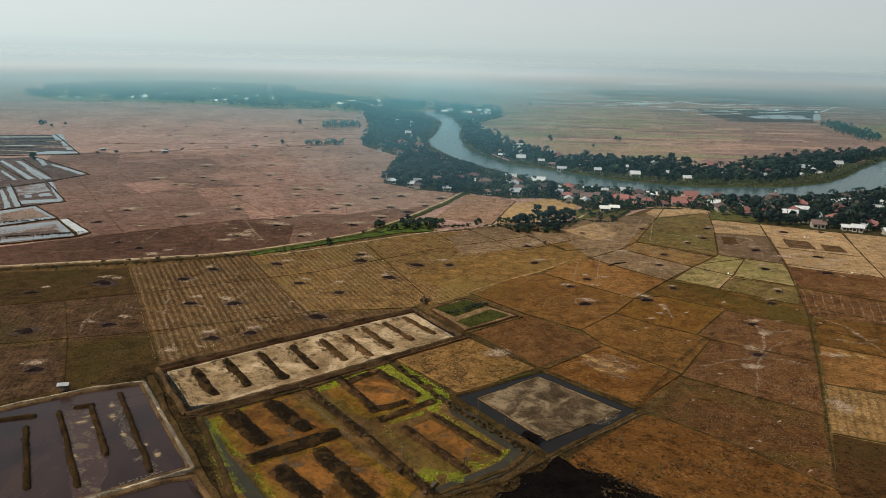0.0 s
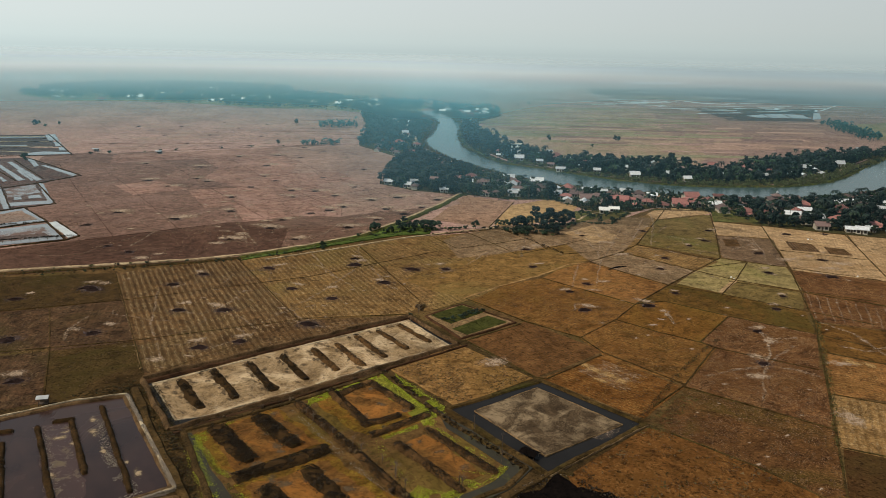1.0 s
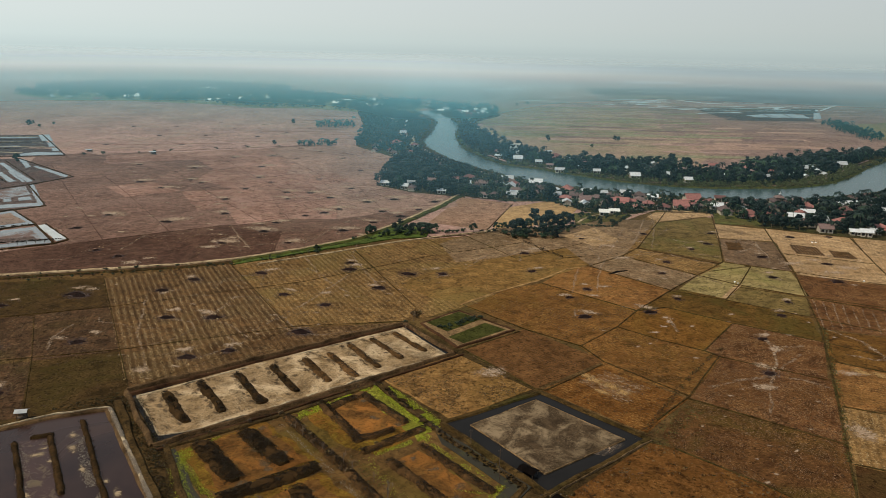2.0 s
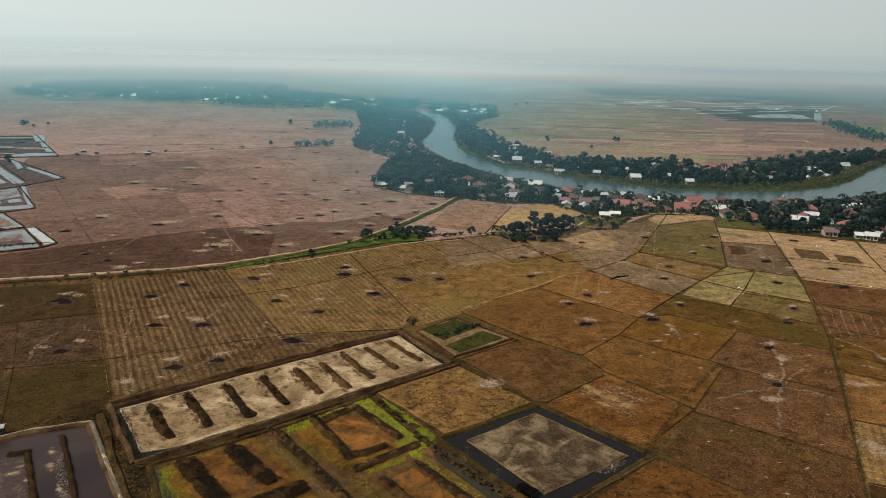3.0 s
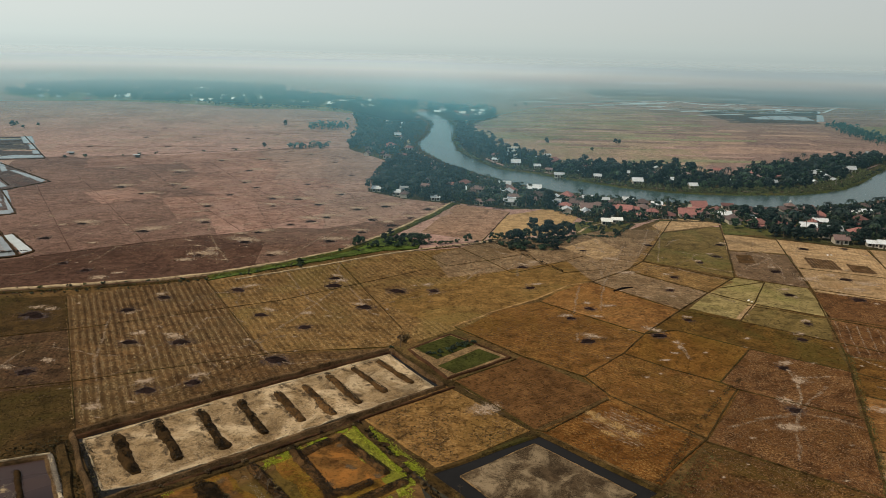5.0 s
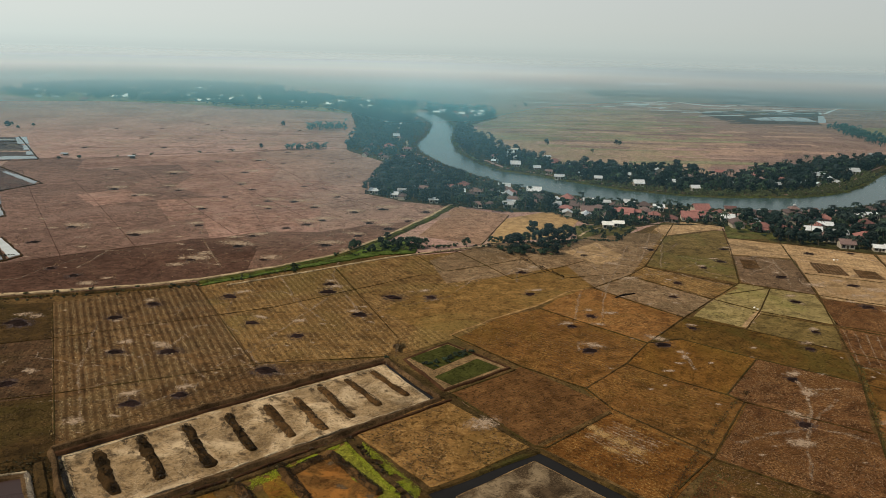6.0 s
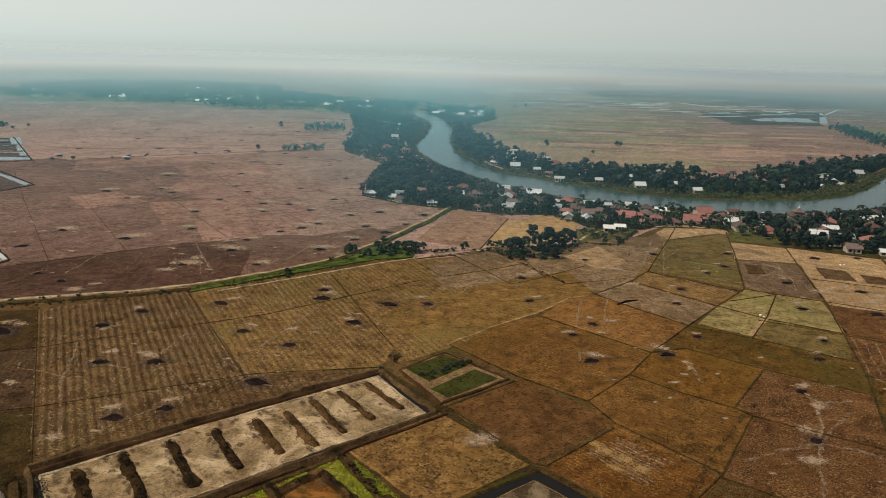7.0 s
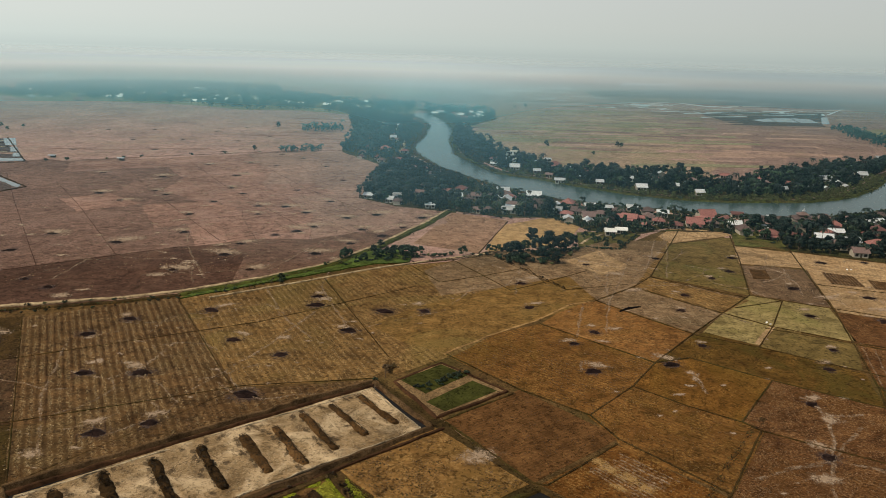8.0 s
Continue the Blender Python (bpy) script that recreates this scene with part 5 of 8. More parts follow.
weeds([(31.8, 148.0), (50.1, 132.0)], 3.0, "brush_dark", 20, 0.4, 0.2)
weeds([(-33.1, 180.5), (-27.3, 187.8), (-20.0, 194.6), (-13.1, 199.7)], 4.2, "weed_lime", 210, 0.16, 0.25)
weeds([(-13.1, 199.7), (-5.8, 190.3), (3.0, 178.1)], 5.5, "weed_lime", 300, 0.16, 0.25)
weeds([(-11.8, 195.8), (-4.9, 186.0), (-0.0, 178.9)], 6, "weed_lime", 120, 0.16, 0.25)
weeds([(-2.8, 143.2), (1.6, 141.1), (6.8, 139.5)], 6, "weed_lime", 230, 0.16, 0.25)
weeds([(4.8, 147.4), (10.6, 146.0)], 4, "weed_lime", 90, 0.16, 0.25)
weeds([(-53.9, 163.5), (-54.4, 157.9), (-50.1, 149.0), (-45.5, 141.0), (-40.4, 132.7)], 4.5, "weed_lime", 150, 0.16, 0.25)
weeds([(-56.2, 163.5), (-52.8, 165.6), (-48.4, 170.7)], 3, "weed_lime", 90, 0.16, 0.25)
weeds([(-1.5, 173.3), (4.4, 165.9), (11.2, 157.8), (16.1, 150.8)], 2.6, "weed_lime", 60, 0.16, 0.25)
for line in BUNDS:
    near = min(p[1] for p in line) < 260 and min(p[0] for p in line) > 5
    weeds(line, 1.2, "brush_dark", 2.5 if near else 1.2, 0.24, 0.2)
    if near:
        weeds(line, 2.0, "olive_bits", 3.0, 0.26, 0.15)
weeds([(55.1, 177.5), (62.8, 188.3), (74.3, 205.4), (85.7, 220.8), (94.9, 231.6)], 2.4, "olive_bits", 12, 0.2, 0.3)
weeds([(55.1, 177.5), (62.8, 188.3), (74.3, 205.4), (85.7, 220.8), (94.9, 231.6)], 2.0, "brush_dark", 26, 0.2, 0.3)
weeds([(138.7, 252.9), (123.7, 217.9), (110.8, 188.6), (99.2, 164.1)], 2.2, "olive_bits", 16, 0.3, 0.3)
weeds([(53.1, 168.0), (59.6, 175.3), (65.7, 182.9), (72.0, 190.3)], 9.0, "olive_bits", 60, 0.26, 0.1)
for line in (NEAR_BANK, FAR_BANK):
    weeds(line, 8.0, "reed", 4.0, 1.0, 0.5)
weeds([(x + 0.4, y - 1.4) for x, y in ROAD], 3.4, "reed", 4.0, 0.6, 0.4)
weeds([(-2.0, 368.1), (34.9, 384.5), (61.0, 336.0)], 2.0, "brush_dark", 4, 0.6, 0.3)


def weed_mesh(mat, rows, label):
    vs, fs = [], []
    for pts, width, per, size, z in rows:
        for a, b_ in zip(pts, pts[1:]):
            a, b_ = Vector(a[:2]), Vector(b_[:2])
            t = (b_ - a).normalized() if (b_ - a).length else Vector((1, 0))
            side = Vector((-t.y, t.x))
            for _ in range(int((b_ - a).length * per)):
                o = rng.normal() * 0.28 * width
                c = a.lerp(b_, rng.random()) + side * o
                if noise.noise(Vector((c.x * 0.3, c.y * 0.3, 2.0))) < -0.25:
                    continue
                s, an = size * rng.uniform(0.5, 1.5), rng.uniform(0, math.tau)
                d = Vector((math.cos(an), math.sin(an), 0)) * s * 0.5
                zz = z * max(0.0, 1 - (abs(o) / (width * 0.54)) ** 2.4)
                up = Vector((-d.y * 1.6, d.x * 1.6, s * rng.uniform(0.0, 0.12))) if mat == "crust_bits" else Vector((rng.normal() * 0.3 * s, rng.normal() * 0.3 * s, s * rng.uniform(0.3, 0.75)))
                p = Vector((c.x, c.y, zz))
                k = len(vs)
                vs += [tuple(p - d), tuple(p + d), tuple(p + d * 0.7 + up), tuple(p - d * 0.5 + up * 0.8)]
                fs.append((k, k + 1, k + 2, k + 3))
    ob = new("weeds", mesh_of("weeds", vs, fs, M[mat]))
    tagged(ob, label, "weeds", kind="stuff")


weed_mesh("brush_dark", WEED_LINES["brush_dark"], "dark dry weeds on banks and ridges")
weed_mesh("olive_bits", WEED_LINES["olive_bits"], "olive-green grass tufts along the field bunds")
weed_mesh("reed", WEED_LINES["reed"], "green reeds and weeds along water")
weed_mesh("crust_bits", WEED_LINES["crust_bits"], "pale bits of salt crust along pond edges")
weed_mesh("weed_lime", WEED_LINES["weed_lime"], "bright yellow-green weeds at pond edges")

M["pink_bits"] = leaf_material("reddish_straw_flecks", lin(94, 66, 46), lin(148, 114, 86))
M["row_straw"] = leaf_material("pale_straw_rows", lin(128, 103, 74), lin(196, 167, 128))
M["straw_bits"] = leaf_material("pale_straw_tufts", lin(98, 75, 52), lin(168, 139, 106))
M["brown_bits"] = leaf_material("brown_stubble_tufts", lin(66, 48, 27), lin(108, 80, 46))


def tufts(poly, count, mat, size, label, clump=0.0, turn=None, pitch=2.0):
    """Loose tufts lying and standing over a field; turn and pitch set them in rows."""
    vs, fs = [], []
    for x, y in scatter(poly, int(count * (0.3 if mat == "brown_bits" else 0.5))):
        if noise.noise(Vector((x * 0.12, y * 0.12, 4.0))) + 0.6 * noise.noise(Vector((x * 0.5, y * 0.5, 7.0))) < clump:
            continue
        if turn is not None:
            a = radians(turn)
            across = -x * math.sin(a) + y * math.cos(a)
            move = (math.floor(across / pitch) + 0.5) * pitch - across + rng.normal() * 0.22
            x, y = x - math.sin(a) * move, y + math.cos(a) * move
        s = size * rng.uniform(0.5, 1.5)
        for _ in range(2):
            an = rng.uniform(0, math.tau)
            d = Vector((math.cos(an), math.sin(an), 0)) * s * 0.6
            up = Vector((rng.normal() * 0.35 * s, rng.normal() * 0.35 * s, s * rng.uniform(0.25, 0.75)))
            p = Vector((x + rng.normal() * 0.2 * s, y + rng.normal() * 0.2 * s, 0.1))
            b = len(vs)
            vs += [tuple(p - d), tuple(p + d), tuple(p + d * 0.7 + up), tuple(p - d * 0.5 + up * 0.8)]
            fs.append((b, b + 1, b + 2, b + 3))
    tagged(new("tufts", mesh_of("tufts", vs, fs, M[mat])), label, "stubble", kind="stuff")


FALLOW = [(8.5, 222.9), (28.5, 199.4), (6.9, 182.0), (-11.1, 203.2)]
SCRUB = [(55.0, 171.1), (59.9, 168.6), (75.6, 153.6), (87.5, 138.7), (83.8, 126.5), (37.7, 125.0), (31.8, 149.5)]
FLECKED = [(92.1, 223.5), (117.7, 208.4), (103.0, 174.1), (73.4, 196.0)]
RUSSET = [(72.0, 194.1), (102.2, 172.2), (88.5, 140.0), (76.0, 154.6), (60.4, 169.5), (59.7, 175.7)]
FURROWED = [(-130.0, 291.3), (-86.8, 315.1), (-45.9, 242.2), (-81.0, 195.6), (-95.1, 223.1), (-114.3, 261.0)]
EAST = [(112.6, 191.8), (130.5, 183.4), (114.6, 157.6), (100.0, 163.8)]
OCHRE_PLOT = [(49.4, 230.9), (65.3, 248.2), (76.6, 237.1), (88.1, 228.6), (91.0, 224.5), (73.1, 197.7), (54.6, 214.9)]
tufts(FALLOW, 7000, "brown_bits", 0.26, "dark tufts on the fallow field", -0.1)
tufts(FALLOW, 2500, "olive_bits", 0.3, "olive weeds on the fallow field", 0.1)
tufts(FALLOW, 7000, "straw_bits", 0.2, "pale straw bits on the fallow field", -0.1)
tufts(SCRUB, 4320, "brown_bits", 0.41, "dark scrub tufts on rough ground", 0.0)
tufts(SCRUB, 900, "olive_bits", 0.35, "olive weed tufts on rough ground", 0.1)
tufts(SCRUB, 6120, "straw_bits", 0.19, "pale dry tufts on rough ground", 0.0)
tufts(FLECKED, 8840, "pink_bits", 0.20, "white straw flecks on the reddish field", -0.15)
tufts(FLECKED, 3600, "brown_bits", 0.23, "dark stubble on the reddish field", -0.15)
tufts(RUSSET, 9520, "pink_bits", 0.17, "straw flecks on the reddish-brown field", -0.1)
tufts(RUSSET, 4320, "brown_bits", 0.24, "dark stubble on the reddish-brown field", -0.1)
tufts(FURROWED, 22000, "row_straw", 0.24, "pale straw rows on the furrowed field", -0.35, 117, 2.15)
tufts(FURROWED, 6000, "brown_bits", 0.24, "dark stubble on the furrowed field", -0.1)
tufts([(-80.1, 194.9), (-45.5, 239.9), (-8.0, 249.3), (-7.3, 246.9), (-77.0, 192.3)], 3000, "straw_bits", 0.25, "pale straw beside the long pond", -0.35, 117, 2.15)
tufts(EAST, 3060, "straw_bits", 0.23, "pale straw rows on the eastern plot", -0.3, 66, 1.6)
tufts(OCHRE_PLOT, 3600, "brown_bits", 0.23, "dark stubble on the ochre plot", -0.2)
tufts(OCHRE_PLOT, 3060, "straw_bits", 0.15, "dry straw bits on the ochre plot", -0.1)
tufts([(12.4, 226.8), (32.5, 244.3), (53.7, 220.3), (30.8, 200.9)], 3840, "brown_bits", 0.19, "dark stubble on the umber plot", -0.3)
tufts([(32.9, 199.1), (52.7, 215.9), (71.1, 195.3), (55.6, 177.6), (53.5, 179.2)], 3120, "brown_bits", 0.23, "dark stubble on the orange plot", -0.2)
tufts([(12.1, 268.9), (25.8, 283.8), (45.1, 296.0), (76.0, 265.3), (65.0, 249.2), (49.5, 232.1), (32.8, 246.1)], 7200, "brown_bits", 0.22, "dark stubble rows on the ochre field", -0.2, -43, 1.8)
tufts([(12.1, 268.9), (25.8, 283.8), (45.1, 296.0), (76.0, 265.3), (65.0, 249.2), (49.5, 232.1), (32.8, 246.1)], 6120, "straw_bits", 0.17, "straw rows on the ochre field", -0.1, -43, 1.8)
tufts([(107.5, 254.2), (130.7, 238.4), (117.3, 209.7), (91.7, 225.3), (89.0, 229.9)], 7820, "pink_bits", 0.21, "white straw flecks on the reddish field", -0.15)
tufts([(-85.8, 315.2), (-37.9, 344.8), (-5.3, 266.9), (-8.1, 251.7), (-45.1, 243.4)], 14000, "row_straw", 0.2, "pale straw bits on the stubble field", -0.2, 117, 2.15)
tufts([(-85.8, 315.2), (-37.9, 344.8), (-5.3, 266.9), (-8.1, 251.7), (-45.1, 243.4)], 7200, "brown_bits", 0.24, "dark stubble on the stubble field", -0.1)
tufts([(-208.1, 275.3), (-130.6, 291.3), (-81.0, 195.6), (-100.4, 178.5), (-130.8, 165.1)], 10800, "brown_bits", 0.24, "dark stubble on the western plots", -0.1)
tufts([(-208.1, 275.3), (-130.6, 291.3), (-102.5, 235.9), (-163.7, 212.0)], 5950, "straw_bits", 0.21, "pale straw bits on the western plots", 0.05)
tufts([(-61.0, 166.6), (-35.2, 182.9), (-13.8, 200.2), (-4.7, 180.1), (0.4, 133.4), (-18.4, 123.3), (-36.0, 122.8)], 6120, "olive_bits", 0.26, "olive weeds between pond floors", 0.0)
tufts([(-101.4, 179.2), (-80.7, 194.8), (-75.7, 189.3), (-60.5, 165.1), (-42.0, 128.1), (-53.6, 142.2), (-81.4, 185.0)], 3740, "olive_bits", 0.29, "olive weeds on the pond dike", -0.1)
tufts([(-180.5, 341.3), (-269.0, 572.4), (-120.0, 699.8), (-44.9, 641.1), (-42.8, 499.0), (4.5, 473.0), (-24.8, 401.1), (-60.4, 346.2), (-119.9, 310.5)], 27200, "straw_bits", 0.32, "pale straw bits on the reddish plain", 0.05)

# houses: place, width, roof
VILLAGE = [(22, 515, 7.0, "white"), (44, 518, 8.3, "brown"), (47, 516, 5.4, "white"), (56, 515, 7.4, "red"), (72, 524, 10.5, "white"), (32, 476, 6.5, "brown"), (39, 479, 5.7, "brown"), (53, 485, 3.5, "white"), (79, 480, 8.5, "white"), (84, 470, 7.6, "red"), (83, 458, 6.7, "white"), (102, 493, 7.2, "white")]
VILLAGE += [(113, 492, 5.2, "white"), (128, 492, 7.3, "white"), (112, 467, 5.7, "red"), (119, 464, 9.5, "red"), (125, 465, 5.7, "red"), (135, 484, 8.0, "brown"), (133, 466, 6.6, "brown"), (125, 448, 6.3, "red"), (94, 454, 8.1, "white"), (100, 429, 6.0, "hall"), (107, 434, 6.1, "hall"), (141, 450, 8.3, "red")]
VILLAGE += [(168, 478, 10.9, "red"), (164, 454, 5.0, "brown"), (187, 480, 7.0, "red"), (175, 454, 8.5, "white"), (186, 460, 5.1, "brown"), (193, 467, 8.0, "brown"), (188, 448, 3.9, "white"), (204, 472, 3.7, "white"), (208, 448, 9.8, "red"), (200, 427, 7.5, "red"), (196, 431, 6.4, "red"), (219, 435, 7.8, "red")]
VILLAGE += [(235, 472, 12.6, "brown"), (253, 476, 6.4, "brown"), (262, 471, 4.3, "white"), (268, 470, 7.7, "white"), (254, 450, 9.4, "red"), (286, 480, 4.4, "white"), (291, 472, 4.0, "white"), (211, 412, 10.0, "brown"), (228, 393, 6.5, "white"), (232, 390, 6.5, "white"), (240, 395, 4.8, "white"), (247, 410, 4.9, "white"), (214, 398, 7.9, "brown")]
VILLAGE += [(283, 437, 8.3, "red"), (273, 408, 7.8, "red"), (246, 384, 6.6, "white"), (265, 386, 7.5, "red"), (264, 422, 6.3, "brown")]
ACROSS = [(72, 646, 10.3, "white"), (91, 676, 5.4, "white"), (88, 630, 6.5, "white"), (108, 667, 13.3, "red"), (120, 654, 6.3, "white"), (106, 695, 5.0, "white"), (120, 608, 6.4, "white"), (99, 586, 9.4, "white"), (128, 584, 5.7, "white"), (95, 611, 6.8, "brown"), (314, 605, 13.5, "white"), (294, 584, 6.2, "white")]
ACROSS += [(359, 652, 11.7, "white"), (441, 763, 10.4, "white"), (343, 660, 5.3, "white"), (394, 719, 5.8, "white"), (310, 673, 8.8, "white"), (237, 629, 9.0, "red"), (204, 577, 6.3, "red"), (258, 600, 6.7, "brown"), (224, 577, 4.4, "white"), (313, 590, 4.7, "white")]
UPSTREAM = [(-57, 683, 7.0, "red"), (-40, 742, 13.5, "red"), (-25, 672, 10.6, "red"), (-11, 632, 10.0, "red"), (-1, 627, 5.9, "red"), (-38, 666, 7.9, "brown"), (-8, 534, 5.5, "white"), (-2, 524, 7.1, "brown"), (-16, 512, 5.3, "white"), (-20, 500, 3.6, "white"), (9, 576, 5.5, "red"), (-133, 1301, 13.3, "white")]
UPSTREAM += [(-184, 1363, 10.8, "white"), (-57, 980, 11.6, "white"), (-38, 968, 7.6, "white"), (-79, 1089, 7.7, "white"), (-73, 1208, 11.4, "white"), (14, 1197, 14.1, "white"), (24, 1152, 13.6, "white"), (29, 1098, 8.6, "white"), (45, 1043, 8.2, "white"), (16, 562, 5.3, "brown"), (29, 506, 5.6, "brown"), (-43, 686, 5.4, "red")]


def box(bm, x0, x1, y0, y1, z0, z1):
    v = [bm.verts.new((x, y, z)) for z in (z0, z1) for x, y in ((x0, y0), (x1, y0), (x1, y1), (x0, y1))]
    for f in ((3, 2, 1, 0), (4, 5, 6, 7), (0, 1, 5, 4), (1, 2, 6, 5), (2, 3, 7, 6), (3, 0, 4, 7)):
        bm.faces.new([v[i] for i in f])


def roof_mesh(bm, w, d, z, rise, hip, over=0.7, thick=0.16):
    """Gable or hip roof with eaves and thickness; the ridge runs along x."""
    a, b = w / 2 + over, d / 2 + over
    r = a - (b * 0.9 if hip else 0.0)
    r = max(r, 0.3)
    for s, flip in ((0.0, False), (-thick, True)):
        p = [bm.verts.new(q) for q in ((-a, -b, z + s), (a, -b, z + s), (a, b, z + s), (-a, b, z + s), (-r, 0, z + rise + s), (r, 0, z + rise + s))]
        faces = [(0, 1, 5, 4), (2, 3, 4, 5), (1, 2, 5), (3, 0, 4)]
        if not hip:
            faces = faces[:2]
        for f in faces:
            bm.faces.new([p[i] for i in (f[::-1] if flip else f)])
        if not flip:
            top = p
    rim = [(0, 1), (1, 2), (2, 3), (3, 0)] if hip else [(0, 1), (1, 5), (5, 2), (2, 3), (3, 4), (4, 0)]
    for i, j in rim:
        bm.faces.new((top[i], top[j], p[j], p[i]))
    return r


ROOF_WORDS = {"red": "red clay tile", "brown": "weathered brown tile", "white": "pale metal", "hall": "white metal"}
ROOF_MATS = {"red": "tile_red", "brown": "tile_brown", "white": "tin_white", "hall": "white"}


def house(x, y, w, kind, where, turn=None):
    w = min(max(w * 0.84, 4.8), 14.0)
    d = min(w * rng.uniform(0.66, 0.9), 9.5)
    h = rng.uniform(2.3, 2.9)
    hip = kind in ("red", "brown") and rng.random() < 0.6
    if turn is None:
        turn = rng.choice([0, 90], p=[0.75, 0.25]) + rng.uniform(-14, 14) - 8
    e = empty("house", pose(x, y, 0, 0, 0, turn), f"plastered house with {'hipped' if hip else 'gabled'} {ROOF_WORDS[kind]} roof {where}", "house", "village houses")
    bm = bmesh.new()
    box(bm, -w / 2, w / 2, -d / 2, d / 2, -0.2, h)
    rise = d * rng.uniform(0.28, 0.4)
    if not hip:
        for s in (-1, 1):
            v = [bm.verts.new((s * q, yy, zz)) for q in (w / 2, w / 2 - 0.15) for yy, zz in ((-d / 2, h), (d / 2, h), (0, h + rise * 0.86))]
            for f in ((0, 1, 2), (5, 4, 3), (0, 3, 4, 1), (1, 4, 5, 2), (2, 5, 3, 0)):
                bm.faces.new([v[i] for i in f])
    bmesh.ops.recalc_face_normals(bm, faces=bm.faces)
    part("wall", bm, M["plaster"], e)
    bm = bmesh.new()
    half = roof_mesh(bm, w, d, h - 0.05, rise, hip)
    bmesh.ops.recalc_face_normals(bm, faces=bm.faces)
    roof = part("roof", bm, M[ROOF_MATS[kind]], e, ROOF_WORDS[kind] + " roof")
    bm = bmesh.new()
    box(bm, -half, half, -0.16, 0.16, h + rise - 0.12, h + rise + 0.05)
    part("ridge_cap", bm, M[ROOF_MATS[kind]], roof)
    bm = bmesh.new()
    box(bm, -0.45, 0.45, -d / 2 - 0.06, -d / 2 + 0.02, 0.02, 2.05)
    part("door", bm, M["wood"], e)
    for xx in (-w * 0.3, w * 0.3):
        bm = bmesh.new()
        box(bm, xx - 0.6, xx + 0.6, -d / 2 - 0.05, -d / 2 + 0.02, 0.9, 2.1)
        win = part("window", bm, M["dark_opening"], e)
        bm = bmesh.new()
        for x0, x1, z0, z1 in ((-0.7, 0.7, 0.8, 0.9), (-0.7, 0.7, 2.1, 2.2), (-0.7, -0.6, 0.9, 2.1), (0.6, 0.7, 0.9, 2.1), (-0.04, 0.04, 0.9, 2.1)):
            box(bm, xx + x0, xx + x1, -d / 2 - 0.09, -d / 2 + 0.01, z0, z1)
        part("window_frame", bm, M["wood"], win)
    if kind == "red" and w > 7:
        bm = bmesh.new()
        z0, y0, y1 = h - 0.3, -d / 2 - 0.3, -d / 2 - 3.0
        v = [bm.verts.new(q) for t in (0, -0.14) for q in ((-w * 0.35, y0, z0 + t), (w * 0.35, y0, z0 + t), (w * 0.35, y1, z0 - 0.55 + t), (-w * 0.35, y1, z0 - 0.55 + t))]
        for f in ((0, 1, 2, 3), (7, 6, 5, 4), (0, 4, 5, 1), (1, 5, 6, 2), (2, 6, 7, 3), (3, 7, 4, 0)):
            bm.faces.new([v[i] for i in f])
        part("porch_roof", bm, M[ROOF_MATS[kind]], e)
        for sx in (-1, 1):
            bm = bmesh.new()
            box(bm, sx * w * 0.33 - 0.09, sx * w * 0.33 + 0.09, y1 + 0.15, y1 + 0.33, -0.1, z0 - 0.55)
            part("porch_post", bm, M["wood"], e)
    return e


for x, y, w, kind in VILLAGE:
    house(x, y, w, kind, "in riverside village", -6 if kind == "hall" else None)
for x, y, w, kind in ACROSS:
    house(x, y, w * 0.85, kind, "across the river")
for x, y, w, kind in UPSTREAM:
    house(x, y, w * 0.85, kind, "among upstream trees")
NEAR_BELT = [(20.5, 478.9), (45.2, 465.9), (76.9, 467.7), (91.8, 438.5), (119.2, 436.4), (139.6, 452.4), (163.3, 442.7), (188.3, 417.9), (221.6, 410.8), (248.1, 389.7), (267.7, 366.6), (404.8, 555.2), (328.2, 524.4), (275.7, 494.4), (235.5, 476.0), (195.8, 471.5), (161.3, 481.3), (125.9, 493.5), (87.4, 510.1), (49.7, 551.9), (29.7, 591.8)]
LOWER_LEFT = [(-40.6, 510.7), (-14.8, 489.3), (19.6, 474.8), (29.7, 591.8), (7.7, 630.3), (-10.5, 679.7), (-24.2, 691.2), (-36.6, 589.0)]
UPPER_LEFT = [(-79.1, 725.3), (-40.9, 656.5), (-24.2, 691.2), (-11.2, 719.4), (-18.2, 776.2), (-9.8, 871.0), (-6.8, 989.6), (-33.0, 1093.4), (-128.0, 1176.8), (-89.0, 915.2)]
ACROSS_LOW = [(66.2, 632.2), (93.8, 611.6), (114.1, 588.5), (132.0, 571.7), (145.6, 559.6), (174.0, 545.8), (191.2, 542.1), (209.5, 541.8), (236.4, 546.2), (251.8, 547.0), (273.5, 557.2), (295.5, 571.7), (324.3, 599.8), (365.3, 650.0), (409.8, 699.9), (522.0, 776.5), (467.1, 758.1), (337.8, 695.1), (257.5, 629.3), (230.0, 579.9), (220.4, 608.0), (206.8, 641.8), (160.5, 638.1), (114.5, 663.1), (70.8, 725.1), (44.0, 703.0)]
ACROSS_UP = [(33.9, 967.0), (44.8, 896.3), (71.7, 734.3), (43.0, 666.6), (30.8, 745.6), (26.5, 817.7)]
TOP_BELT = [(16.3, 1117.4), (-5.9, 1213.8), (-36.0, 1283.5), (94.5, 1244.3), (93.9, 1117.9), (54.1, 1013.2), (33.1, 991.1)]
TUCKED = scatter(ACROSS_LOW, 26, 13, [(x, y, w * 1.5) for x, y, w, k in ACROSS])
ACROSS += [(x, y, rng.uniform(5.5, 8.5), k) for (x, y), k in zip(TUCKED, itertools.cycle(["white", "red", "brown", "white"]))]
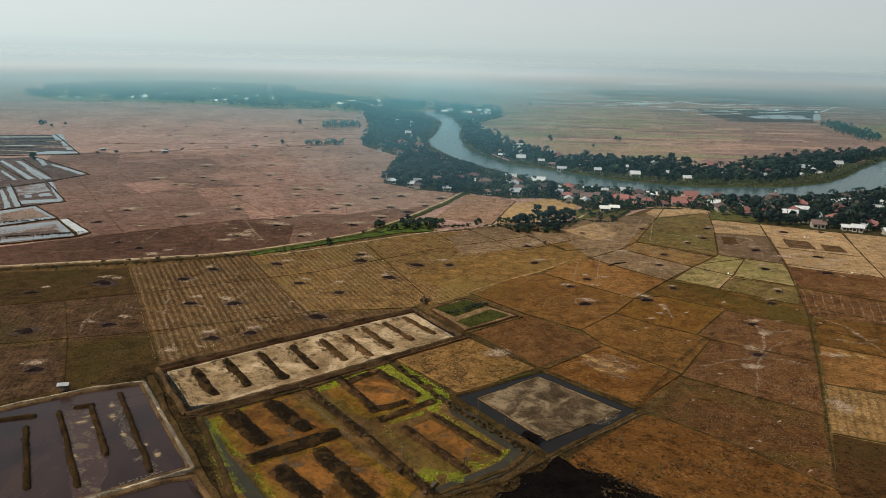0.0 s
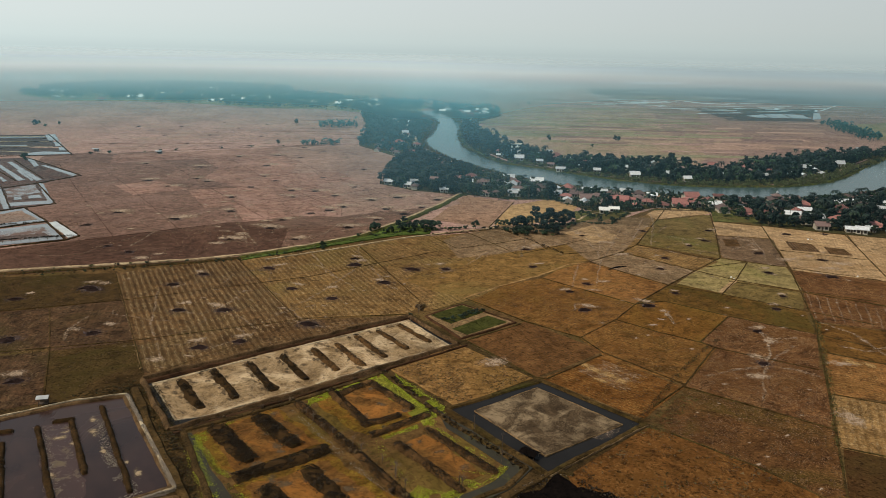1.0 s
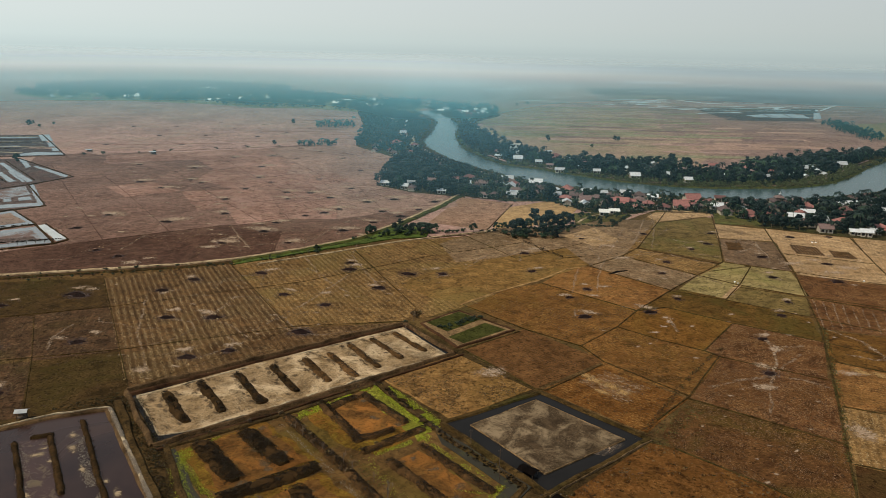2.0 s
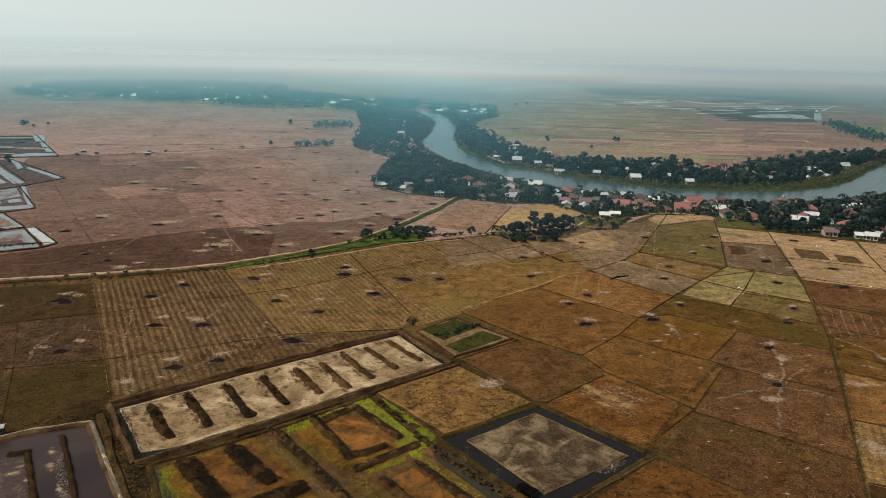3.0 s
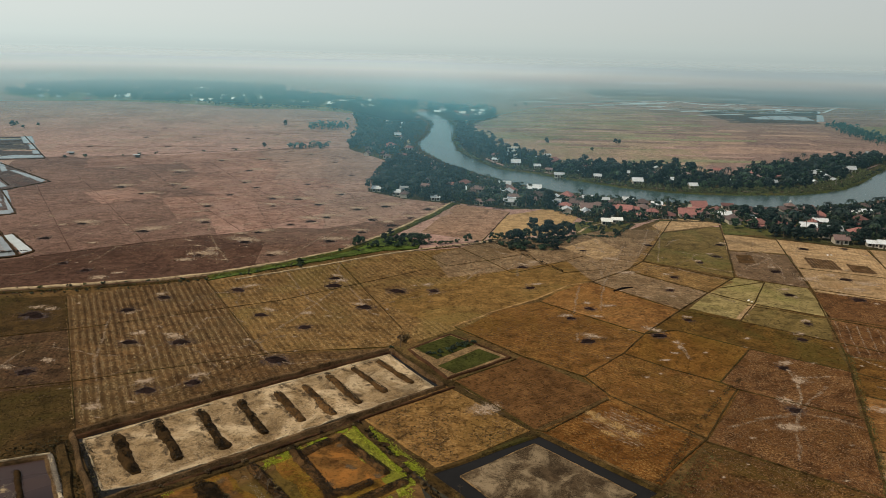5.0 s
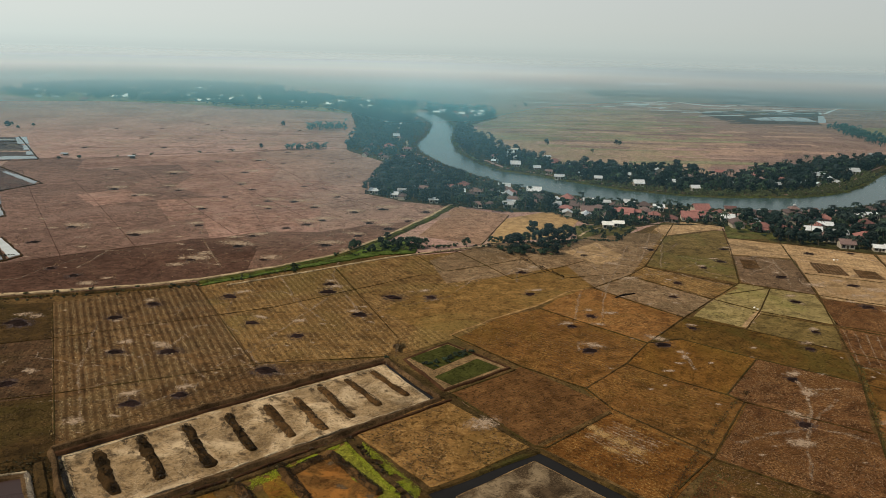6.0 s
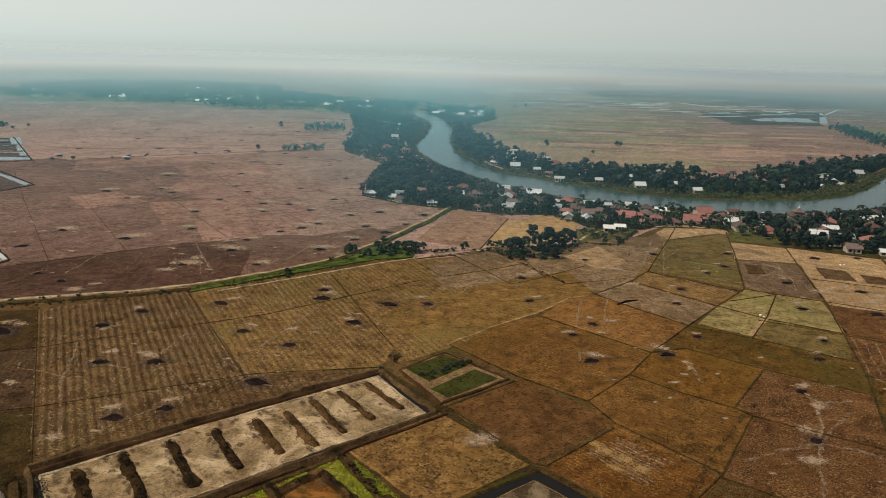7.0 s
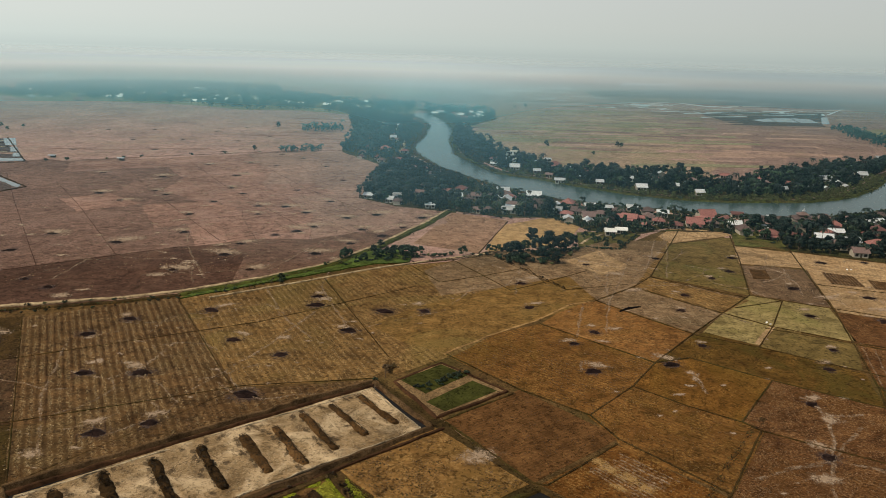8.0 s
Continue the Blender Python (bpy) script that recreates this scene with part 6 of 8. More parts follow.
for x, y, w, kind in ACROSS[-len(TUCKED):]:
    house(x, y, w, kind, "across the river")
TUCKED = scatter(LOWER_LEFT, 9, 13, [(x, y, w * 1.5) for x, y, w, k in UPSTREAM]) + scatter(UPPER_LEFT, 14, 15, [(x, y, w * 1.5) for x, y, w, k in UPSTREAM])
UPSTREAM += [(x, y, rng.uniform(5.5, 8.5), k) for (x, y), k in zip(TUCKED, itertools.cycle(["white", "brown", "brown", "red"]))]
for x, y, w, kind in UPSTREAM[-len(TUCKED):]:
    house(x, y, w, kind, "among upstream trees")
SPARE = [(x, y, w * 1.1) for x, y, w, k in VILLAGE]
INFILL = scatter([(29.7, 527.0), (46.2, 477.9), (77.5, 471.6), (92.8, 443.8), (141.7, 459.9), (191.0, 424.4), (224.8, 417.0), (251.5, 395.3), (273.7, 375.5), (373.7, 516.5), (319.7, 510.1), (231.8, 468.0), (158.7, 473.1), (89.6, 511.0), (53.1, 555.7)], 58, 11.5, SPARE)
for x, y in INFILL:
    house(x, y, rng.uniform(7, 11), rng.choice(["red", "brown", "white"], p=[0.32, 0.38, 0.30]), "in riverside village")
VILLAGE += [(x, y, 9.0, "red") for x, y in INFILL]
FAR_HOMES = [(x, y, w) for x, y, w in [(-661.3, 1278.1, 16), (-636.7, 1287.6, 13), (-724.8, 1512.5, 15), (-544.4, 1339.8, 18), (-540.8, 1358.0, 16), (-714.6, 1563.5, 14), (-629.8, 1604.7, 12), (-606.6, 1615.9, 13), (-575.2, 1656.5, 10), (-546.2, 1752.4, 15), (-395.1, 1286.7, 13), (-382.7, 1306.0, 12), (-515.0, 1740.2, 13), (-504.5, 1355.4, 14), (-569.8, 1252.3, 13), (-756.1, 1454.7, 12), (-730.0, 1445.9, 10), (-449.6, 1394.2, 12), (-428.0, 1538.2, 12), (-350.1, 1333.3, 14), (-355.1, 1431.8, 12), (-311.1, 1379.9, 13), (-295.8, 1455.3, 12), (-246.1, 1310.3, 14), (-218.3, 1291.3, 13), (-223.6, 1412.9, 12), (-173.0, 1278.9, 15), (-163.4, 1354.5, 13), (-124.1, 1268.2, 12), (-119.2, 1370.2, 14), (-508.7, 1443.2, 12)]]
FAR_HOMES += [(x, y, 11.0) for x, y in scatter([(-778.5, 1409.8), (-762.4, 1716.1), (-637.3, 1847.3), (-362.5, 1743.9), (-145.1, 1335.3), (-38.0, 1255.5), (-35.0, 1157.5), (-208.9, 1227.5), (-394.1, 1278.8), (-649.0, 1279.7)], 34, 18)]
TOP_HOMES = [(x, y, 11.0) for x, y in scatter([(-1.2, 1202.9), (91.7, 1206.4), (47.4, 1037.9), (33.9, 1016.8)], 14, 9)]
for x, y, w in FAR_HOMES + TOP_HOMES:
    house(x, y, w, rng.choice(["hall", "hall", "white", "red"]), "in distant tree belt")
FAR_CLEAR = [(x, y - w * q, w * 0.9) for x, y, w in FAR_HOMES for q in (0.2, 1.6, 3.0, 4.4)]
KEEP = [(x, y - w * q, w * 0.72) for x, y, w, k in ACROSS for q in (0.9, 1.8)] + [(x, y - w * q, w * 0.8) for x, y, w, k in UPSTREAM for q in (0.8, 1.6)] + [(x, y - w * q, w * 0.8) for x, y, w in TOP_HOMES for q in (0.2, 1.2, 2.2)] + [(x, y, w * 0.72) for x, y, w, k in VILLAGE + ACROSS + UPSTREAM] + [(x, y - w * 0.7, w * 0.3) for x, y, w, k in VILLAGE + ACROSS + UPSTREAM]


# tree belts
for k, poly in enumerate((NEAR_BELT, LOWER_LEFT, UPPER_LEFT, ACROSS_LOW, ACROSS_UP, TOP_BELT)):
    slab("grove_ground", poly, 0.2 + 0.01 * k, M["grove"], "weedy ground toned dark like tree shade under riverside trees", "ground", step=9, rough=2.0)
for poly, count, apart, mixw in ((NEAR_BELT, 110, 5.0, 0.4), (LOWER_LEFT, 60, 6.0, 0.22)):
    for x, y in scatter(poly, count, apart, KEEP):
        tall = shore_height(x, y)
        if rng.random() < mixw:
            plant(PALMS[int(rng.integers(0, 3))], x, y, min(rng.uniform(0.8, 1.1), max(tall / 9.0, 0.5)))
        else:
            plant(TREES[int(rng.integers(0, 5))], x, y, min(rng.uniform(0.6, 1.0), max(tall / 9.0, 0.4)))
for poly, count, apart in ((ACROSS_LOW, 60, 9.0), (ACROSS_UP, 10, 9.0)):
    for x, y in scatter(poly, count, apart, KEEP):
        if rng.random() < 0.22:
            plant(PALMS[int(rng.integers(0, 3))], x, y, rng.uniform(0.8, 1.1))
        else:
            plant(TREES[int(rng.integers(0, 5))], x, y, rng.uniform(0.7, 1.1))
HOMES = [(x, y, w * 0.8) for x, y, w, k in VILLAGE + ACROSS + UPSTREAM]
for poly, count in ((LOWER_LEFT, 260), (UPPER_LEFT, 260), (ACROSS_LOW, 420), (NEAR_BELT, 420)):
    wood("garden_bushes", poly, count, 2.4, "low green garden bushes between riverside houses", "leaf_mid", 10, 0, HOMES, 0.0)
wood("riverside_wood", NEAR_BELT, 460, 4.8, "dense mixed green trees between village houses", "leaf_mid", 16, 0, KEEP, 0.12, shore=True)
wood("riverside_wood", LOWER_LEFT, 450, 6.0, "dense dark palm grove beside the river", "leaf_dark", 16, 0, KEEP, 0.15, shore=True)
wood("riverside_wood", UPPER_LEFT, 800, 6.8, "dense dark trees along the river bend", "leaf_hazed", 12, 0, KEEP, 0.2, shore=True)
wood("riverside_wood", ACROSS_LOW, 700, 6.4, "dense dark wood on the far river bank", "leaf_dark", 22, 0, KEEP, 0.12)
wood("riverside_wood", ACROSS_LOW, 330, 5.4, "lighter green trees in the wood on the far river bank", "leaf_mid", 22, 0, KEEP, 0.1)
wood("riverside_wood", ACROSS_UP, 130, 8.5, "dense trees on the inner river bank", "leaf_dark", 12, 0, KEEP, 0.3)
wood("riverside_wood", TOP_BELT, 170, 8.5, "distant trees round the upper river", "leaf_hazed", 8, 0, KEEP, 0.3)
FAR_BELT = [(-777.8, 1370.2), (-829.8, 1570.1), (-807.9, 1819.7), (-657.2, 1905.6), (-373.3, 1795.9), (-303.0, 1571.9), (-148.4, 1365.8), (-21.7, 1316.7), (-33.9, 1124.6), (-123.1, 1131.8), (-200.7, 1178.8), (-287.7, 1164.0), (-378.1, 1226.2), (-533.0, 1259.6), (-622.7, 1227.0)]
FAR_CLEAR += [(x, y, rng.uniform(14, 42)) for x, y in scatter(FAR_BELT, 46)]
slab("grove_ground", FAR_BELT, 0.3, M["sage"], "dull grassy ground under distant trees", "ground", step=25, rough=6.0)
wood("far_wood", FAR_BELT, 2400, 10, "distant hazy tree belt beyond the plain", "leaf_hazed", 2, avoid=FAR_CLEAR, palms=0.1)
wood("far_wood", [(-1396.6, 2181.2), (-586.9, 2940.1), (39.4, 2973.8), (34.7, 2592.7), (-492.1, 2463.2), (-1203.7, 1877.0)], 500, 18, "very distant line of trees in the haze", "leaf_hazed", 1, palms=0.0)
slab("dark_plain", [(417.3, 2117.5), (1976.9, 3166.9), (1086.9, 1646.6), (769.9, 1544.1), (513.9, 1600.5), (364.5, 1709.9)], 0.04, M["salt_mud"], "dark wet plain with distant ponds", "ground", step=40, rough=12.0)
wood("far_wood", [(566.8, 1094.6), (596.0, 1101.6), (544.5, 897.7), (506.1, 855.2), (528.6, 973.8)], 120, 7, "distant grove beyond the river", "leaf_hazed", 6, palms=0.1)
wood("far_wood", [(-150.5, 922.9), (-105.1, 965.3), (-97.1, 891.9), (-142.4, 881.6)], 70, 5, "row of trees at the plain's edge", "leaf_hazed", 6)
wood("far_wood", [(-136.2, 728.7), (-98.1, 740.7), (-97.3, 717.4), (-131.9, 711.0)], 40, 4, "row of bushes at the plain's edge", "leaf_hazed", 8)


# low bushes along the far bank
wood("bank_bushes", FAR_BANK[6:20] + [(x - 6, y + 15) for x, y in FAR_BANK[19:5:-1]], 420, 3.0, "pale green bushes and reeds on the far river bank", "reed", 14, palms=0.0)
for x, y in spread(FAR_BANK[3:], 5.0):
    if rng.random() < 0.8:
        plant(SHRUBS[int(rng.choice([0, 1, 1]))], x + rng.uniform(-2, 2), y + rng.uniform(0, 4), rng.uniform(0.6, 1.5))

# a loose front row of trees and hedges before the houses
for x, y in spread([(23.3, 473.2), (44.8, 462.1), (76.3, 463.8), (89.3, 434.9)], 6.5) + spread([(114.8, 432.6), (138.5, 448.7), (162.1, 439.2), (187.0, 414.8), (220.1, 407.7), (246.5, 386.9), (266.0, 364.1)], 6.0):
    x, y = x + rng.uniform(-2.5, 2.5), y + rng.uniform(-2, 4)
    if rng.random() < 0.32:
        plant(TREES[int(rng.choice([1, 3]))], x, y, rng.uniform(0.4, 0.75))
    else:
        plant(SHRUBS[0], x, y, rng.uniform(0.7, 1.4))

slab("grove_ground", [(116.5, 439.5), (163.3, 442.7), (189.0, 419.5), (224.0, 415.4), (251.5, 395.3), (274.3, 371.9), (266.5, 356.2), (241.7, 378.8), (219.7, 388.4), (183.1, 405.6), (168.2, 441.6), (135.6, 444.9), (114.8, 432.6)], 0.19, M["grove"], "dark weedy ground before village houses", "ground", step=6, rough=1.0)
for x, y in spread([(188.1, 413.4), (218.6, 404.7), (231.7, 398.9), (246.5, 386.9), (266.0, 364.1)], 3.6):
    if rng.random() < 0.75:
        plant(PALMS[int(rng.integers(0, 3))] if rng.random() < 0.3 else TREES[int(rng.integers(0, 5))], x + rng.uniform(-2, 2), y + rng.uniform(0, 12), rng.uniform(0.5, 0.95))

for x, y in spread([(185.8, 405.9), (200.8, 401.6), (212.2, 398.5), (225.4, 394.3)], 2.6):
    plant(PALMS[int(rng.integers(0, 3))] if rng.random() < 0.3 else TREES[int(rng.choice([0, 2, 4]))], x + rng.uniform(-1.5, 1.5), y + rng.uniform(-1, 6), rng.uniform(0.5, 0.85))
wood("riverside_wood", [(188.7, 415.0), (220.1, 407.7), (248.1, 389.7), (267.7, 366.6), (378.2, 517.0), (319.7, 510.1), (230.9, 466.0), (199.7, 444.9)], 190, 5.6, "dense dark trees among village roofs", "leaf_dark", 16, 0, [(x, y, w * 0.5) for x, y, w, k in VILLAGE] + [(x, y - w * 0.8, w * 0.4) for x, y, w, k in VILLAGE], 0.2)

# path and hedge round the garden plot before the white hall
ribbon("village_path", [(80.9, 408.7), (87.2, 420.2), (95.9, 429.9), (107.9, 433.8)], 1.6, 0.35, M["road"], "pale footpath round a green garden plot", "path", crest=0.8)
for x, y in spread([(114.2, 429.2), (106.5, 415.9), (98.0, 400.0), (88.9, 400.3), (82.1, 403.0)], 1.7):
    plant(SHRUBS[0], x + rng.uniform(-0.4, 0.4), y + rng.uniform(-0.4, 0.4), rng.uniform(0.35, 0.6))
for x, y in [(90.8, 414.4), (93.6, 411.1), (98.9, 418.8), (99.9, 408.2), (89.3, 421.6), (106.0, 423.3)]:
    plant(TREES[int(rng.choice([1, 3]))], x, y, rng.uniform(0.35, 0.55))

# trees and bushes in the fields
for x, y, s in [(42.3, 372.1, 1.3), (45.7, 369.9, 1.4), (50.0, 376.7, 1.3), (53.5, 373.2, 1.2), (57.3, 372.2, 1.4), (61.3, 375.1, 1.2), (66.3, 383.4, 1.3), (71.4, 392.0, 1.3), (75.1, 395.2, 1.2), (39.0, 378.2, 1), (53.2, 387.5, 1.4), (61.7, 385.6, 1.5), (43.5, 374.5, 2.1), (46.8, 373.0, 2.2), (48.4, 376.0, 1.9), (58.6, 380.4, 1.8), (64.0, 388.0, 1.9), (70.0, 396.0, 1.8)]:
    plant(SHRUBS[0], x, y, s * 0.92)
for x, y, s in [(44.8, 376.2, 0.95), (41.6, 383.8, 0.7), (51.3, 392.9, 0.9), (56.4, 387.8, 0.9), (62.5, 393.9, 1), (66.9, 391.6, 0.9), (57.1, 377.3, 0.75), (73.5, 406.5, 0.95), (75.4, 400.9, 0.8), (56.6, 409.3, 0.8), (62.5, 372.7, 0.6)]:
    plant(TREES[int(rng.integers(0, 5))], x, y, s * 0.9)
    plant(SHRUBS[1], x + rng.uniform(-5, 5), y + rng.uniform(-5, 3), s * 1.1)
for x, y, s in [(37.8, 388.8, 0.6), (34.0, 388.4, 0.6), (21.2, 381.8, 0.7), (99.5, 403.2, 0.5), (91.9, 402.5, 0.45), (88.4, 412.5, 0.5), (84.8, 419.8, 0.6), (94.0, 428.8, 0.6)]:
    plant(TREES[3], x, y, s)
for x, y, s in [(-11.1, 374.9, 0.6), (-16.5, 375.6, 0.55), (-22.8, 369.9, 0.5), (-6.7, 379.2, 0.65), (-32.8, 371.5, 0.45), (-2.1, 379.6, 0.5), (-20.0, 383.3, 0.5)]:
    plant(TREES[1], x, y, s)
for x, y, s in [(-52.3, 337.1, 0.9), (-53.1, 334.9, 0.8), (-25.8, 369.6, 1), (-12.4, 369.6, 1.1), (-4.4, 371.6, 1), (-38.2, 361.1, 0.8), (0.4, 377.2, 0.7), (7.0, 377.8, 0.6), (12.6, 381.0, 0.7), (16.3, 382.7, 0.8), (25.5, 382.2, 0.7), (29.2, 382.6, 0.6), (37.7, 380.7, 0.9), (33.0, 384.3, 0.8)]:
    plant(SHRUBS[0], x, y, s)
for x, y in spread([(-84.8, 316.2), (-63.4, 331.9), (-39.2, 356.2), (-17.1, 375.6), (-1.5, 378.4)], 3.2):
    plant(SHRUBS[1], x + rng.uniform(-1, 3), y + rng.uniform(-1, 4), rng.uniform(0.35, 0.75))
for x, y in spread([(-169.0, 290.0), (-150.9, 296.5), (-129.2, 302.5), (-109.2, 308.6), (-91.1, 315.7)], 6.0):
    plant(SHRUBS[int(rng.integers(0, 3))], x + rng.uniform(-2, 2), y + rng.uniform(0, 3), rng.uniform(0.25, 0.6))

for x, y, s in [(-5.9, 379.4, 0.75), (-10.2, 381.3, 0.6), (-1.6, 377.5, 0.7), (-4.0, 384.1, 0.6), (1.7, 382.3, 0.6), (-13.5, 378.8, 0.55), (-32.1, 374.9, 0.6), (-30.2, 377.3, 0.45), (-17.4, 392.4, 0.6), (-53.3, 339.2, 0.45), (-18.2, 373.9, 0.5)]:
    plant(TREES[int(rng.choice([1, 3]))], x, y, s)
for x, y in spread([(-30.6, 360.2), (-17.9, 369.6), (-1.6, 375.3), (12.5, 381.0)], 2.4):
    plant(SHRUBS[int(rng.integers(0, 2))], x, y + rng.uniform(-1, 5), rng.uniform(0.4, 0.9))
for x, y in spread([(-158.1, 287.7), (-136.6, 295.2), (-111.5, 302.6), (-92.1, 311.4), (-74.2, 322.1), (-52.9, 335.6)], 3.4):
    plant(SHRUBS[int(rng.choice([0, 0, 2]))], x, y + rng.uniform(-1, 1), rng.uniform(0.25, 0.55))

for x, y in spread([(-34.3, 180.2), (-17.7, 157.8), (-0.2, 133.3)], 2.2) + spread([(-14.4, 164.7), (-0.0, 176.3)], 2.6) + spread([(-13.8, 200.2), (3.0, 174.5), (21.5, 152.1)], 6.0) + spread([(-61.0, 166.6), (-36.0, 182.8), (-13.9, 201.4)], 9.0):
    if rng.random() < 0.7:
        plant(SHRUBS[2], x + rng.uniform(-1.2, 1.2), y + rng.uniform(-1.2, 1.2), rng.uniform(0.3, 0.75), 0.4)

# ---------------------------------------------------------------- burnt straw heaps and litter
def litter_material(name, dark, light, most):
    """Loose bits, thinning out from the middle of the patch."""
    m, n, l, p = base_material(name)
    far = n.new("ShaderNodeAttribute")
    far.attribute_name = "from_middle"
    v = position(n, l)
    add = n.new("ShaderNodeMath")
    add.operation = "MULTIPLY_ADD"
    add.inputs[1].default_value, add.inputs[2].default_value = 3.6, -1.8
    l.new(noise_tex(n, l, v, 0.6, 8, 0.85, 0.5), add.inputs[0])
    s = n.new("ShaderNodeMath")
    s.operation = "ADD"
    l.new(add.outputs[0], s.inputs[0])
    l.new(far.outputs["Fac"], s.inputs[1])
    alpha = ramp(n, l, s.outputs[0], [(0.2, (most,) * 3), (0.62, (0, 0, 0))])
    l.new(mix(n, l, noise_tex(n, l, v, 1.8, 4, 0.7), dark, light), p.inputs["Base Color"])
    l.new(alpha, p.inputs["Alpha"])
    p.inputs["Roughness"].default_value = 0.95
    return m


M["litter"] = litter_material("straw_litter", lin(148, 122, 97), lin(196, 170, 142), 0.6)
M["ash_litter"] = litter_material("ash_litter", lin(52, 39, 37), lin(80, 62, 56), 0.6)


def heap_pattern(seed):
    r = np.random.default_rng(seed)
    bm = bmesh.new()
    rows = []
    for u in (1.0, 0.75, 0.5, 0.25):
        rows.append([bm.verts.new((u * math.cos(a) * (1 + 0.7 * noise.noise(Vector((math.cos(a), math.sin(a), seed)))), u * math.sin(a) * (1 + 0.7 * noise.noise(Vector((math.cos(a), math.sin(a), seed + 4)))), (1 - u * u) * 0.2 * r.uniform(0.7, 1.3) - (0.05 if u == 1 else 0))) for a in [k * math.tau / 18 for k in range(18)]])
    tip = bm.verts.new((0, 0, 0.2))
    for a in range(18):
        b_ = (a + 1) % 18
        for p, q in zip(rows, rows[1:]):
            bm.faces.new((p[a], p[b_], q[b_], q[a]))
        bm.faces.new((rows[-1][a], rows[-1][b_], tip))
    ob = obj("ash_mound", bm, M["ash"])
    ob.matrix_world = AWAY
    PATTERNS.append(ob)
    return tagged(ob, "low round mound of dark burnt straw", "ash mound", "burnt straw heaps")


def litter_mesh(name, mat, poses):
    """Round patches at the given poses, in one mesh; from_middle runs from 0 to 1 at the rim."""
    vs, fs, rim = [], [], []
    for m in poses:
        k = len(vs)
        vs.append(tuple(m @ Vector((0, 0, 0))))
        vs += [tuple(m @ Vector((math.cos(a * math.tau / 20), math.sin(a * math.tau / 20), 0))) for a in range(20)]
        rim += [0.0] + [1.0] * 20
        fs += [(k, k + 1 + a, k + 1 + (a + 1) % 20) for a in range(20)]
    me = mesh_of(name, vs, fs, M[mat])
    me.attributes.new("from_middle", "FLOAT", "POINT").data.foreach_set("value", rim)
    return me


def litter_pattern(name, mat, label, category, group):
    ob = new(name, litter_mesh(name, mat, [Matrix()]))
    ob.matrix_world = AWAY
    PATTERNS.append(ob)
    return tagged(ob, label, category, group)


def litter_stuff(places, lo, hi, z):
    poses = []
    for k, (x, y) in enumerate(places):
        s = rng.uniform(lo, hi)
        poses.append(pose(x, y, z + 0.0015 * k, 0, 0, rng.uniform(-40, 40)) @ Matrix.Diagonal((s * rng.uniform(1.0, 2.4), s * rng.uniform(0.6, 1.2), 1, 1)))
    tagged(new("straw_litter", litter_mesh("straw_litter", "litter", poses)), "scattered pale straw on dry stubble", "straw", kind="stuff")


M["damp_litter"] = litter_material("damp_mud_stain", lin(70, 53, 31), lin(100, 79, 50), 0.7)
DAMP = litter_pattern("damp_patch", "damp_litter", "damp brown stain on a dry pond floor", "stain", "damp stains")
M["scum_litter"] = litter_material("dried_pond_scum", lin(120, 98, 72), lin(182, 160, 126), 0.8)
SCUM = litter_pattern("scum_patch", "scum_litter", "pale dried scum floating on dark pond water", "scum", "scum patches")
for k, (x, y, sx, sy) in enumerate([(-87.6, 161.5, 2.6, 1.6), (-87.2, 164.3, 1.8, 1.0), (-80.9, 164.5, 1.6, 3.4), (-83.7, 170.3, 1.3, 2.2), (-74.6, 155.9, 1.2, 2.8), (-81.3, 146.0, 1.6, 2.4), (-63.1, 147.2, 1.3, 3.0), (-67.6, 151.6, 1.1, 1.6), (-82.9, 159.2, 1.6, 1.0), (-86.0, 152.6, 1.0, 1.8)]):
    copy_thing(SCUM, pose(x, y, 0.22 + 0.003 * k, 0, 0, rng.uniform(15, 45)) @ Matrix.Diagonal((sx, sy, 1, 1)))
HEAPS = [heap_pattern(k) for k in (1, 2, 3)]
LITTER = litter_pattern("straw_litter", "litter", "thin scatter of pale threshed straw", "straw", "straw scatters")
ASH = litter_pattern("ash_litter", "ash_litter", "thin grey ash round a burnt mound", "ash", "ash scatters")


def burnt(places, size, straw=1.0):
    for x, y in places:
        s = size * rng.uniform(0.75, 1.2)
        copy_thing(ASH, pose(x, y, 0.2 + rng.uniform(0, 0.02), 0, 0, rng.uniform(0, 360)) @ Matrix.Diagonal((s * 2.0, s * 1.7, 1, 1)))
        copy_thing(HEAPS[int(rng.integers(0, 3))], pose(x, y, 0.16, 0, 0, rng.uniform(-25, 25)) @ Matrix.Diagonal((s * rng.uniform(0.7, 1.0), s * 0.6, 1.0 + 0.3 * s, 1)))
        if straw and rng.random() < 0.85:
            t = s * straw * rng.uniform(1.4, 2.3)
            copy_thing(LITTER, pose(x + rng.uniform(-1.2, 1.2) * s, y + s * rng.uniform(1.2, 2.6), 0.24 + rng.uniform(0, 0.05), 0, 0, rng.uniform(-30, 30)) @ Matrix.Diagonal((t * rng.uniform(1.0, 1.7), t * 0.8, 1, 1)))


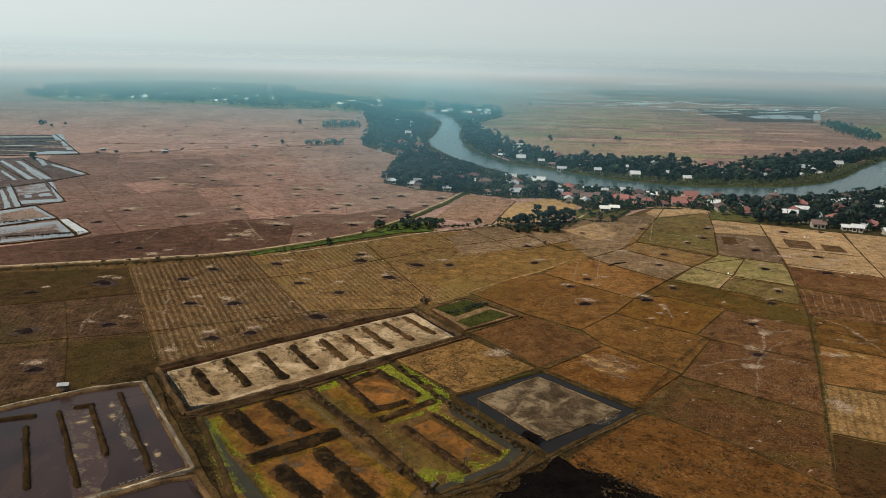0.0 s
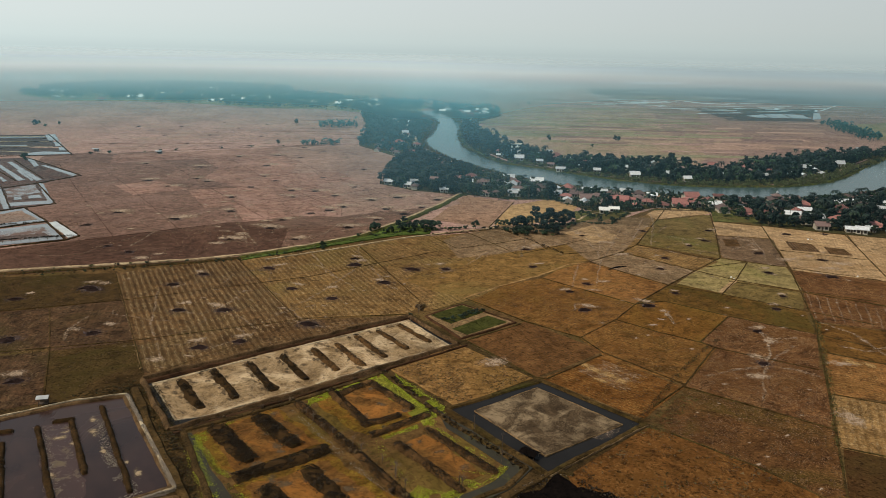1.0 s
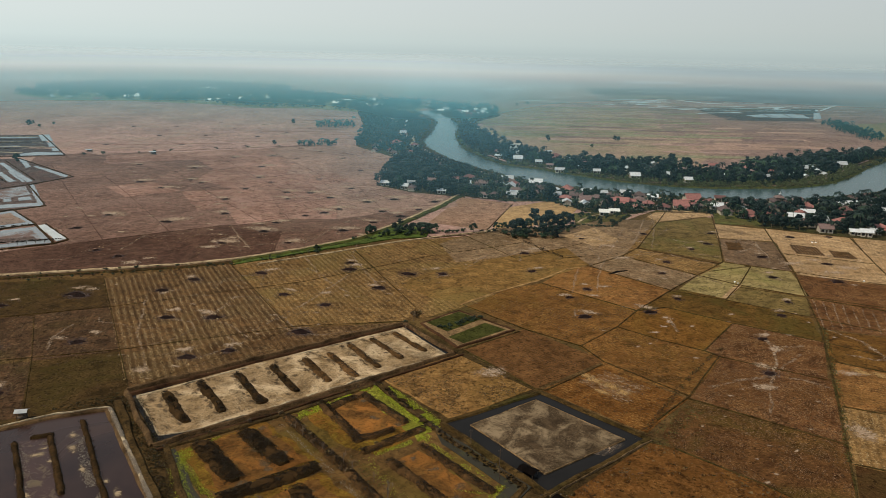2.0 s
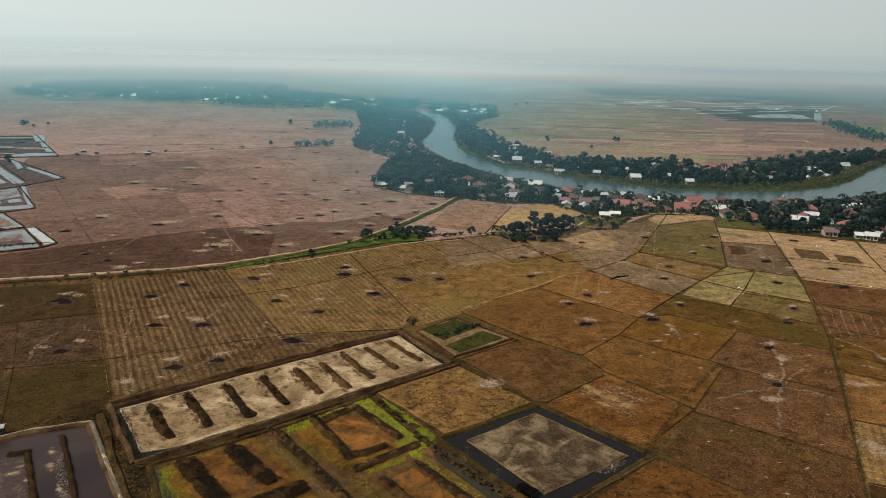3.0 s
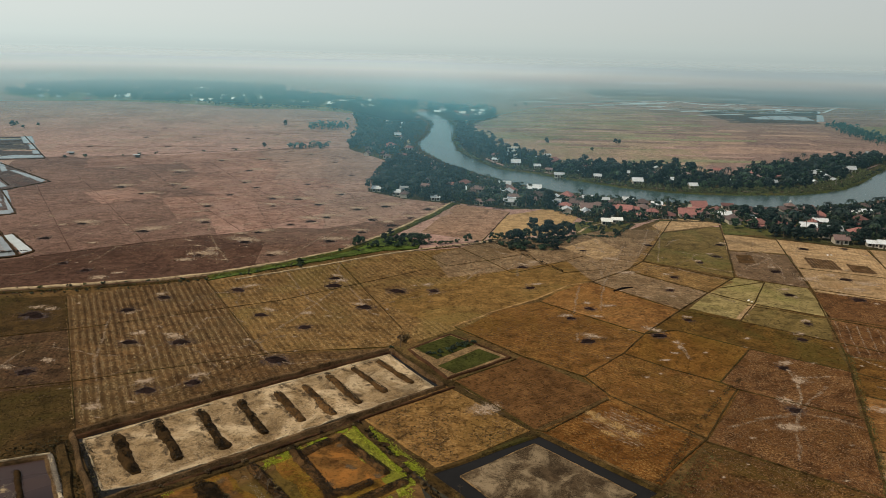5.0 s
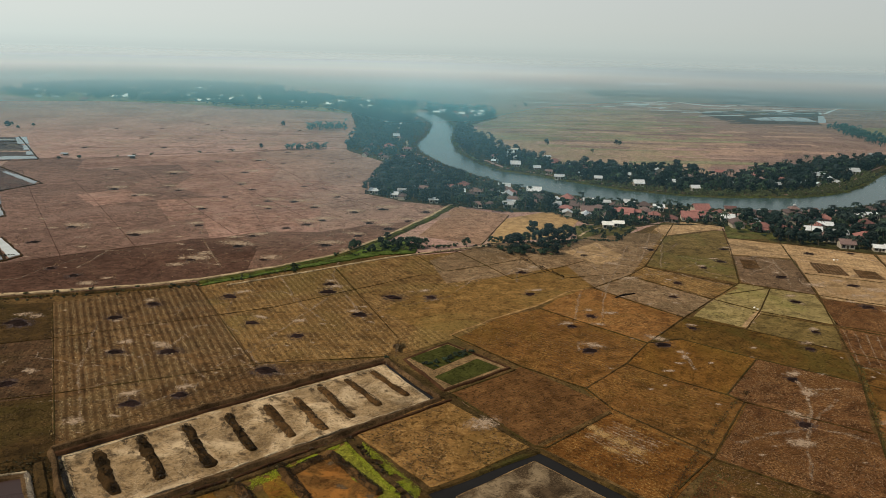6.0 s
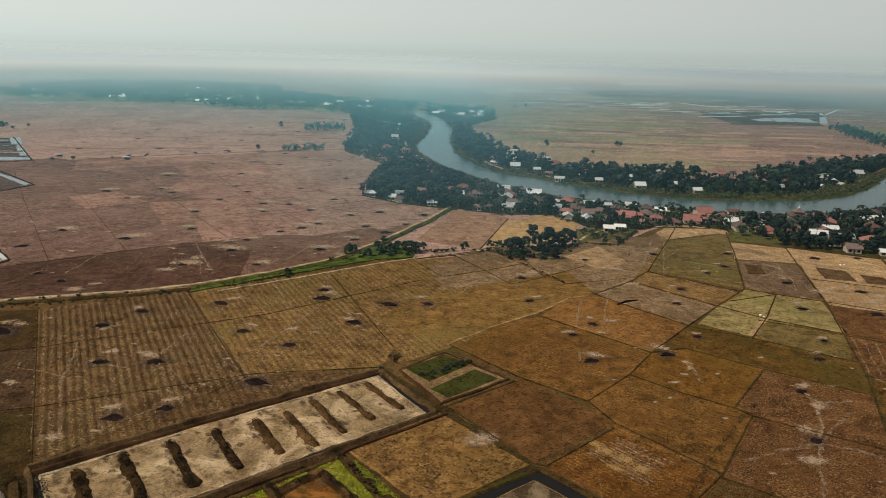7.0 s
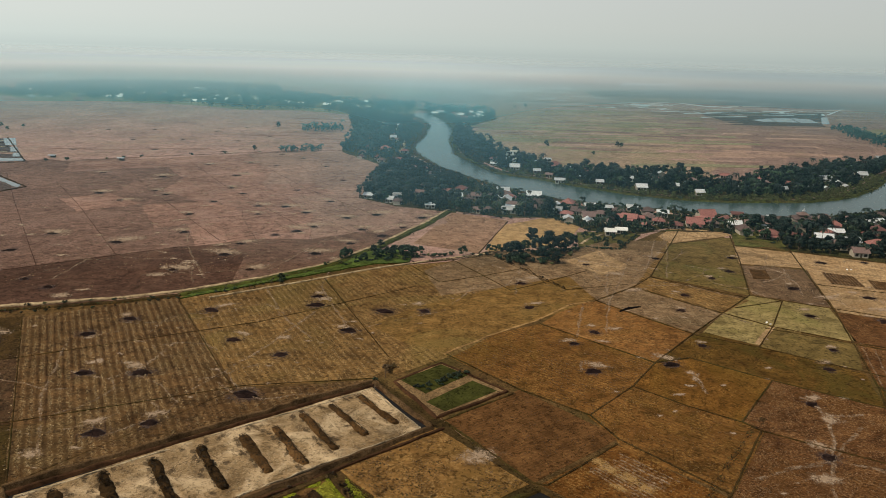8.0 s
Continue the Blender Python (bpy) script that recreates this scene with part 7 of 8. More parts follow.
burnt([(-170.8, 517.6), (-160.2, 506.9), (-201.1, 506.3), (-180.0, 486.1), (-232.1, 581.2), (-185.3, 569.9), (-171.6, 631.3), (-136.9, 583.2), (-140.7, 643.7), (-118.6, 632.7), (-126.5, 533.8), (-114.5, 515.3), (-83.3, 531.9), (-125.0, 488.7), (-96.1, 479.4), (-80.2, 479.2), (-128.1, 453.5), (-90.9, 457.9), (-40.7, 454.2), (-55.5, 431.1), (-62.2, 420.5)], 3.1, 1.5)
burnt([(-117.1, 413.0), (-141.3, 390.8), (-177.8, 403.5), (-180.9, 373.1), (-152.4, 332.8), (-138.5, 323.6), (-100.4, 349.6), (-86.1, 374.3), (-69.1, 352.4), (-46.2, 379.4), (-8.9, 434.5), (-18.4, 415.5), (-25.0, 463.6), (-32.6, 398.9), (-71.4, 411.5), (-84.2, 393.7), (-56.0, 497.3), (-65.6, 464.7), (-29.8, 427.2), (0.8, 458.9)], 3.2, 1.5)
burnt([(-102.5, 278.3), (-94.7, 292.3), (-130.3, 270.4), (-152.5, 257.8), (-90.1, 249.7), (-74.3, 250.7), (-133.6, 219.9), (-109.8, 226.9), (-72.2, 217.0), (-61.3, 222.5), (-41.9, 238.5), (-55.4, 276.3), (-38.1, 265.4), (-70.3, 302.7), (-19.9, 286.5), (-34.7, 310.8), (-114.9, 191.2), (4.9, 306.6), (-9.3, 305.6), (-35.3, 320.2), (-132.7, 272.4)], 3.6, 0.6)
burnt([(62.8, 289.9), (53.9, 279.4), (55.7, 258.5), (100.1, 313.8), (107.3, 331.8), (96.0, 280.1), (81.1, 264.6), (128.8, 263.4), (146.8, 311.0), (138.3, 278.9), (172.5, 306.8), (181.9, 333.7), (111.8, 240.1), (102.2, 212.7), (138.5, 366.6), (43.5, 342.0), (76.0, 372.0), (111.2, 384.9), (43.5, 313.0), (156.4, 344.0), (188.7, 384.6), (210.1, 386.4), (126.8, 355.8), (148.5, 389.2)], 2.7, 0.75)
burnt([(-105.6, 677.0), (-127.9, 698.4), (-189.2, 785.0), (-289.1, 775.4), (-347.8, 854.8), (-268.6, 924.8), (-242.8, 708.6), (-309.0, 696.2), (-79.3, 635.5), (-58.2, 573.8), (-181.6, 706.4), (-243.9, 784.8), (-167.8, 830.4), (-150.3, 879.8), (-301.9, 865.5), (-233.7, 860.8), (-211.3, 908.4)], 2.8)

# ---------------------------------------------------------------- far plots, hedges, tracks
def far_plots(poly, count, mats, length, depth, label):
    for x, y in scatter(poly, count, 25):
        w, d, a = length * rng.uniform(0.5, 1.4), depth * rng.uniform(0.5, 1.5), radians(rng.uniform(-8, 8))
        c, s = math.cos(a), math.sin(a)
        pts = [(x + c * u * w - s * v * d, y + s * u * w + c * v * d) for u, v in ((-0.5, -0.5), (0.5, -0.5), (0.58, 0.5), (-0.42, 0.5))]
        slab("far_field", pts, rng.uniform(0.05, 0.3), M[mats[int(rng.integers(0, len(mats)))]], label, "field", step=25, rough=4.0)


far_plots([(128.6, 1413.5), (987.4, 1650.4), (722.7, 1200.4), (429.8, 863.3), (285.2, 744.8), (244.9, 765.5), (136.2, 795.5), (88.4, 956.6)], 120, ["plain", "bare", "tawny", "streak", "streak_dark", "sage", "tawny", "streak"], 90, 11, "dry plot on the plain across the river")
far_plots([(336.8, 1291.4), (413.6, 1314.2), (285.3, 714.6), (208.2, 663.2)], 34, ["tawny", "sage", "tan_green", "plain"], 85, 12, "dry strip between two parts of the plain")
far_plots([(86.7, 1136.9), (340.2, 1103.3), (270.4, 770.1), (131.0, 764.1), (79.2, 852.2)], 34, ["sage", "sage", "pale_green"], 90, 12, "dull green strip of grassland across the river")
far_plots([(328.8, 1012.8), (510.5, 1030.6), (382.2, 790.2), (281.7, 735.3)], 16, ["bare", "bare", "streak_dark"], 60, 16, "bare pinkish plot across the river")
far_plots([(81.7, 2865.9), (2074.4, 3461.5), (1028.1, 1701.6), (136.4, 1502.4), (52.3, 1799.2)], 40, ["plain", "streak", "tawny", "streak", "pale_green"], 300, 50, "distant plot on the hazy plain")
far_plots([(-325.6, 662.8), (-123.1, 1131.8), (-83.2, 763.5), (-258.8, 692.1)], 40, ["plain", "bare", "bare", "red"], 70, 7, "dry plot on the wide plain")
CORNERS = [Vector(p) for p in [(-304.1, 612.5), (-69.6, 738.9), (13.6, 444.7), (-184.3, 345.8)]]


def plain_cell(i, j, rows, cols):
    def at(u, v):
        k = Vector((noise.noise(Vector((u * 5, v * 5, 1))), noise.noise(Vector((u * 5, v * 5, 8))))) * 16
        return CORNERS[0].lerp(CORNERS[1], u).lerp(CORNERS[3].lerp(CORNERS[2], u), v) + k
    g0, g1 = (i + 0.006) / cols, (i + 0.994) / cols
    h0, h1 = (j + 0.006) / rows, (j + 0.994) / rows
    pts = [tuple(at(u + 0.05 * v, v)) for u, v in ((g0, h0), (g1, h0), (g1, h1), (g0, h1))]
    odd = rng.random()
    tone = "dusky_red" if i + 2.4 * odd < 3.0 else "red" if i + 2.4 * odd < 5.8 else "rosy"
    slab("plain_plot", pts, 0.17 + 0.004 * ((i + j) % 5), M[tone], "dry plot of the reddish plain", "field", step=8, rough=1.2)


for j in range(6):
    for i in range(8):
        plain_cell(i, j, 6, 8)
far_plots([(-325.8, 1761.5), (24.6, 1786.9), (19.5, 1376.2), (-155.5, 1431.3)], 12, ["plain", "bare", "pale_green"], 200, 40, "distant plot on the hazy plain")
def plain_bund(line):
    ribbon("field_bund", line, 0.7, 0.25, M["dark_red"], "low earth bund across the reddish plain", group="field bunds", step=6)


plain_bund([(-311.2, 622.6), (-270.1, 640.8), (-201.7, 680.9), (-123.7, 721.7), (-80.1, 734.5)])
plain_bund([(-219.0, 446.7), (-138.0, 487.0), (-38.0, 543.3)])
plain_bund([(-194.7, 388.3), (-151.1, 424.1), (-80.1, 463.0), (-31.0, 500.5)])
plain_bund([(-156.4, 349.2), (-235.9, 474.7), (-294.0, 568.6)])
plain_bund([(-132.6, 369.9), (-196.2, 469.2), (-248.5, 546.2)])
plain_bund([(-94.4, 397.0), (-168.6, 510.6), (-229.4, 611.2)])
plain_bund([(-60.7, 428.9), (-130.3, 535.9), (-191.8, 646.5)])
plain_bund([(-28.9, 467.1), (-80.7, 542.7), (-144.7, 662.3)])
plain_bund([(-167.8, 343.5), (-94.4, 397.0), (-28.9, 467.1)])
for x, y in spread([(-311.2, 622.6), (-270.1, 640.8), (-201.7, 680.9), (-123.7, 721.7)], 13):
    if rng.random() < 0.45:
        plant(SHRUBS[int(rng.integers(0, 2))], x, y, rng.uniform(0.5, 1.3))
for x, y, s in [(-177.1, 916.5, 0.7), (-157.1, 720.1, 0.5), (197.2, 818.1, 0.6), (199.9, 813.1, 0.5), (142.9, 1341.3, 0.8), (165.8, 1378.7, 0.7), (158.0, 749.9, 0.5), (122.1, 814.4, 0.5), (122.4, 803.5, 0.4), (77.7, 1134.5, 0.6), (-460.1, 848.8, 0.8), (-457.1, 835.9, 0.7), (-440.6, 826.5, 0.6), (-326.4, 579.2, 0.9), (-439.0, 853.9, 0.6)]:
    plant(TREES[int(rng.integers(0, 4))], x, y, s)


def track(pts, width=1.1):
    ribbon("foot_track", pts, width, 0.25, M["track"], "pale trodden track across stubble", "track", base=0.02, step=1.6, wob=0.9, group="field tracks", crest=0.7)


def track_material():
    m, n, l, p = base_material("trodden_straw")
    v = position(n, l)
    l.new(mix(n, l, noise_tex(n, l, v, 1.5, 4, 0.7), lin(122, 98, 74), lin(186, 159, 130)), p.inputs["Base Color"])
    l.new(ramp(n, l, noise_tex(n, l, v, 0.8, 7, 0.85), [(0.44, (0, 0, 0)), (0.62, (0.68,) * 3)]), p.inputs["Alpha"])
    p.inputs["Roughness"].default_value = 0.95
    return m


M["track"] = track_material()


def wander(poly, count, step, width):
    """Winding trodden lines across a field."""
    for x, y in scatter(poly, count, step):
        a, pts = rng.uniform(0, math.tau), [(x, y)]
        for _ in range(int(rng.integers(3, 7))):
            a += rng.normal() * 0.5
            pts.append((pts[-1][0] + math.cos(a) * step * rng.uniform(0.6, 1.3), pts[-1][1] + math.sin(a) * step * rng.uniform(0.6, 1.3)))
        track(pts, width)


wander([(-186.3, 364.7), (-248.5, 546.2), (-124.6, 665.7), (-56.6, 604.9), (-50.6, 498.0), (-13.9, 461.1), (-63.4, 363.7), (-125.0, 324.7)], 46, 11, 0.6)
wander([(17.9, 347.4), (68.5, 382.3), (129.8, 424.5), (147.4, 396.5), (122.6, 325.0), (59.1, 324.8)], 16, 7, 0.7)
wander([(157.3, 397.5), (219.8, 376.9), (200.2, 321.5), (161.1, 328.0)], 12, 7, 0.7)
wander([(-120.5, 280.8), (-41.9, 331.6), (-12.2, 273.5), (-43.9, 248.3), (-82.3, 207.3)], 14, 7, 0.7)
track([(102.6, 211.6), (90.9, 207.5), (80.4, 202.8)])
track([(102.6, 211.6), (110.7, 208.5), (115.3, 203.7)])
track([(102.6, 211.6), (96.3, 199.5), (91.1, 187.9)])
track([(102.6, 211.6), (112.0, 221.2), (118.6, 227.5)])
track([(112.4, 238.6), (110.2, 227.0), (103.0, 212.5)])
track([(89.1, 207.4), (98.8, 209.6)])
track([(85.1, 258.5), (85.5, 252.6), (85.2, 245.1)], 1.4)
track([(111.8, 240.1), (113.4, 233.4), (105.3, 217.0)])
track([(113.4, 233.4), (122.7, 234.7)])
track([(64.3, 317.5), (59.4, 299.6), (55.9, 285.0)], 1.2)
track([(53.6, 265.7), (51.8, 257.8)])
track([(74.8, 321.2), (69.9, 302.8), (66.3, 287.9)])
track([(101.7, 392.2), (89.5, 359.4), (79.0, 331.4), (71.3, 313.5)])
track([(70.8, 396.2), (77.3, 364.2), (95.4, 354.1)])
track([(77.3, 364.2), (77.4, 336.3), (74.8, 321.2)])
track([(71.0, 395.0), (80.7, 373.3), (98.2, 363.9)])
track([(76.7, 425.2), (84.3, 398.7), (89.2, 372.9), (97.3, 365.9)])
track([(82.9, 425.8), (87.2, 396.4), (84.2, 361.7), (76.1, 333.9)])
track([(80.7, 373.3), (96.3, 385.0), (104.8, 367.6)])
track([(99.9, 362.9), (111.4, 392.3), (120.3, 419.3)])
track([(150.8, 366.9), (161.3, 378.8), (165.8, 372.4), (156.8, 347.2)])
track([(147.3, 351.3), (157.3, 359.1), (159.3, 349.3)])
track([(33.5, 368.4), (45.8, 353.6), (54.7, 359.4)])
track([(41.7, 380.4), (45.0, 358.6), (36.2, 336.5)])
track([(156.0, 377.4), (163.4, 365.8), (160.5, 348.5), (155.0, 332.4)])
track([(144.4, 347.2), (163.4, 365.8)])
track([(186.4, 373.9), (193.2, 360.2)])
track([(95.5, 343.1), (112.6, 344.5), (128.5, 330.3)])
track([(51.5, 394.3), (43.4, 349.6), (39.7, 328.2)])
track([(130.0, 437.5), (119.5, 393.9), (107.2, 355.1)])
track([(25.6, 337.3), (11.2, 307.1), (-17.7, 288.2)])
track([(-33.5, 303.7), (-46.6, 264.2), (-58.1, 238.6)])
track([(-82.1, 245.9), (-74.7, 255.7), (-72.7, 272.9)])
track([(-57.7, 330.3), (-42.1, 294.5), (-30.9, 279.5)])
track([(-35.0, 372.6), (-36.5, 332.1), (-17.2, 280.5)])
track([(-108.0, 490.8), (-80.1, 463.0), (-56.8, 452.4)])
track([(-122.6, 430.6), (-100.8, 372.9), (-83.7, 338.7)])
track([(-141.2, 369.0), (-141.8, 333.7)])
track([(-57.2, 456.1), (-40.4, 431.1), (-25.2, 408.6)])
track([(-97.8, 568.1), (-69.9, 495.6), (-51.1, 466.4)])
track([(-162.0, 558.7), (-116.9, 478.9), (-87.3, 462.2)])
track([(-151.3, 445.2), (-119.2, 406.5), (-101.6, 400.8)])
track([(-44.6, 406.6), (-53.6, 377.4), (-61.4, 351.9)])
track([(-118.6, 243.6), (-119.0, 229.5), (-116.0, 219.4)])
track([(-106.7, 274.2), (-94.8, 236.4), (-80.6, 207.4)])
track([(-100.6, 276.1), (-83.4, 287.4)])
track([(133.3, 228.3), (140.4, 223.7), (152.8, 229.3)])
track([(138.6, 250.4), (145.1, 239.4), (145.4, 216.9)])
M["gold_litter"] = litter_material("golden_straw_litter", lin(132, 98, 52), lin(184, 146, 88), 0.7)
GOLD = litter_pattern("straw_litter", "gold_litter", "golden cut straw spread over orange stubble", "straw", "straw scatters")
for k, (x, y, sx, sy) in enumerate([(48.5, 205.8, 5, 3.4), (52.0, 202.1, 5.5, 3.4), (55.0, 198.6, 4.5, 3), (46.4, 208.8, 3.5, 2.6), (49.2, 198.4, 4, 2.4), (130.7, 215.0, 6, 3.2), (134.7, 213.1, 5, 3.2)]):
    copy_thing(GOLD, pose(x, y, 0.27 + 0.003 * k, 0, 0, rng.uniform(-50, -30)) @ Matrix.Diagonal((sx, sy, 1, 1)))
for x, y, sx, sy in [(85.3, 258.5, 3.6, 2.6), (84.8, 254.5, 2, 2.6), (70.1, 293.6, 5, 3), (63.9, 281.8, 4, 2), (112.4, 231.3, 5, 4), (165.7, 333.4, 10, 5)]:
    copy_thing(LITTER, pose(x, y, 0.3, 0, 0, rng.uniform(-20, 20)) @ Matrix.Diagonal((sx, sy, 1, 1)))
for x, y, sx, sy in [(188.0, 328.2, 9, 6), (178.3, 319.9, 10, 4), (-22.5, 289.5, 5, 3), (-117.1, 229.6, 4, 2.5), (-129.0, 314.5, 6, 5), (-103.9, 342.4, 8, 5), (-36.4, 372.5, 4, 4), (-39.9, 278.9, 4, 3), (-97.6, 360.5, 6, 4), (86.5, 359.1, 7, 4), (88.5, 337.2, 9, 4), (-90.1, 257.9, 3, 3), (49.1, 350.1, 6, 4), (96.3, 203.6, 6, 4), (-82.3, 207.3, 4, 3), (110.5, 178.5, 5, 8), (127.6, 213.7, 9, 3), (19.1, 210.3, 8, 5), (41.1, 169.9, 8, 6)]:
    copy_thing(LITTER, pose(x, y, 0.27, 0, 0, rng.uniform(-20, 20)) @ Matrix.Diagonal((sx, sy, 1, 1)))
litter_stuff(scatter([(-180.5, 341.3), (-269.0, 572.4), (-120.0, 699.8), (-44.9, 641.1), (-42.8, 499.0), (4.5, 473.0), (-24.8, 401.1), (-60.4, 346.2), (-119.9, 310.5)], 150, 6), 1.0, 3.4, 0.26)
litter_stuff(scatter([(-128.8, 289.8), (-86.4, 313.2), (-37.7, 342.7), (34.5, 379.1), (56.5, 324.6), (14.5, 268.2), (-8.1, 251.7), (-81.5, 196.8)], 36, 4), 0.6, 1.5, 0.22)
litter_stuff(scatter([(58.0, 318.0), (132.2, 432.8), (183.7, 407.1), (241.7, 378.8), (152.8, 229.3), (130.0, 233.2), (92.9, 225.1), (52.5, 215.7)], 60, 5), 0.7, 1.6, 0.22)
litter_stuff(scatter([(92.1, 223.5), (117.7, 208.4), (88.5, 140.0), (76.0, 154.6), (60.4, 169.5)], 14, 4), 0.4, 0.9, 0.22)
litter_stuff(scatter([(-311.6, 633.7), (-117.5, 1080.2), (-83.2, 763.5), (-252.9, 675.9)], 90, 9), 2.0, 5.0, 0.34)
for poly, count, z, size in (([(-73.6, 190.2), (-62.2, 172.4), (5.1, 225.2), (-7.7, 241.6)], 16, 0.32, 2.6), ([(29.3, 188.7), (44.0, 173.1), (27.6, 161.5), (16.8, 178.4)], 7, 0.42, 2.6), ([(-53.9, 165.4), (-39.3, 175.9), (-25.0, 160.8), (-42.0, 148.2)], 9, 0.32, 3.0), ([(-38.2, 143.2), (-22.6, 154.0), (-8.1, 137.2), (-24.1, 130.6)], 9, 0.32, 3.0), ([(-26.3, 187.6), (-17.0, 194.0), (-5.3, 178.8), (-15.5, 170.3)], 5, 0.32, 2.4), ([(-5.5, 162.2), (0.1, 166.1), (11.8, 149.7), (4.8, 144.7)], 5, 0.32, 2.4)):
    for k, (x, y) in enumerate(scatter(poly, count, 2.5)):
        copy_thing(DAMP, pose(x, y, z + 0.003 * k, 0, 0, rng.uniform(0, 360)) @ Matrix.Diagonal((size * rng.uniform(0.6, 1.4), size * rng.uniform(0.4, 0.9), 1, 1)))
for k, (x0, y0, x1, y1) in enumerate(((-71.5, 191.6, -60.2, 175.7), (-64.3, 198.7, -52.9, 181.6), (-55.5, 204.3, -44.1, 186.3), (-46.8, 210.2, -36.5, 193.5), (-38.4, 215.7, -28.6, 200.1), (-31.8, 219.9, -21.3, 203.7), (-26.2, 227.0, -15.3, 210.1), (-76.0, 190.0, -10.0, 240.5))):
    n_ = 22 if k == 7 else 8
    for j in range(n_):
        u = (j + 0.5) / n_ + rng.uniform(-0.04, 0.04)
        x, y = x0 + (x1 - x0) * u + rng.normal() * 0.7, y0 + (y1 - y0) * u + rng.normal() * 0.7
        copy_thing(DAMP, pose(x, y, 0.33 + 0.002 * j + 0.0002 * k, 0, 0, rng.uniform(100, 150)) @ Matrix.Diagonal((rng.uniform(1.6, 3.2), rng.uniform(0.8, 1.7), 1, 1)))
far_plots([(117.5, 1973.9), (346.3, 1901.5), (715.1, 1800.0), (887.5, 1654.1), (745.6, 1385.1), (398.9, 1235.3), (286.5, 1387.8), (98.7, 1649.0)], 40, ["sky_white_water"], 50, 7, "thin strip of distant pond water with painted glint")
far_plots([(-21.2, 2166.0), (183.4, 2279.6), (411.9, 2212.4), (345.3, 1850.4), (119.0, 1802.2)], 18, ["sky_white_water"], 45, 9, "thin strip of distant pond water with painted glint")
far_plots([(517.5, 2097.1), (890.5, 2114.4), (640.9, 1348.7), (466.0, 1633.9)], 20, ["sky_white_water"], 40, 8, "thin strip of distant pond water with painted glint")


# ---------------------------------------------------------------- salt ponds
SALT = []
SILVER, DARK = "shallow salt pond water coloured pale like reflected sky", "dark drained mud of a salt pond"


def salt_pond(pts, mat, z):
    SALT.append(pts)
    slab("salt_pond", pts, z + 0.004 * len(SALT), M[mat], DARK if mat in ("slate", "salt_mud", "salt_brown") else SILVER, "salt pond", rough=0.7, step=3, group="salt ponds")


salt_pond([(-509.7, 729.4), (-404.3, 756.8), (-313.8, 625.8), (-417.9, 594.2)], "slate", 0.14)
salt_pond([(-404.8, 756.7), (-397.3, 763.8), (-367.7, 712.9), (-377.2, 711.1)], "sky_silver_water", 0.24)
salt_pond([(-366.2, 699.1), (-363.3, 704.3), (-345.5, 676.1), (-349.3, 671.1)], "sky_silver_water", 0.24)
salt_pond([(-343.5, 663.7), (-340.2, 668.5), (-326.8, 646.5), (-332.8, 645.4)], "sky_silver_water", 0.24)
salt_pond([(-350.4, 623.3), (-342.4, 636.0), (-319.7, 636.1), (-313.8, 625.8), (-345.0, 613.3)], "sky_silver_water", 0.24)
salt_pond([(-500.6, 715.9), (-397.8, 742.1), (-394.1, 735.0), (-494.7, 707.2)], "sky_silver_water", 0.22)
salt_pond([(-456.8, 651.4), (-378.2, 674.4), (-375.0, 668.5), (-451.9, 644.1)], "sky_silver_water", 0.22)
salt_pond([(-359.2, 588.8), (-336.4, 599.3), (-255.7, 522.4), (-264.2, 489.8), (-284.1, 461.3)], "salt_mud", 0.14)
salt_pond([(-348.7, 571.1), (-349.7, 577.3), (-282.7, 498.9), (-283.9, 494.1)], "sky_silver_water", 0.24)
salt_pond([(-337.3, 572.9), (-335.6, 576.3), (-271.7, 500.4), (-273.0, 495.5)], "sky_silver_water", 0.24)
salt_pond([(-333.0, 593.0), (-330.4, 596.8), (-305.2, 559.5), (-305.5, 553.6)], "sky_silver_water", 0.24)
salt_pond([(-303.5, 559.8), (-302.5, 562.9), (-259.6, 524.5), (-258.4, 516.9)], "sky_silver_water", 0.24)
salt_pond([(-322.2, 526.1), (-322.1, 528.8), (-291.2, 493.1), (-290.9, 488.5)], "sky_silver_water", 0.24)
salt_pond([(-308.8, 536.1), (-308.7, 538.9), (-275.7, 497.5), (-276.3, 495.1)], "sky_silver_water", 0.24)
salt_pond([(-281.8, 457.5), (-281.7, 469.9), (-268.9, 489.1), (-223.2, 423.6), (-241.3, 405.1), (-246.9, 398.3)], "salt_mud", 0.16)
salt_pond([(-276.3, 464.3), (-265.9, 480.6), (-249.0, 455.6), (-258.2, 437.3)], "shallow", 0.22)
salt_pond([(-282.9, 465.6), (-282.1, 469.9), (-240.6, 408.4), (-242.2, 405.0)], "sky_silver_water", 0.27)
salt_pond([(-266.0, 485.0), (-264.2, 487.5), (-225.5, 426.8), (-226.7, 423.2)], "sky_silver_water", 0.27)
salt_pond([(-250.3, 422.3), (-230.3, 431.5), (-224.8, 423.4), (-244.1, 412.9)], "sky_silver_water", 0.27)
salt_pond([(-256.5, 439.4), (-253.2, 441.6), (-247.9, 433.1), (-251.1, 430.9)], "sky_silver_water", 0.27)
salt_pond([(-249.9, 443.9), (-245.2, 448.2), (-239.6, 439.5), (-244.6, 435.2)], "sky_silver_water", 0.27)
salt_pond([(-279.6, 453.8), (-279.0, 455.9), (-245.2, 406.3), (-245.1, 400.1)], "sky_silver_water", 0.27)
salt_pond([(-244.4, 394.0), (-233.2, 409.2), (-205.9, 380.6), (-225.2, 361.4)], "sky_silver_water", 0.16)
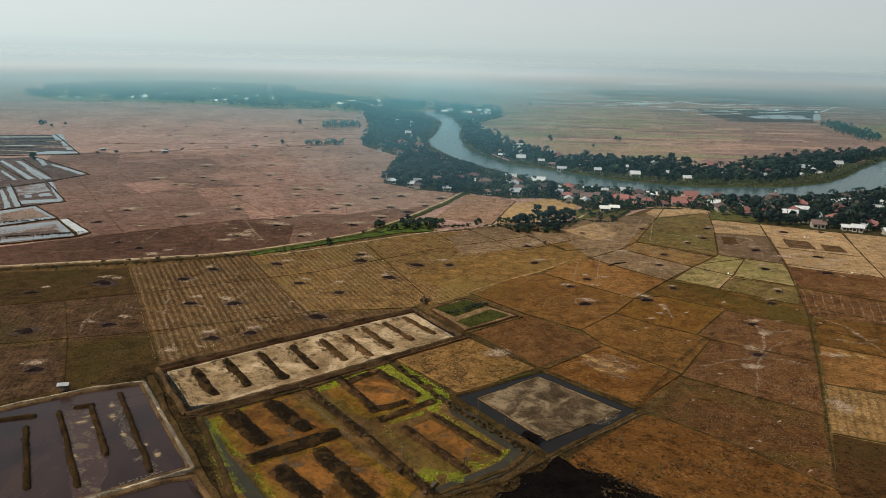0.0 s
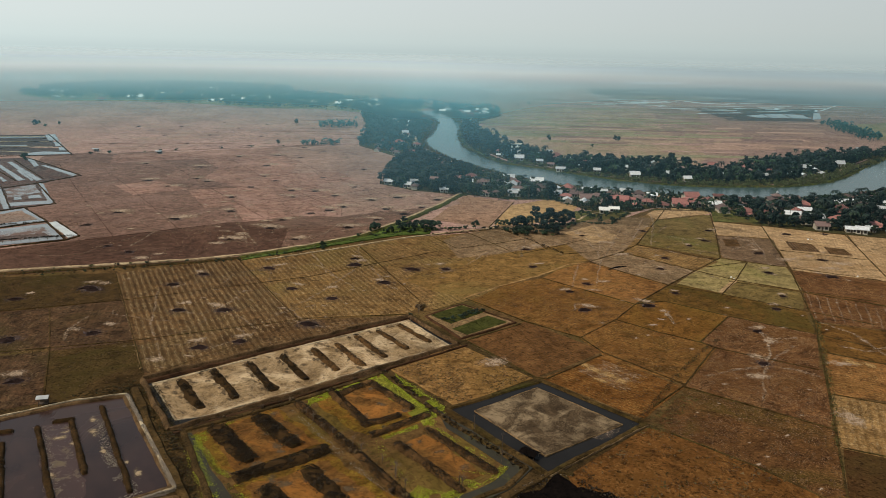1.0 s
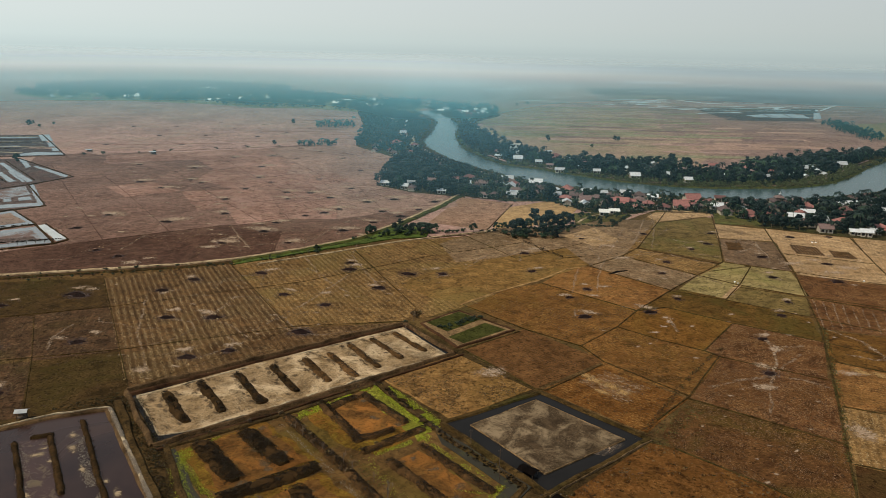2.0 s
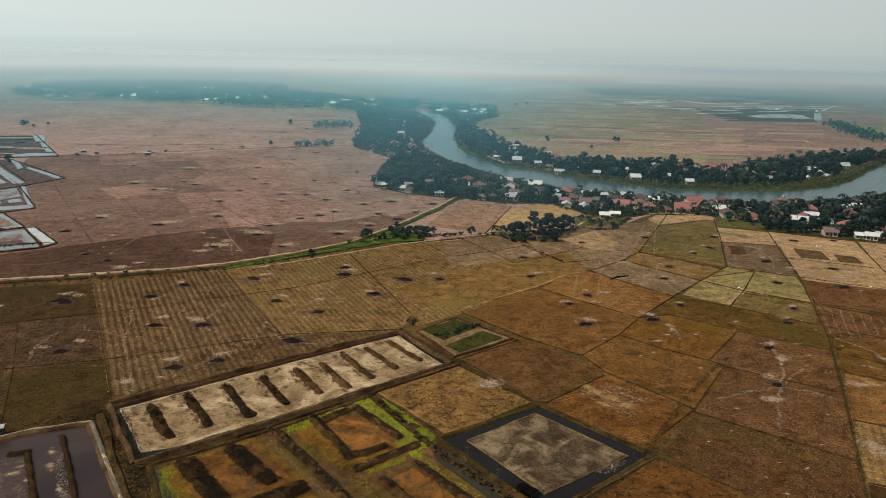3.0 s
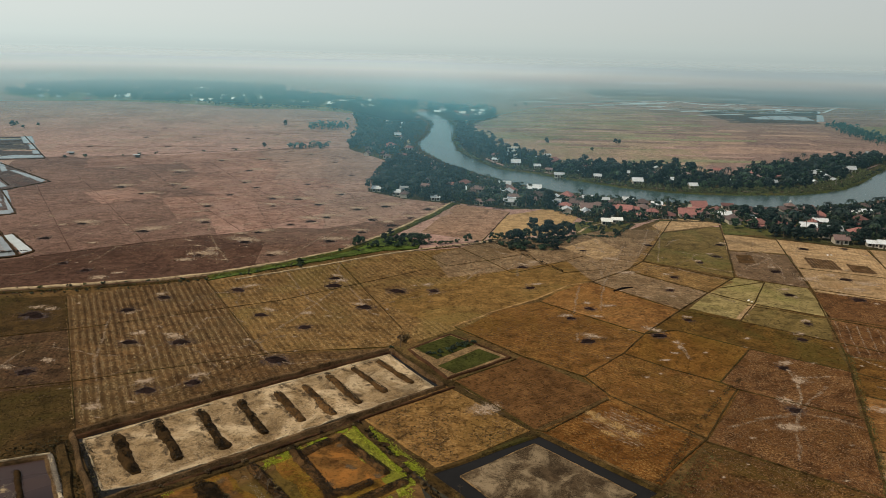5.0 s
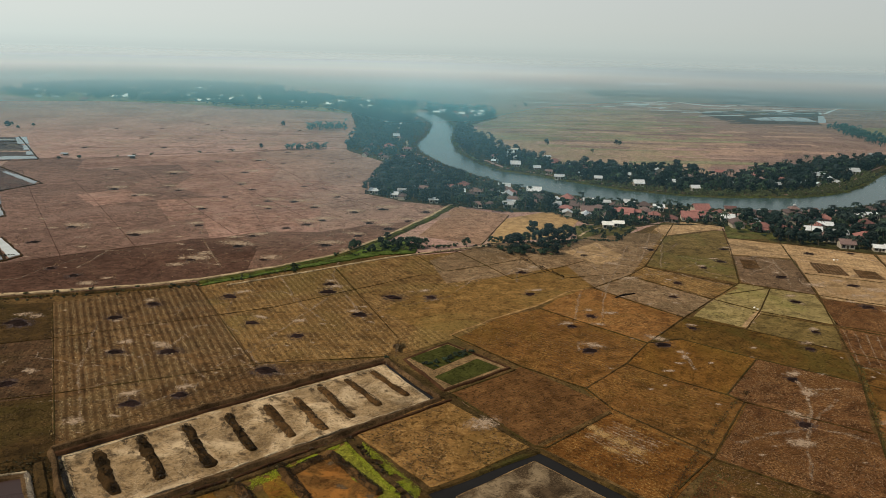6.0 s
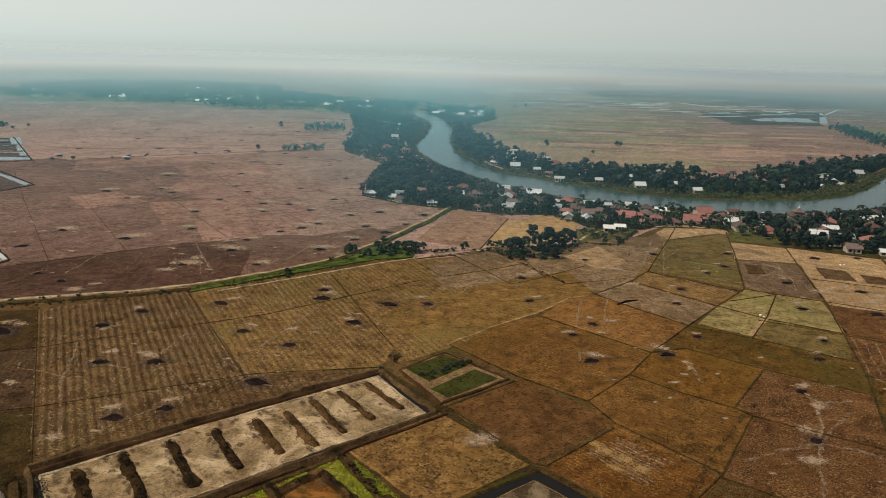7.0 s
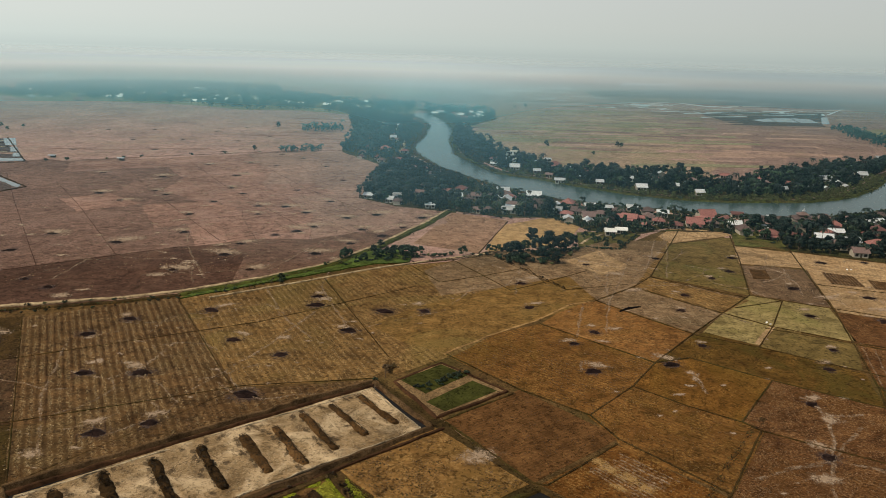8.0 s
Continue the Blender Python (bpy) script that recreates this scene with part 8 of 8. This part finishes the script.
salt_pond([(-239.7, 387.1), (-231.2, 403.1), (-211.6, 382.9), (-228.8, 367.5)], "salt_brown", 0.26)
salt_pond([(-222.4, 356.7), (-201.7, 374.2), (-178.0, 344.1), (-205.2, 327.5)], "sky_silver_water", 0.16)
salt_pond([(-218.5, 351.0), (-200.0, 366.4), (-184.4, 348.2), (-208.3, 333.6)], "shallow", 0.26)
salt_pond([(-201.7, 375.5), (-199.3, 378.5), (-175.1, 351.4), (-177.2, 346.5)], "sky_white_water", 0.30)
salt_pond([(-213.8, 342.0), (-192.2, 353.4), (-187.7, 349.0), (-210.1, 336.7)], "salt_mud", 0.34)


def salt_bank(line, w):
    ribbon("pond_bank", line, w, 0.6, M["mud"], "dark mud bank between salt ponds", "pond bank", group="salt pond banks", wob=0.5, step=2.5)


salt_bank([(-282.9, 459.4), (-265.3, 489.6), (-254.2, 520.1)], 1.8)
salt_bank([(-336.4, 599.3), (-293.2, 558.4), (-254.2, 520.1)], 1.6)
salt_bank([(-246.1, 396.9), (-240.5, 403.7), (-222.9, 423.6)], 2.0)
salt_bank([(-270.4, 491.2), (-245.6, 456.0), (-222.9, 423.6)], 1.5)
salt_bank([(-223.8, 359.1), (-204.6, 379.4)], 2.0)
salt_bank([(-234.0, 410.7), (-204.6, 379.4)], 1.5)
salt_bank([(-203.4, 324.5), (-176.7, 342.0), (-173.2, 349.2)], 2.0)
salt_bank([(-203.0, 376.8), (-176.9, 343.1)], 1.8)
salt_bank([(-199.7, 379.9), (-173.7, 350.3)], 1.4)
salt_bank([(-282.9, 471.9), (-239.7, 406.9)], 1.3)
salt_bank([(-337.3, 551.7), (-285.7, 493.8)], 1.2)
salt_bank([(-338.9, 585.5), (-273.3, 505.0)], 1.2)
salt_bank([(-413.8, 588.1), (-309.6, 619.2)], 2.2)
salt_bank([(-403.7, 762.4), (-310.8, 622.7)], 1.6)
salt_bank([(-486.0, 694.5), (-385.6, 724.1)], 1.4)
salt_bank([(-472.3, 674.2), (-369.8, 703.0)], 1.4)
salt_bank([(-444.6, 633.5), (-367.8, 655.2)], 1.4)
for line in ([(-442.9, 731.0), (-395.9, 740.6)], [(-422.2, 695.8), (-371.0, 701.1)], [(-403.3, 663.8), (-351.4, 669.1)], [(-386.1, 634.5), (-350.6, 629.2)]):
    ribbon("pond_bank", line, 1.6, 0.5, M["pale_bank"], "thin pale dike between salt ponds", "pond bank", group="salt pond banks", wob=0.4, step=4)
weed_mesh("brush_dark", [([(-218.8, 332.4), (-197.3, 342.0), (-176.8, 350.9)], 1.6, 8, 0.7, 0.4), ([(-246.0, 357.8), (-205.7, 377.4)], 1.6, 5, 0.7, 0.4)], "dark weeds on a salt pond bank")

# pale straw rows in the orange plot
ROW_A, ROW_B = [Vector(p) for p in [(52.0, 214.1), (36.5, 200.5)]], [Vector(p) for p in [(65.7, 199.5), (47.6, 185.2)]]
for k in range(12):
    u = 0.04 + 0.05 * k
    a_, c_ = ROW_A[0].lerp(ROW_A[1], u), ROW_B[0].lerp(ROW_B[1], u)
    track([tuple(a_.lerp(c_, q)) for q in (0.05 + 0.1 * rng.random(), 0.5, 0.75 + 0.2 * rng.random())], 0.55)

# far ponds, their glint put into the pale water colour
def far_pond(pts):
    slab("far_pond", pts, 0.3, M["sky_silver_water"], "distant pond with painted sky sheen on the plain", "pond", rough=1.5, step=15, group="far ponds")


slab("salt_flat", [(478.6, 1386.5), (733.3, 1435.4), (582.2, 1142.7), (443.4, 1127.2)], 0.2, M["slate"], "dark muddy flat of distant salt works", "salt pond", step=25, rough=8.0)
far_pond([(513.1, 1229.7), (557.6, 1271.2), (539.8, 1203.6), (516.7, 1197.5)])
far_pond([(560.9, 1272.1), (600.2, 1289.2), (574.4, 1202.0), (540.2, 1198.3)])
far_pond([(603.6, 1290.2), (627.1, 1272.6), (606.9, 1199.8), (574.8, 1196.7)])
far_pond([(599.0, 1180.0), (672.7, 1324.7), (686.7, 1330.1), (615.0, 1186.0)])


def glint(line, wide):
    ribbon("pond_strip", line, wide, 0.42, M["sky_white_water"], "thin strip of distant pond water with painted glint", "pond", group="far ponds", base=0.0, step=12, wob=0.7, crest=0.9)


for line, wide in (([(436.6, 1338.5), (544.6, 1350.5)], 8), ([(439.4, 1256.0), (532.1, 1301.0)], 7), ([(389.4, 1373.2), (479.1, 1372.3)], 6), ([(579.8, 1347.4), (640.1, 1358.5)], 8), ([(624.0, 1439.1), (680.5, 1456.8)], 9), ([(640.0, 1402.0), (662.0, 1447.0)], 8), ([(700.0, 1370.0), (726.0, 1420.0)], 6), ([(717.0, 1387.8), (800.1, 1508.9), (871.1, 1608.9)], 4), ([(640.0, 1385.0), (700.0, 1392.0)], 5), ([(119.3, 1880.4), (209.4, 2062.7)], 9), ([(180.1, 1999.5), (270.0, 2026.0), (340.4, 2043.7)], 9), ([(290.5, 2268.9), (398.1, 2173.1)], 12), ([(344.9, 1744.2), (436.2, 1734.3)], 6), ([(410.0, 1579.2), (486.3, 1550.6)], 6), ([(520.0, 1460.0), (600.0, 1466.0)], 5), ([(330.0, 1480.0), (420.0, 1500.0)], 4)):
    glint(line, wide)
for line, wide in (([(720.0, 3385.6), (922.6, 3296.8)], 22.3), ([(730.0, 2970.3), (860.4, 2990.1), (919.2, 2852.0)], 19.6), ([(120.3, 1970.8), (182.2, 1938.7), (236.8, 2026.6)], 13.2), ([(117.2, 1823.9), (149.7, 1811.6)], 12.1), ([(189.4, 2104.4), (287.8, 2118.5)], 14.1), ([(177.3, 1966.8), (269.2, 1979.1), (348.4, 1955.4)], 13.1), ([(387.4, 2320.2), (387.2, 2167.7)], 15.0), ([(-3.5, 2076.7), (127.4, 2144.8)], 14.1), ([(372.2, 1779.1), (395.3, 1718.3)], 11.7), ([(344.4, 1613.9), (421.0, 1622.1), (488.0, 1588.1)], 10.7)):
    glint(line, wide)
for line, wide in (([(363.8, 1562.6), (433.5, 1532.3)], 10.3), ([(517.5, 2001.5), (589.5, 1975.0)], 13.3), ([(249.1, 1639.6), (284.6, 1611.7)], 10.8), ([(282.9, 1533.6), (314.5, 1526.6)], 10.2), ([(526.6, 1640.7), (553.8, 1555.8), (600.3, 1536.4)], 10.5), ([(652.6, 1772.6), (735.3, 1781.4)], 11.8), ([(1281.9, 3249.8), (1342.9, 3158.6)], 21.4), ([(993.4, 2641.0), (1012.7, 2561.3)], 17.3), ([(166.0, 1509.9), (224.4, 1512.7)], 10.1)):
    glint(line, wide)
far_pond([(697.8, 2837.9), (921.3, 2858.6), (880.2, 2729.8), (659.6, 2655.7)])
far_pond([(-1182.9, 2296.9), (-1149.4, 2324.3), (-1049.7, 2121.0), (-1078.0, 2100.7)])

# pale furrow lines and dug beds
PALE_A, PALE_B = [(149.4, 281.5), (177.4, 262.7)], [(139.0, 252.9), (166.6, 241.8)]
for k in range(11):
    u = k / 10
    a_, c_ = Vector(PALE_A[0]).lerp(Vector(PALE_A[1]), u), Vector(PALE_B[0]).lerp(Vector(PALE_B[1]), u)
    track([tuple(a_), tuple(a_.lerp(c_, 0.5)), tuple(c_)], 0.6)
for pts in ([(180.6, 368.5), (191.9, 363.6), (188.6, 347.6), (176.5, 352.0)], [(195.6, 358.1), (203.5, 354.3), (201.6, 343.3), (191.6, 345.7)], [(149.2, 370.6), (156.1, 370.0), (152.7, 356.8), (144.9, 356.1)]):
    bed = slab("dug_bed", pts, 0.26, M["greyish_brown"], "dug bed with dark rows in a dry plot", "garden bed", "", step=3, rough=0.4, group="dug beds")
    q0, q1, q2, q3 = [Vector(p) - bed.location.xy for p in pts]
    for k in range(9):
        u = (k + 0.5) / 9
        ribbon("bed_row", [tuple(q0.lerp(q1, u)), tuple(q3.lerp(q2, u))], 1.1, 0.4, M["mud_brown"], "", parent=bed, base=0.2, step=1.5, wob=0.5)


def bare_tree(x, y, h, seed, label="leafless grey shrub tree on a pond bank"):
    r = np.random.default_rng(seed)
    e = empty("bare_tree", pose(x, y, 0.3), label, "tree", "bare trees")
    bm = bmesh.new()
    tube(bm, [(0, 0, -0.3, 0.03 * h), (0.05 * h, 0, h * 0.4, 0.022 * h), (0.02 * h, 0.05 * h, h * 0.8, 0.01 * h)], 6)
    part("trunk", bm, M["bark"], e)
    for k in range(12):
        bm = bmesh.new()
        a, z0 = k * 2.4, h * r.uniform(0.25, 0.7)
        d, up = h * r.uniform(0.2, 0.42), h * r.uniform(0.12, 0.36)
        p = (0.03 * h, 0.02 * h, z0)
        q = (p[0] + math.cos(a) * d * 0.5, p[1] + math.sin(a) * d * 0.5, z0 + up * 0.6)
        t = (p[0] + math.cos(a) * d, p[1] + math.sin(a) * d, z0 + up)
        tube(bm, [(*p, 0.014 * h), (*q, 0.009 * h), (*t, 0.004 * h)], 4)
        tube(bm, [(*q, 0.007 * h), (q[0] + math.cos(a + 0.9) * d * 0.4, q[1] + math.sin(a + 0.9) * d * 0.4, q[2] + up * 0.4, 0.003 * h)], 4)
        part("branch", bm, M["bark"], e)
    return e


for k, (x, y, h) in enumerate([(-29.3, 171.9, 3.2), (-31.6, 175.0, 2.4), (-17.9, 159.7, 3.4), (-15.6, 157.1, 3), (-10.5, 153.4, 2.6), (-7.1, 147.3, 4.2), (-4.8, 143.9, 2.4), (-23.5, 165.2, 2.6), (-21.1, 163.2, 2.2), (-7.7, 241.6, 2.6), (-5.3, 250.7, 3), (7.3, 144.3, 3.6)]):
    bare_tree(x, y, h, 50 + k)


def pole(x, y, h, tilt):
    e = empty("wooden_pole", pose(x, y, 0, tilt, tilt * 0.6, 0), "thin weathered wooden pole on a canal bank", "pole", "canal poles")
    bm = bmesh.new()
    tube(bm, [(0, 0, -0.3, 0.09), (0, 0, h * 0.5, 0.08), (0, 0, h, 0.06)], 8)
    part("post", bm, M["wood"], e)
    bm = bmesh.new()
    box(bm, -0.5, 0.5, -0.05, 0.05, h - 0.5, h - 0.4)
    part("crossbar", bm, M["wood"], e)


for x, y, h, tilt in [(17.2, 159.2, 5.2, 2), (11.3, 169.6, 4, -3), (16.8, 154.4, 3.6, 3), (-7.1, 148.1, 4, 2), (6.9, 144.3, 3, -2)]:
    pole(x, y, h, tilt)


def pump_shed(x, y, turn):
    e = empty("pump_shed", pose(x, y, 0.3, 0, 0, turn) @ Matrix.Diagonal((0.85, 0.85, 0.6, 1)), "dark tarpaulin pump shelter beside the square pond", "shed")
    for sx in (-1, 1):
        for sy in (-1, 1):
            bm = bmesh.new()
            tube(bm, [(sx * 2.0, sy * 1.3, -0.5, 0.08), (sx * 2.0, sy * 1.3, 1.7, 0.06)], 6)
            part("post", bm, M["wood"], e)
    bm = bmesh.new()
    roof_mesh(bm, 4.4, 2.8, 1.6, 0.7, False, 0.35, 0.06)
    bmesh.ops.recalc_face_normals(bm, faces=bm.faces)
    part("roof", bm, M["black_water"], e, "black tarpaulin roof")
    for k, (px, py) in enumerate(((-0.9, -0.2), (0.8, 0.2))):
        bm = bmesh.new()
        box(bm, px - 0.5, px + 0.5, py - 0.35, py + 0.35, -0.3, 0.6)
        bmesh.ops.bevel(bm, geom=bm.edges[:], offset=0.06, segments=2, affect="EDGES")
        part("engine", bm, M["tarp"], e)
    bm = bmesh.new()
    tube(bm, [(0, -1.4, 0.3, 0.14), (0.1, -2.4, 0.2, 0.14), (0.15, -3.2, -0.1, 0.14)], 8)
    part("hose", bm, M["tarp"], e)


for x, y in [(23.5, 157.3)]:
    pump_shed(x, y, -38)


def guard_hut(x, y, turn, w, roof, label):
    e = empty("guard_hut", pose(x, y, 0.3, 0, 0, turn), label, "hut", "field huts")
    for sx in (-1, 1):
        for sy in (-1, 1):
            bm = bmesh.new()
            box(bm, sx * w * 0.42 - 0.06, sx * w * 0.42 + 0.06, sy * w * 0.3 - 0.06, sy * w * 0.3 + 0.06, -0.4, 2.2)
            part("post", bm, M["wood"], e)
    bm = bmesh.new()
    box(bm, -w * 0.46, w * 0.46, -w * 0.34, w * 0.34, 0.5, 0.6)
    part("platform", bm, M["wood"], e)
    bm = bmesh.new()
    box(bm, -w * 0.44, w * 0.44, w * 0.27, w * 0.31, 0.6, 2.1)
    part("back_wall", bm, M["wood"], e)
    bm = bmesh.new()
    roof_mesh(bm, w, w * 0.7, 2.15, 0.55, False, 0.3, 0.06)
    bmesh.ops.recalc_face_normals(bm, faces=bm.faces)
    part("roof", bm, M[roof], e)


for x, y in [(-99.6, 177.5)]:
    guard_hut(x, y, 12, 2.4, "tin_white", "small raised hut with pale metal roof on the pond bank")


def grain_sack(x, y, w):
    bm = bmesh.new()
    box(bm, -w, w, -w * 0.6, w * 0.6, 0.0, w * 0.8)
    bmesh.ops.bevel(bm, geom=bm.edges[:], offset=w * 0.25, segments=2, affect="EDGES")
    ob = obj("grain_sack", bm, M["white"])
    ob.matrix_world = pose(x, y, 0.14, 0, 0, rng.uniform(0, 90))
    tagged(ob, "plump white grain sack lying in a field", "sack", "field sacks")


for x, y, w in [(127.1, 302.8, 0.55), (184.3, 307.8, 0.55), (194.9, 373.4, 0.6), (196.8, 373.6, 0.5), (127.7, 301.2, 0.4)]:
    grain_sack(x, y, w)
for x, y in [(-243.0, 637.8), (-300.2, 643.3)]:
    guard_hut(x, y, 5, 5.0, "tin_white", "low pale shelter beside a bund on the plain")


def plank_bridge(x, y, turn):
    e = empty("plank_bridge", pose(x, y, 0.75, 0, 0, turn), "narrow plank footbridge over the canal", "footbridge")
    for k in range(3):
        bm = bmesh.new()
        box(bm, -2.6, 2.6, k * 0.26 - 0.38, k * 0.26 - 0.15, 0, 0.06)
        part("plank", bm, M["wood"], e)
    for sx in (-1, 1):
        bm = bmesh.new()
        box(bm, sx * 2.3 - 0.08, sx * 2.3 + 0.08, -0.4, 0.4, -0.9, 0.0)
        part("trestle", bm, M["wood"], e)


for x, y in [(-0.6, 135.8)]:
    plank_bridge(x, y, 60)

for x, y in [(-56.4, 138.1)]:
    plank_bridge(x, y, 20)

# fence posts along the near salt pond
for x, y in spread([(-211.9, 329.8), (-195.0, 337.8), (-175.2, 347.5)], 3.4):
    e = empty("fence_post", pose(x, y, 0, rng.uniform(-4, 4), rng.uniform(-4, 4), 0), "short wooden post on a salt pond bank", "post", "salt pond posts")
    bm = bmesh.new()
    h = rng.uniform(1.2, 2.0)
    tube(bm, [(0, 0, 0.2, 0.11), (0, 0, h, 0.09)], 6)
    part("post", bm, M["wood"], e)

# mosque with its tiered roof and small dome
def mosque(x, y):
    e = empty("mosque", pose(x, y, 0, 0, 0, -8), "small mosque with tiered brown roof and white dome", "mosque")
    bm = bmesh.new()
    box(bm, -5, 5, -5, 5, -0.2, 4.0)
    part("wall", bm, M["plaster"], e)
    for z, w, rise in ((3.9, 10, 2.2), (6.0, 5.0, 1.6)):
        bm = bmesh.new()
        roof_mesh(bm, w, w, z, rise, True, 0.8)
        bmesh.ops.recalc_face_normals(bm, faces=bm.faces)
        part("roof", bm, M["tile_brown"], e)
    bm = bmesh.new()
    bmesh.ops.create_uvsphere(bm, u_segments=16, v_segments=10, radius=0.95, matrix=Matrix.Translation((0, 0, 7.9)) @ Matrix.Diagonal((1, 1, 0.9, 1)))
    part("dome", bm, M["tin_white"], e, "white metal dome", True)
    bm = bmesh.new()
    tube(bm, [(0, 0, 8.6, 0.1), (0, 0, 9.8, 0.03)], 6)
    part("finial", bm, M["white"], e)
    for k in (-1, 0, 1):
        bm = bmesh.new()
        box(bm, k * 2.8 - 0.6, k * 2.8 + 0.6, -5.06, -4.98, 0.6 if k else 0.0, 2.6)
        part("window" if k else "door", bm, M["dark_opening"], e)


for x, y in [(220.2, 467.5)]:
    mosque(x, y)


def tall_house(x, y):
    e = empty("tall_house", pose(x, y, 0, 0, 0, -14), "three-storey white building with flat roof by the river", "building")
    w, d = 9.0, 8.0
    for k in range(3):
        bm = bmesh.new()
        box(bm, -w / 2, w / 2, -d / 2, d / 2, k * 3.1 - (0.2 if k == 0 else 0), k * 3.1 + 2.9)
        part("storey", bm, M["white"], e)
        bm = bmesh.new()
        box(bm, -w / 2 - 0.5, w / 2 + 0.5, -d / 2 - 0.8, d / 2 + 0.4, k * 3.1 + 2.9, k * 3.1 + 3.1)
        part("slab", bm, M["plaster"], e)
        for xx in (-2.8, 0, 2.8):
            bm = bmesh.new()
            box(bm, xx - 0.7, xx + 0.7, -d / 2 - 0.05, -d / 2 + 0.02, k * 3.1 + 0.9, k * 3.1 + 2.3)
            part("window", bm, M["dark_opening"], e)


for x, y in [(74.3, 694.1)]:
    tall_house(x, y)
ribbon("village_path", [(48.3, 954.9), (47.6, 896.9), (40.4, 844.1), (40.9, 798.4)], 4.0, 0.6, M["pale_bank"], "pale concrete path beside the river grove", "path")
ribbon("village_path", [(-27.3, 830.0), (-23.0, 775.2), (-26.9, 734.9)], 4.0, 0.6, M["pale_bank"], "pale concrete path beside the river grove", "path")
for x, y, s in [(3.8, 244.7, 0.55), (5.4, 244.8, 0.5), (7.4, 246.6, 0.6), (9.5, 248.0, 0.6), (11.7, 249.9, 0.65), (13.8, 251.9, 0.7), (16.0, 253.2, 0.7), (17.7, 254.6, 0.6), (14.8, 250.7, 0.5), (10.5, 246.8, 0.45), (7.0, 243.7, 0.4), (-8.0, 248.7, 0.5)]:
    plant(SHRUBS[0], x, y, s)

for x, y, s in [(-4.6, 255.7, 1.25), (-3.3, 258.0, 0.9), (-5.6, 257.4, 0.9)]:
    plant(SHRUBS[2], x, y, s)

for e in PATTERNS:
    for o in [e, *e.children_recursive]:
        bpy.data.objects.remove(o)
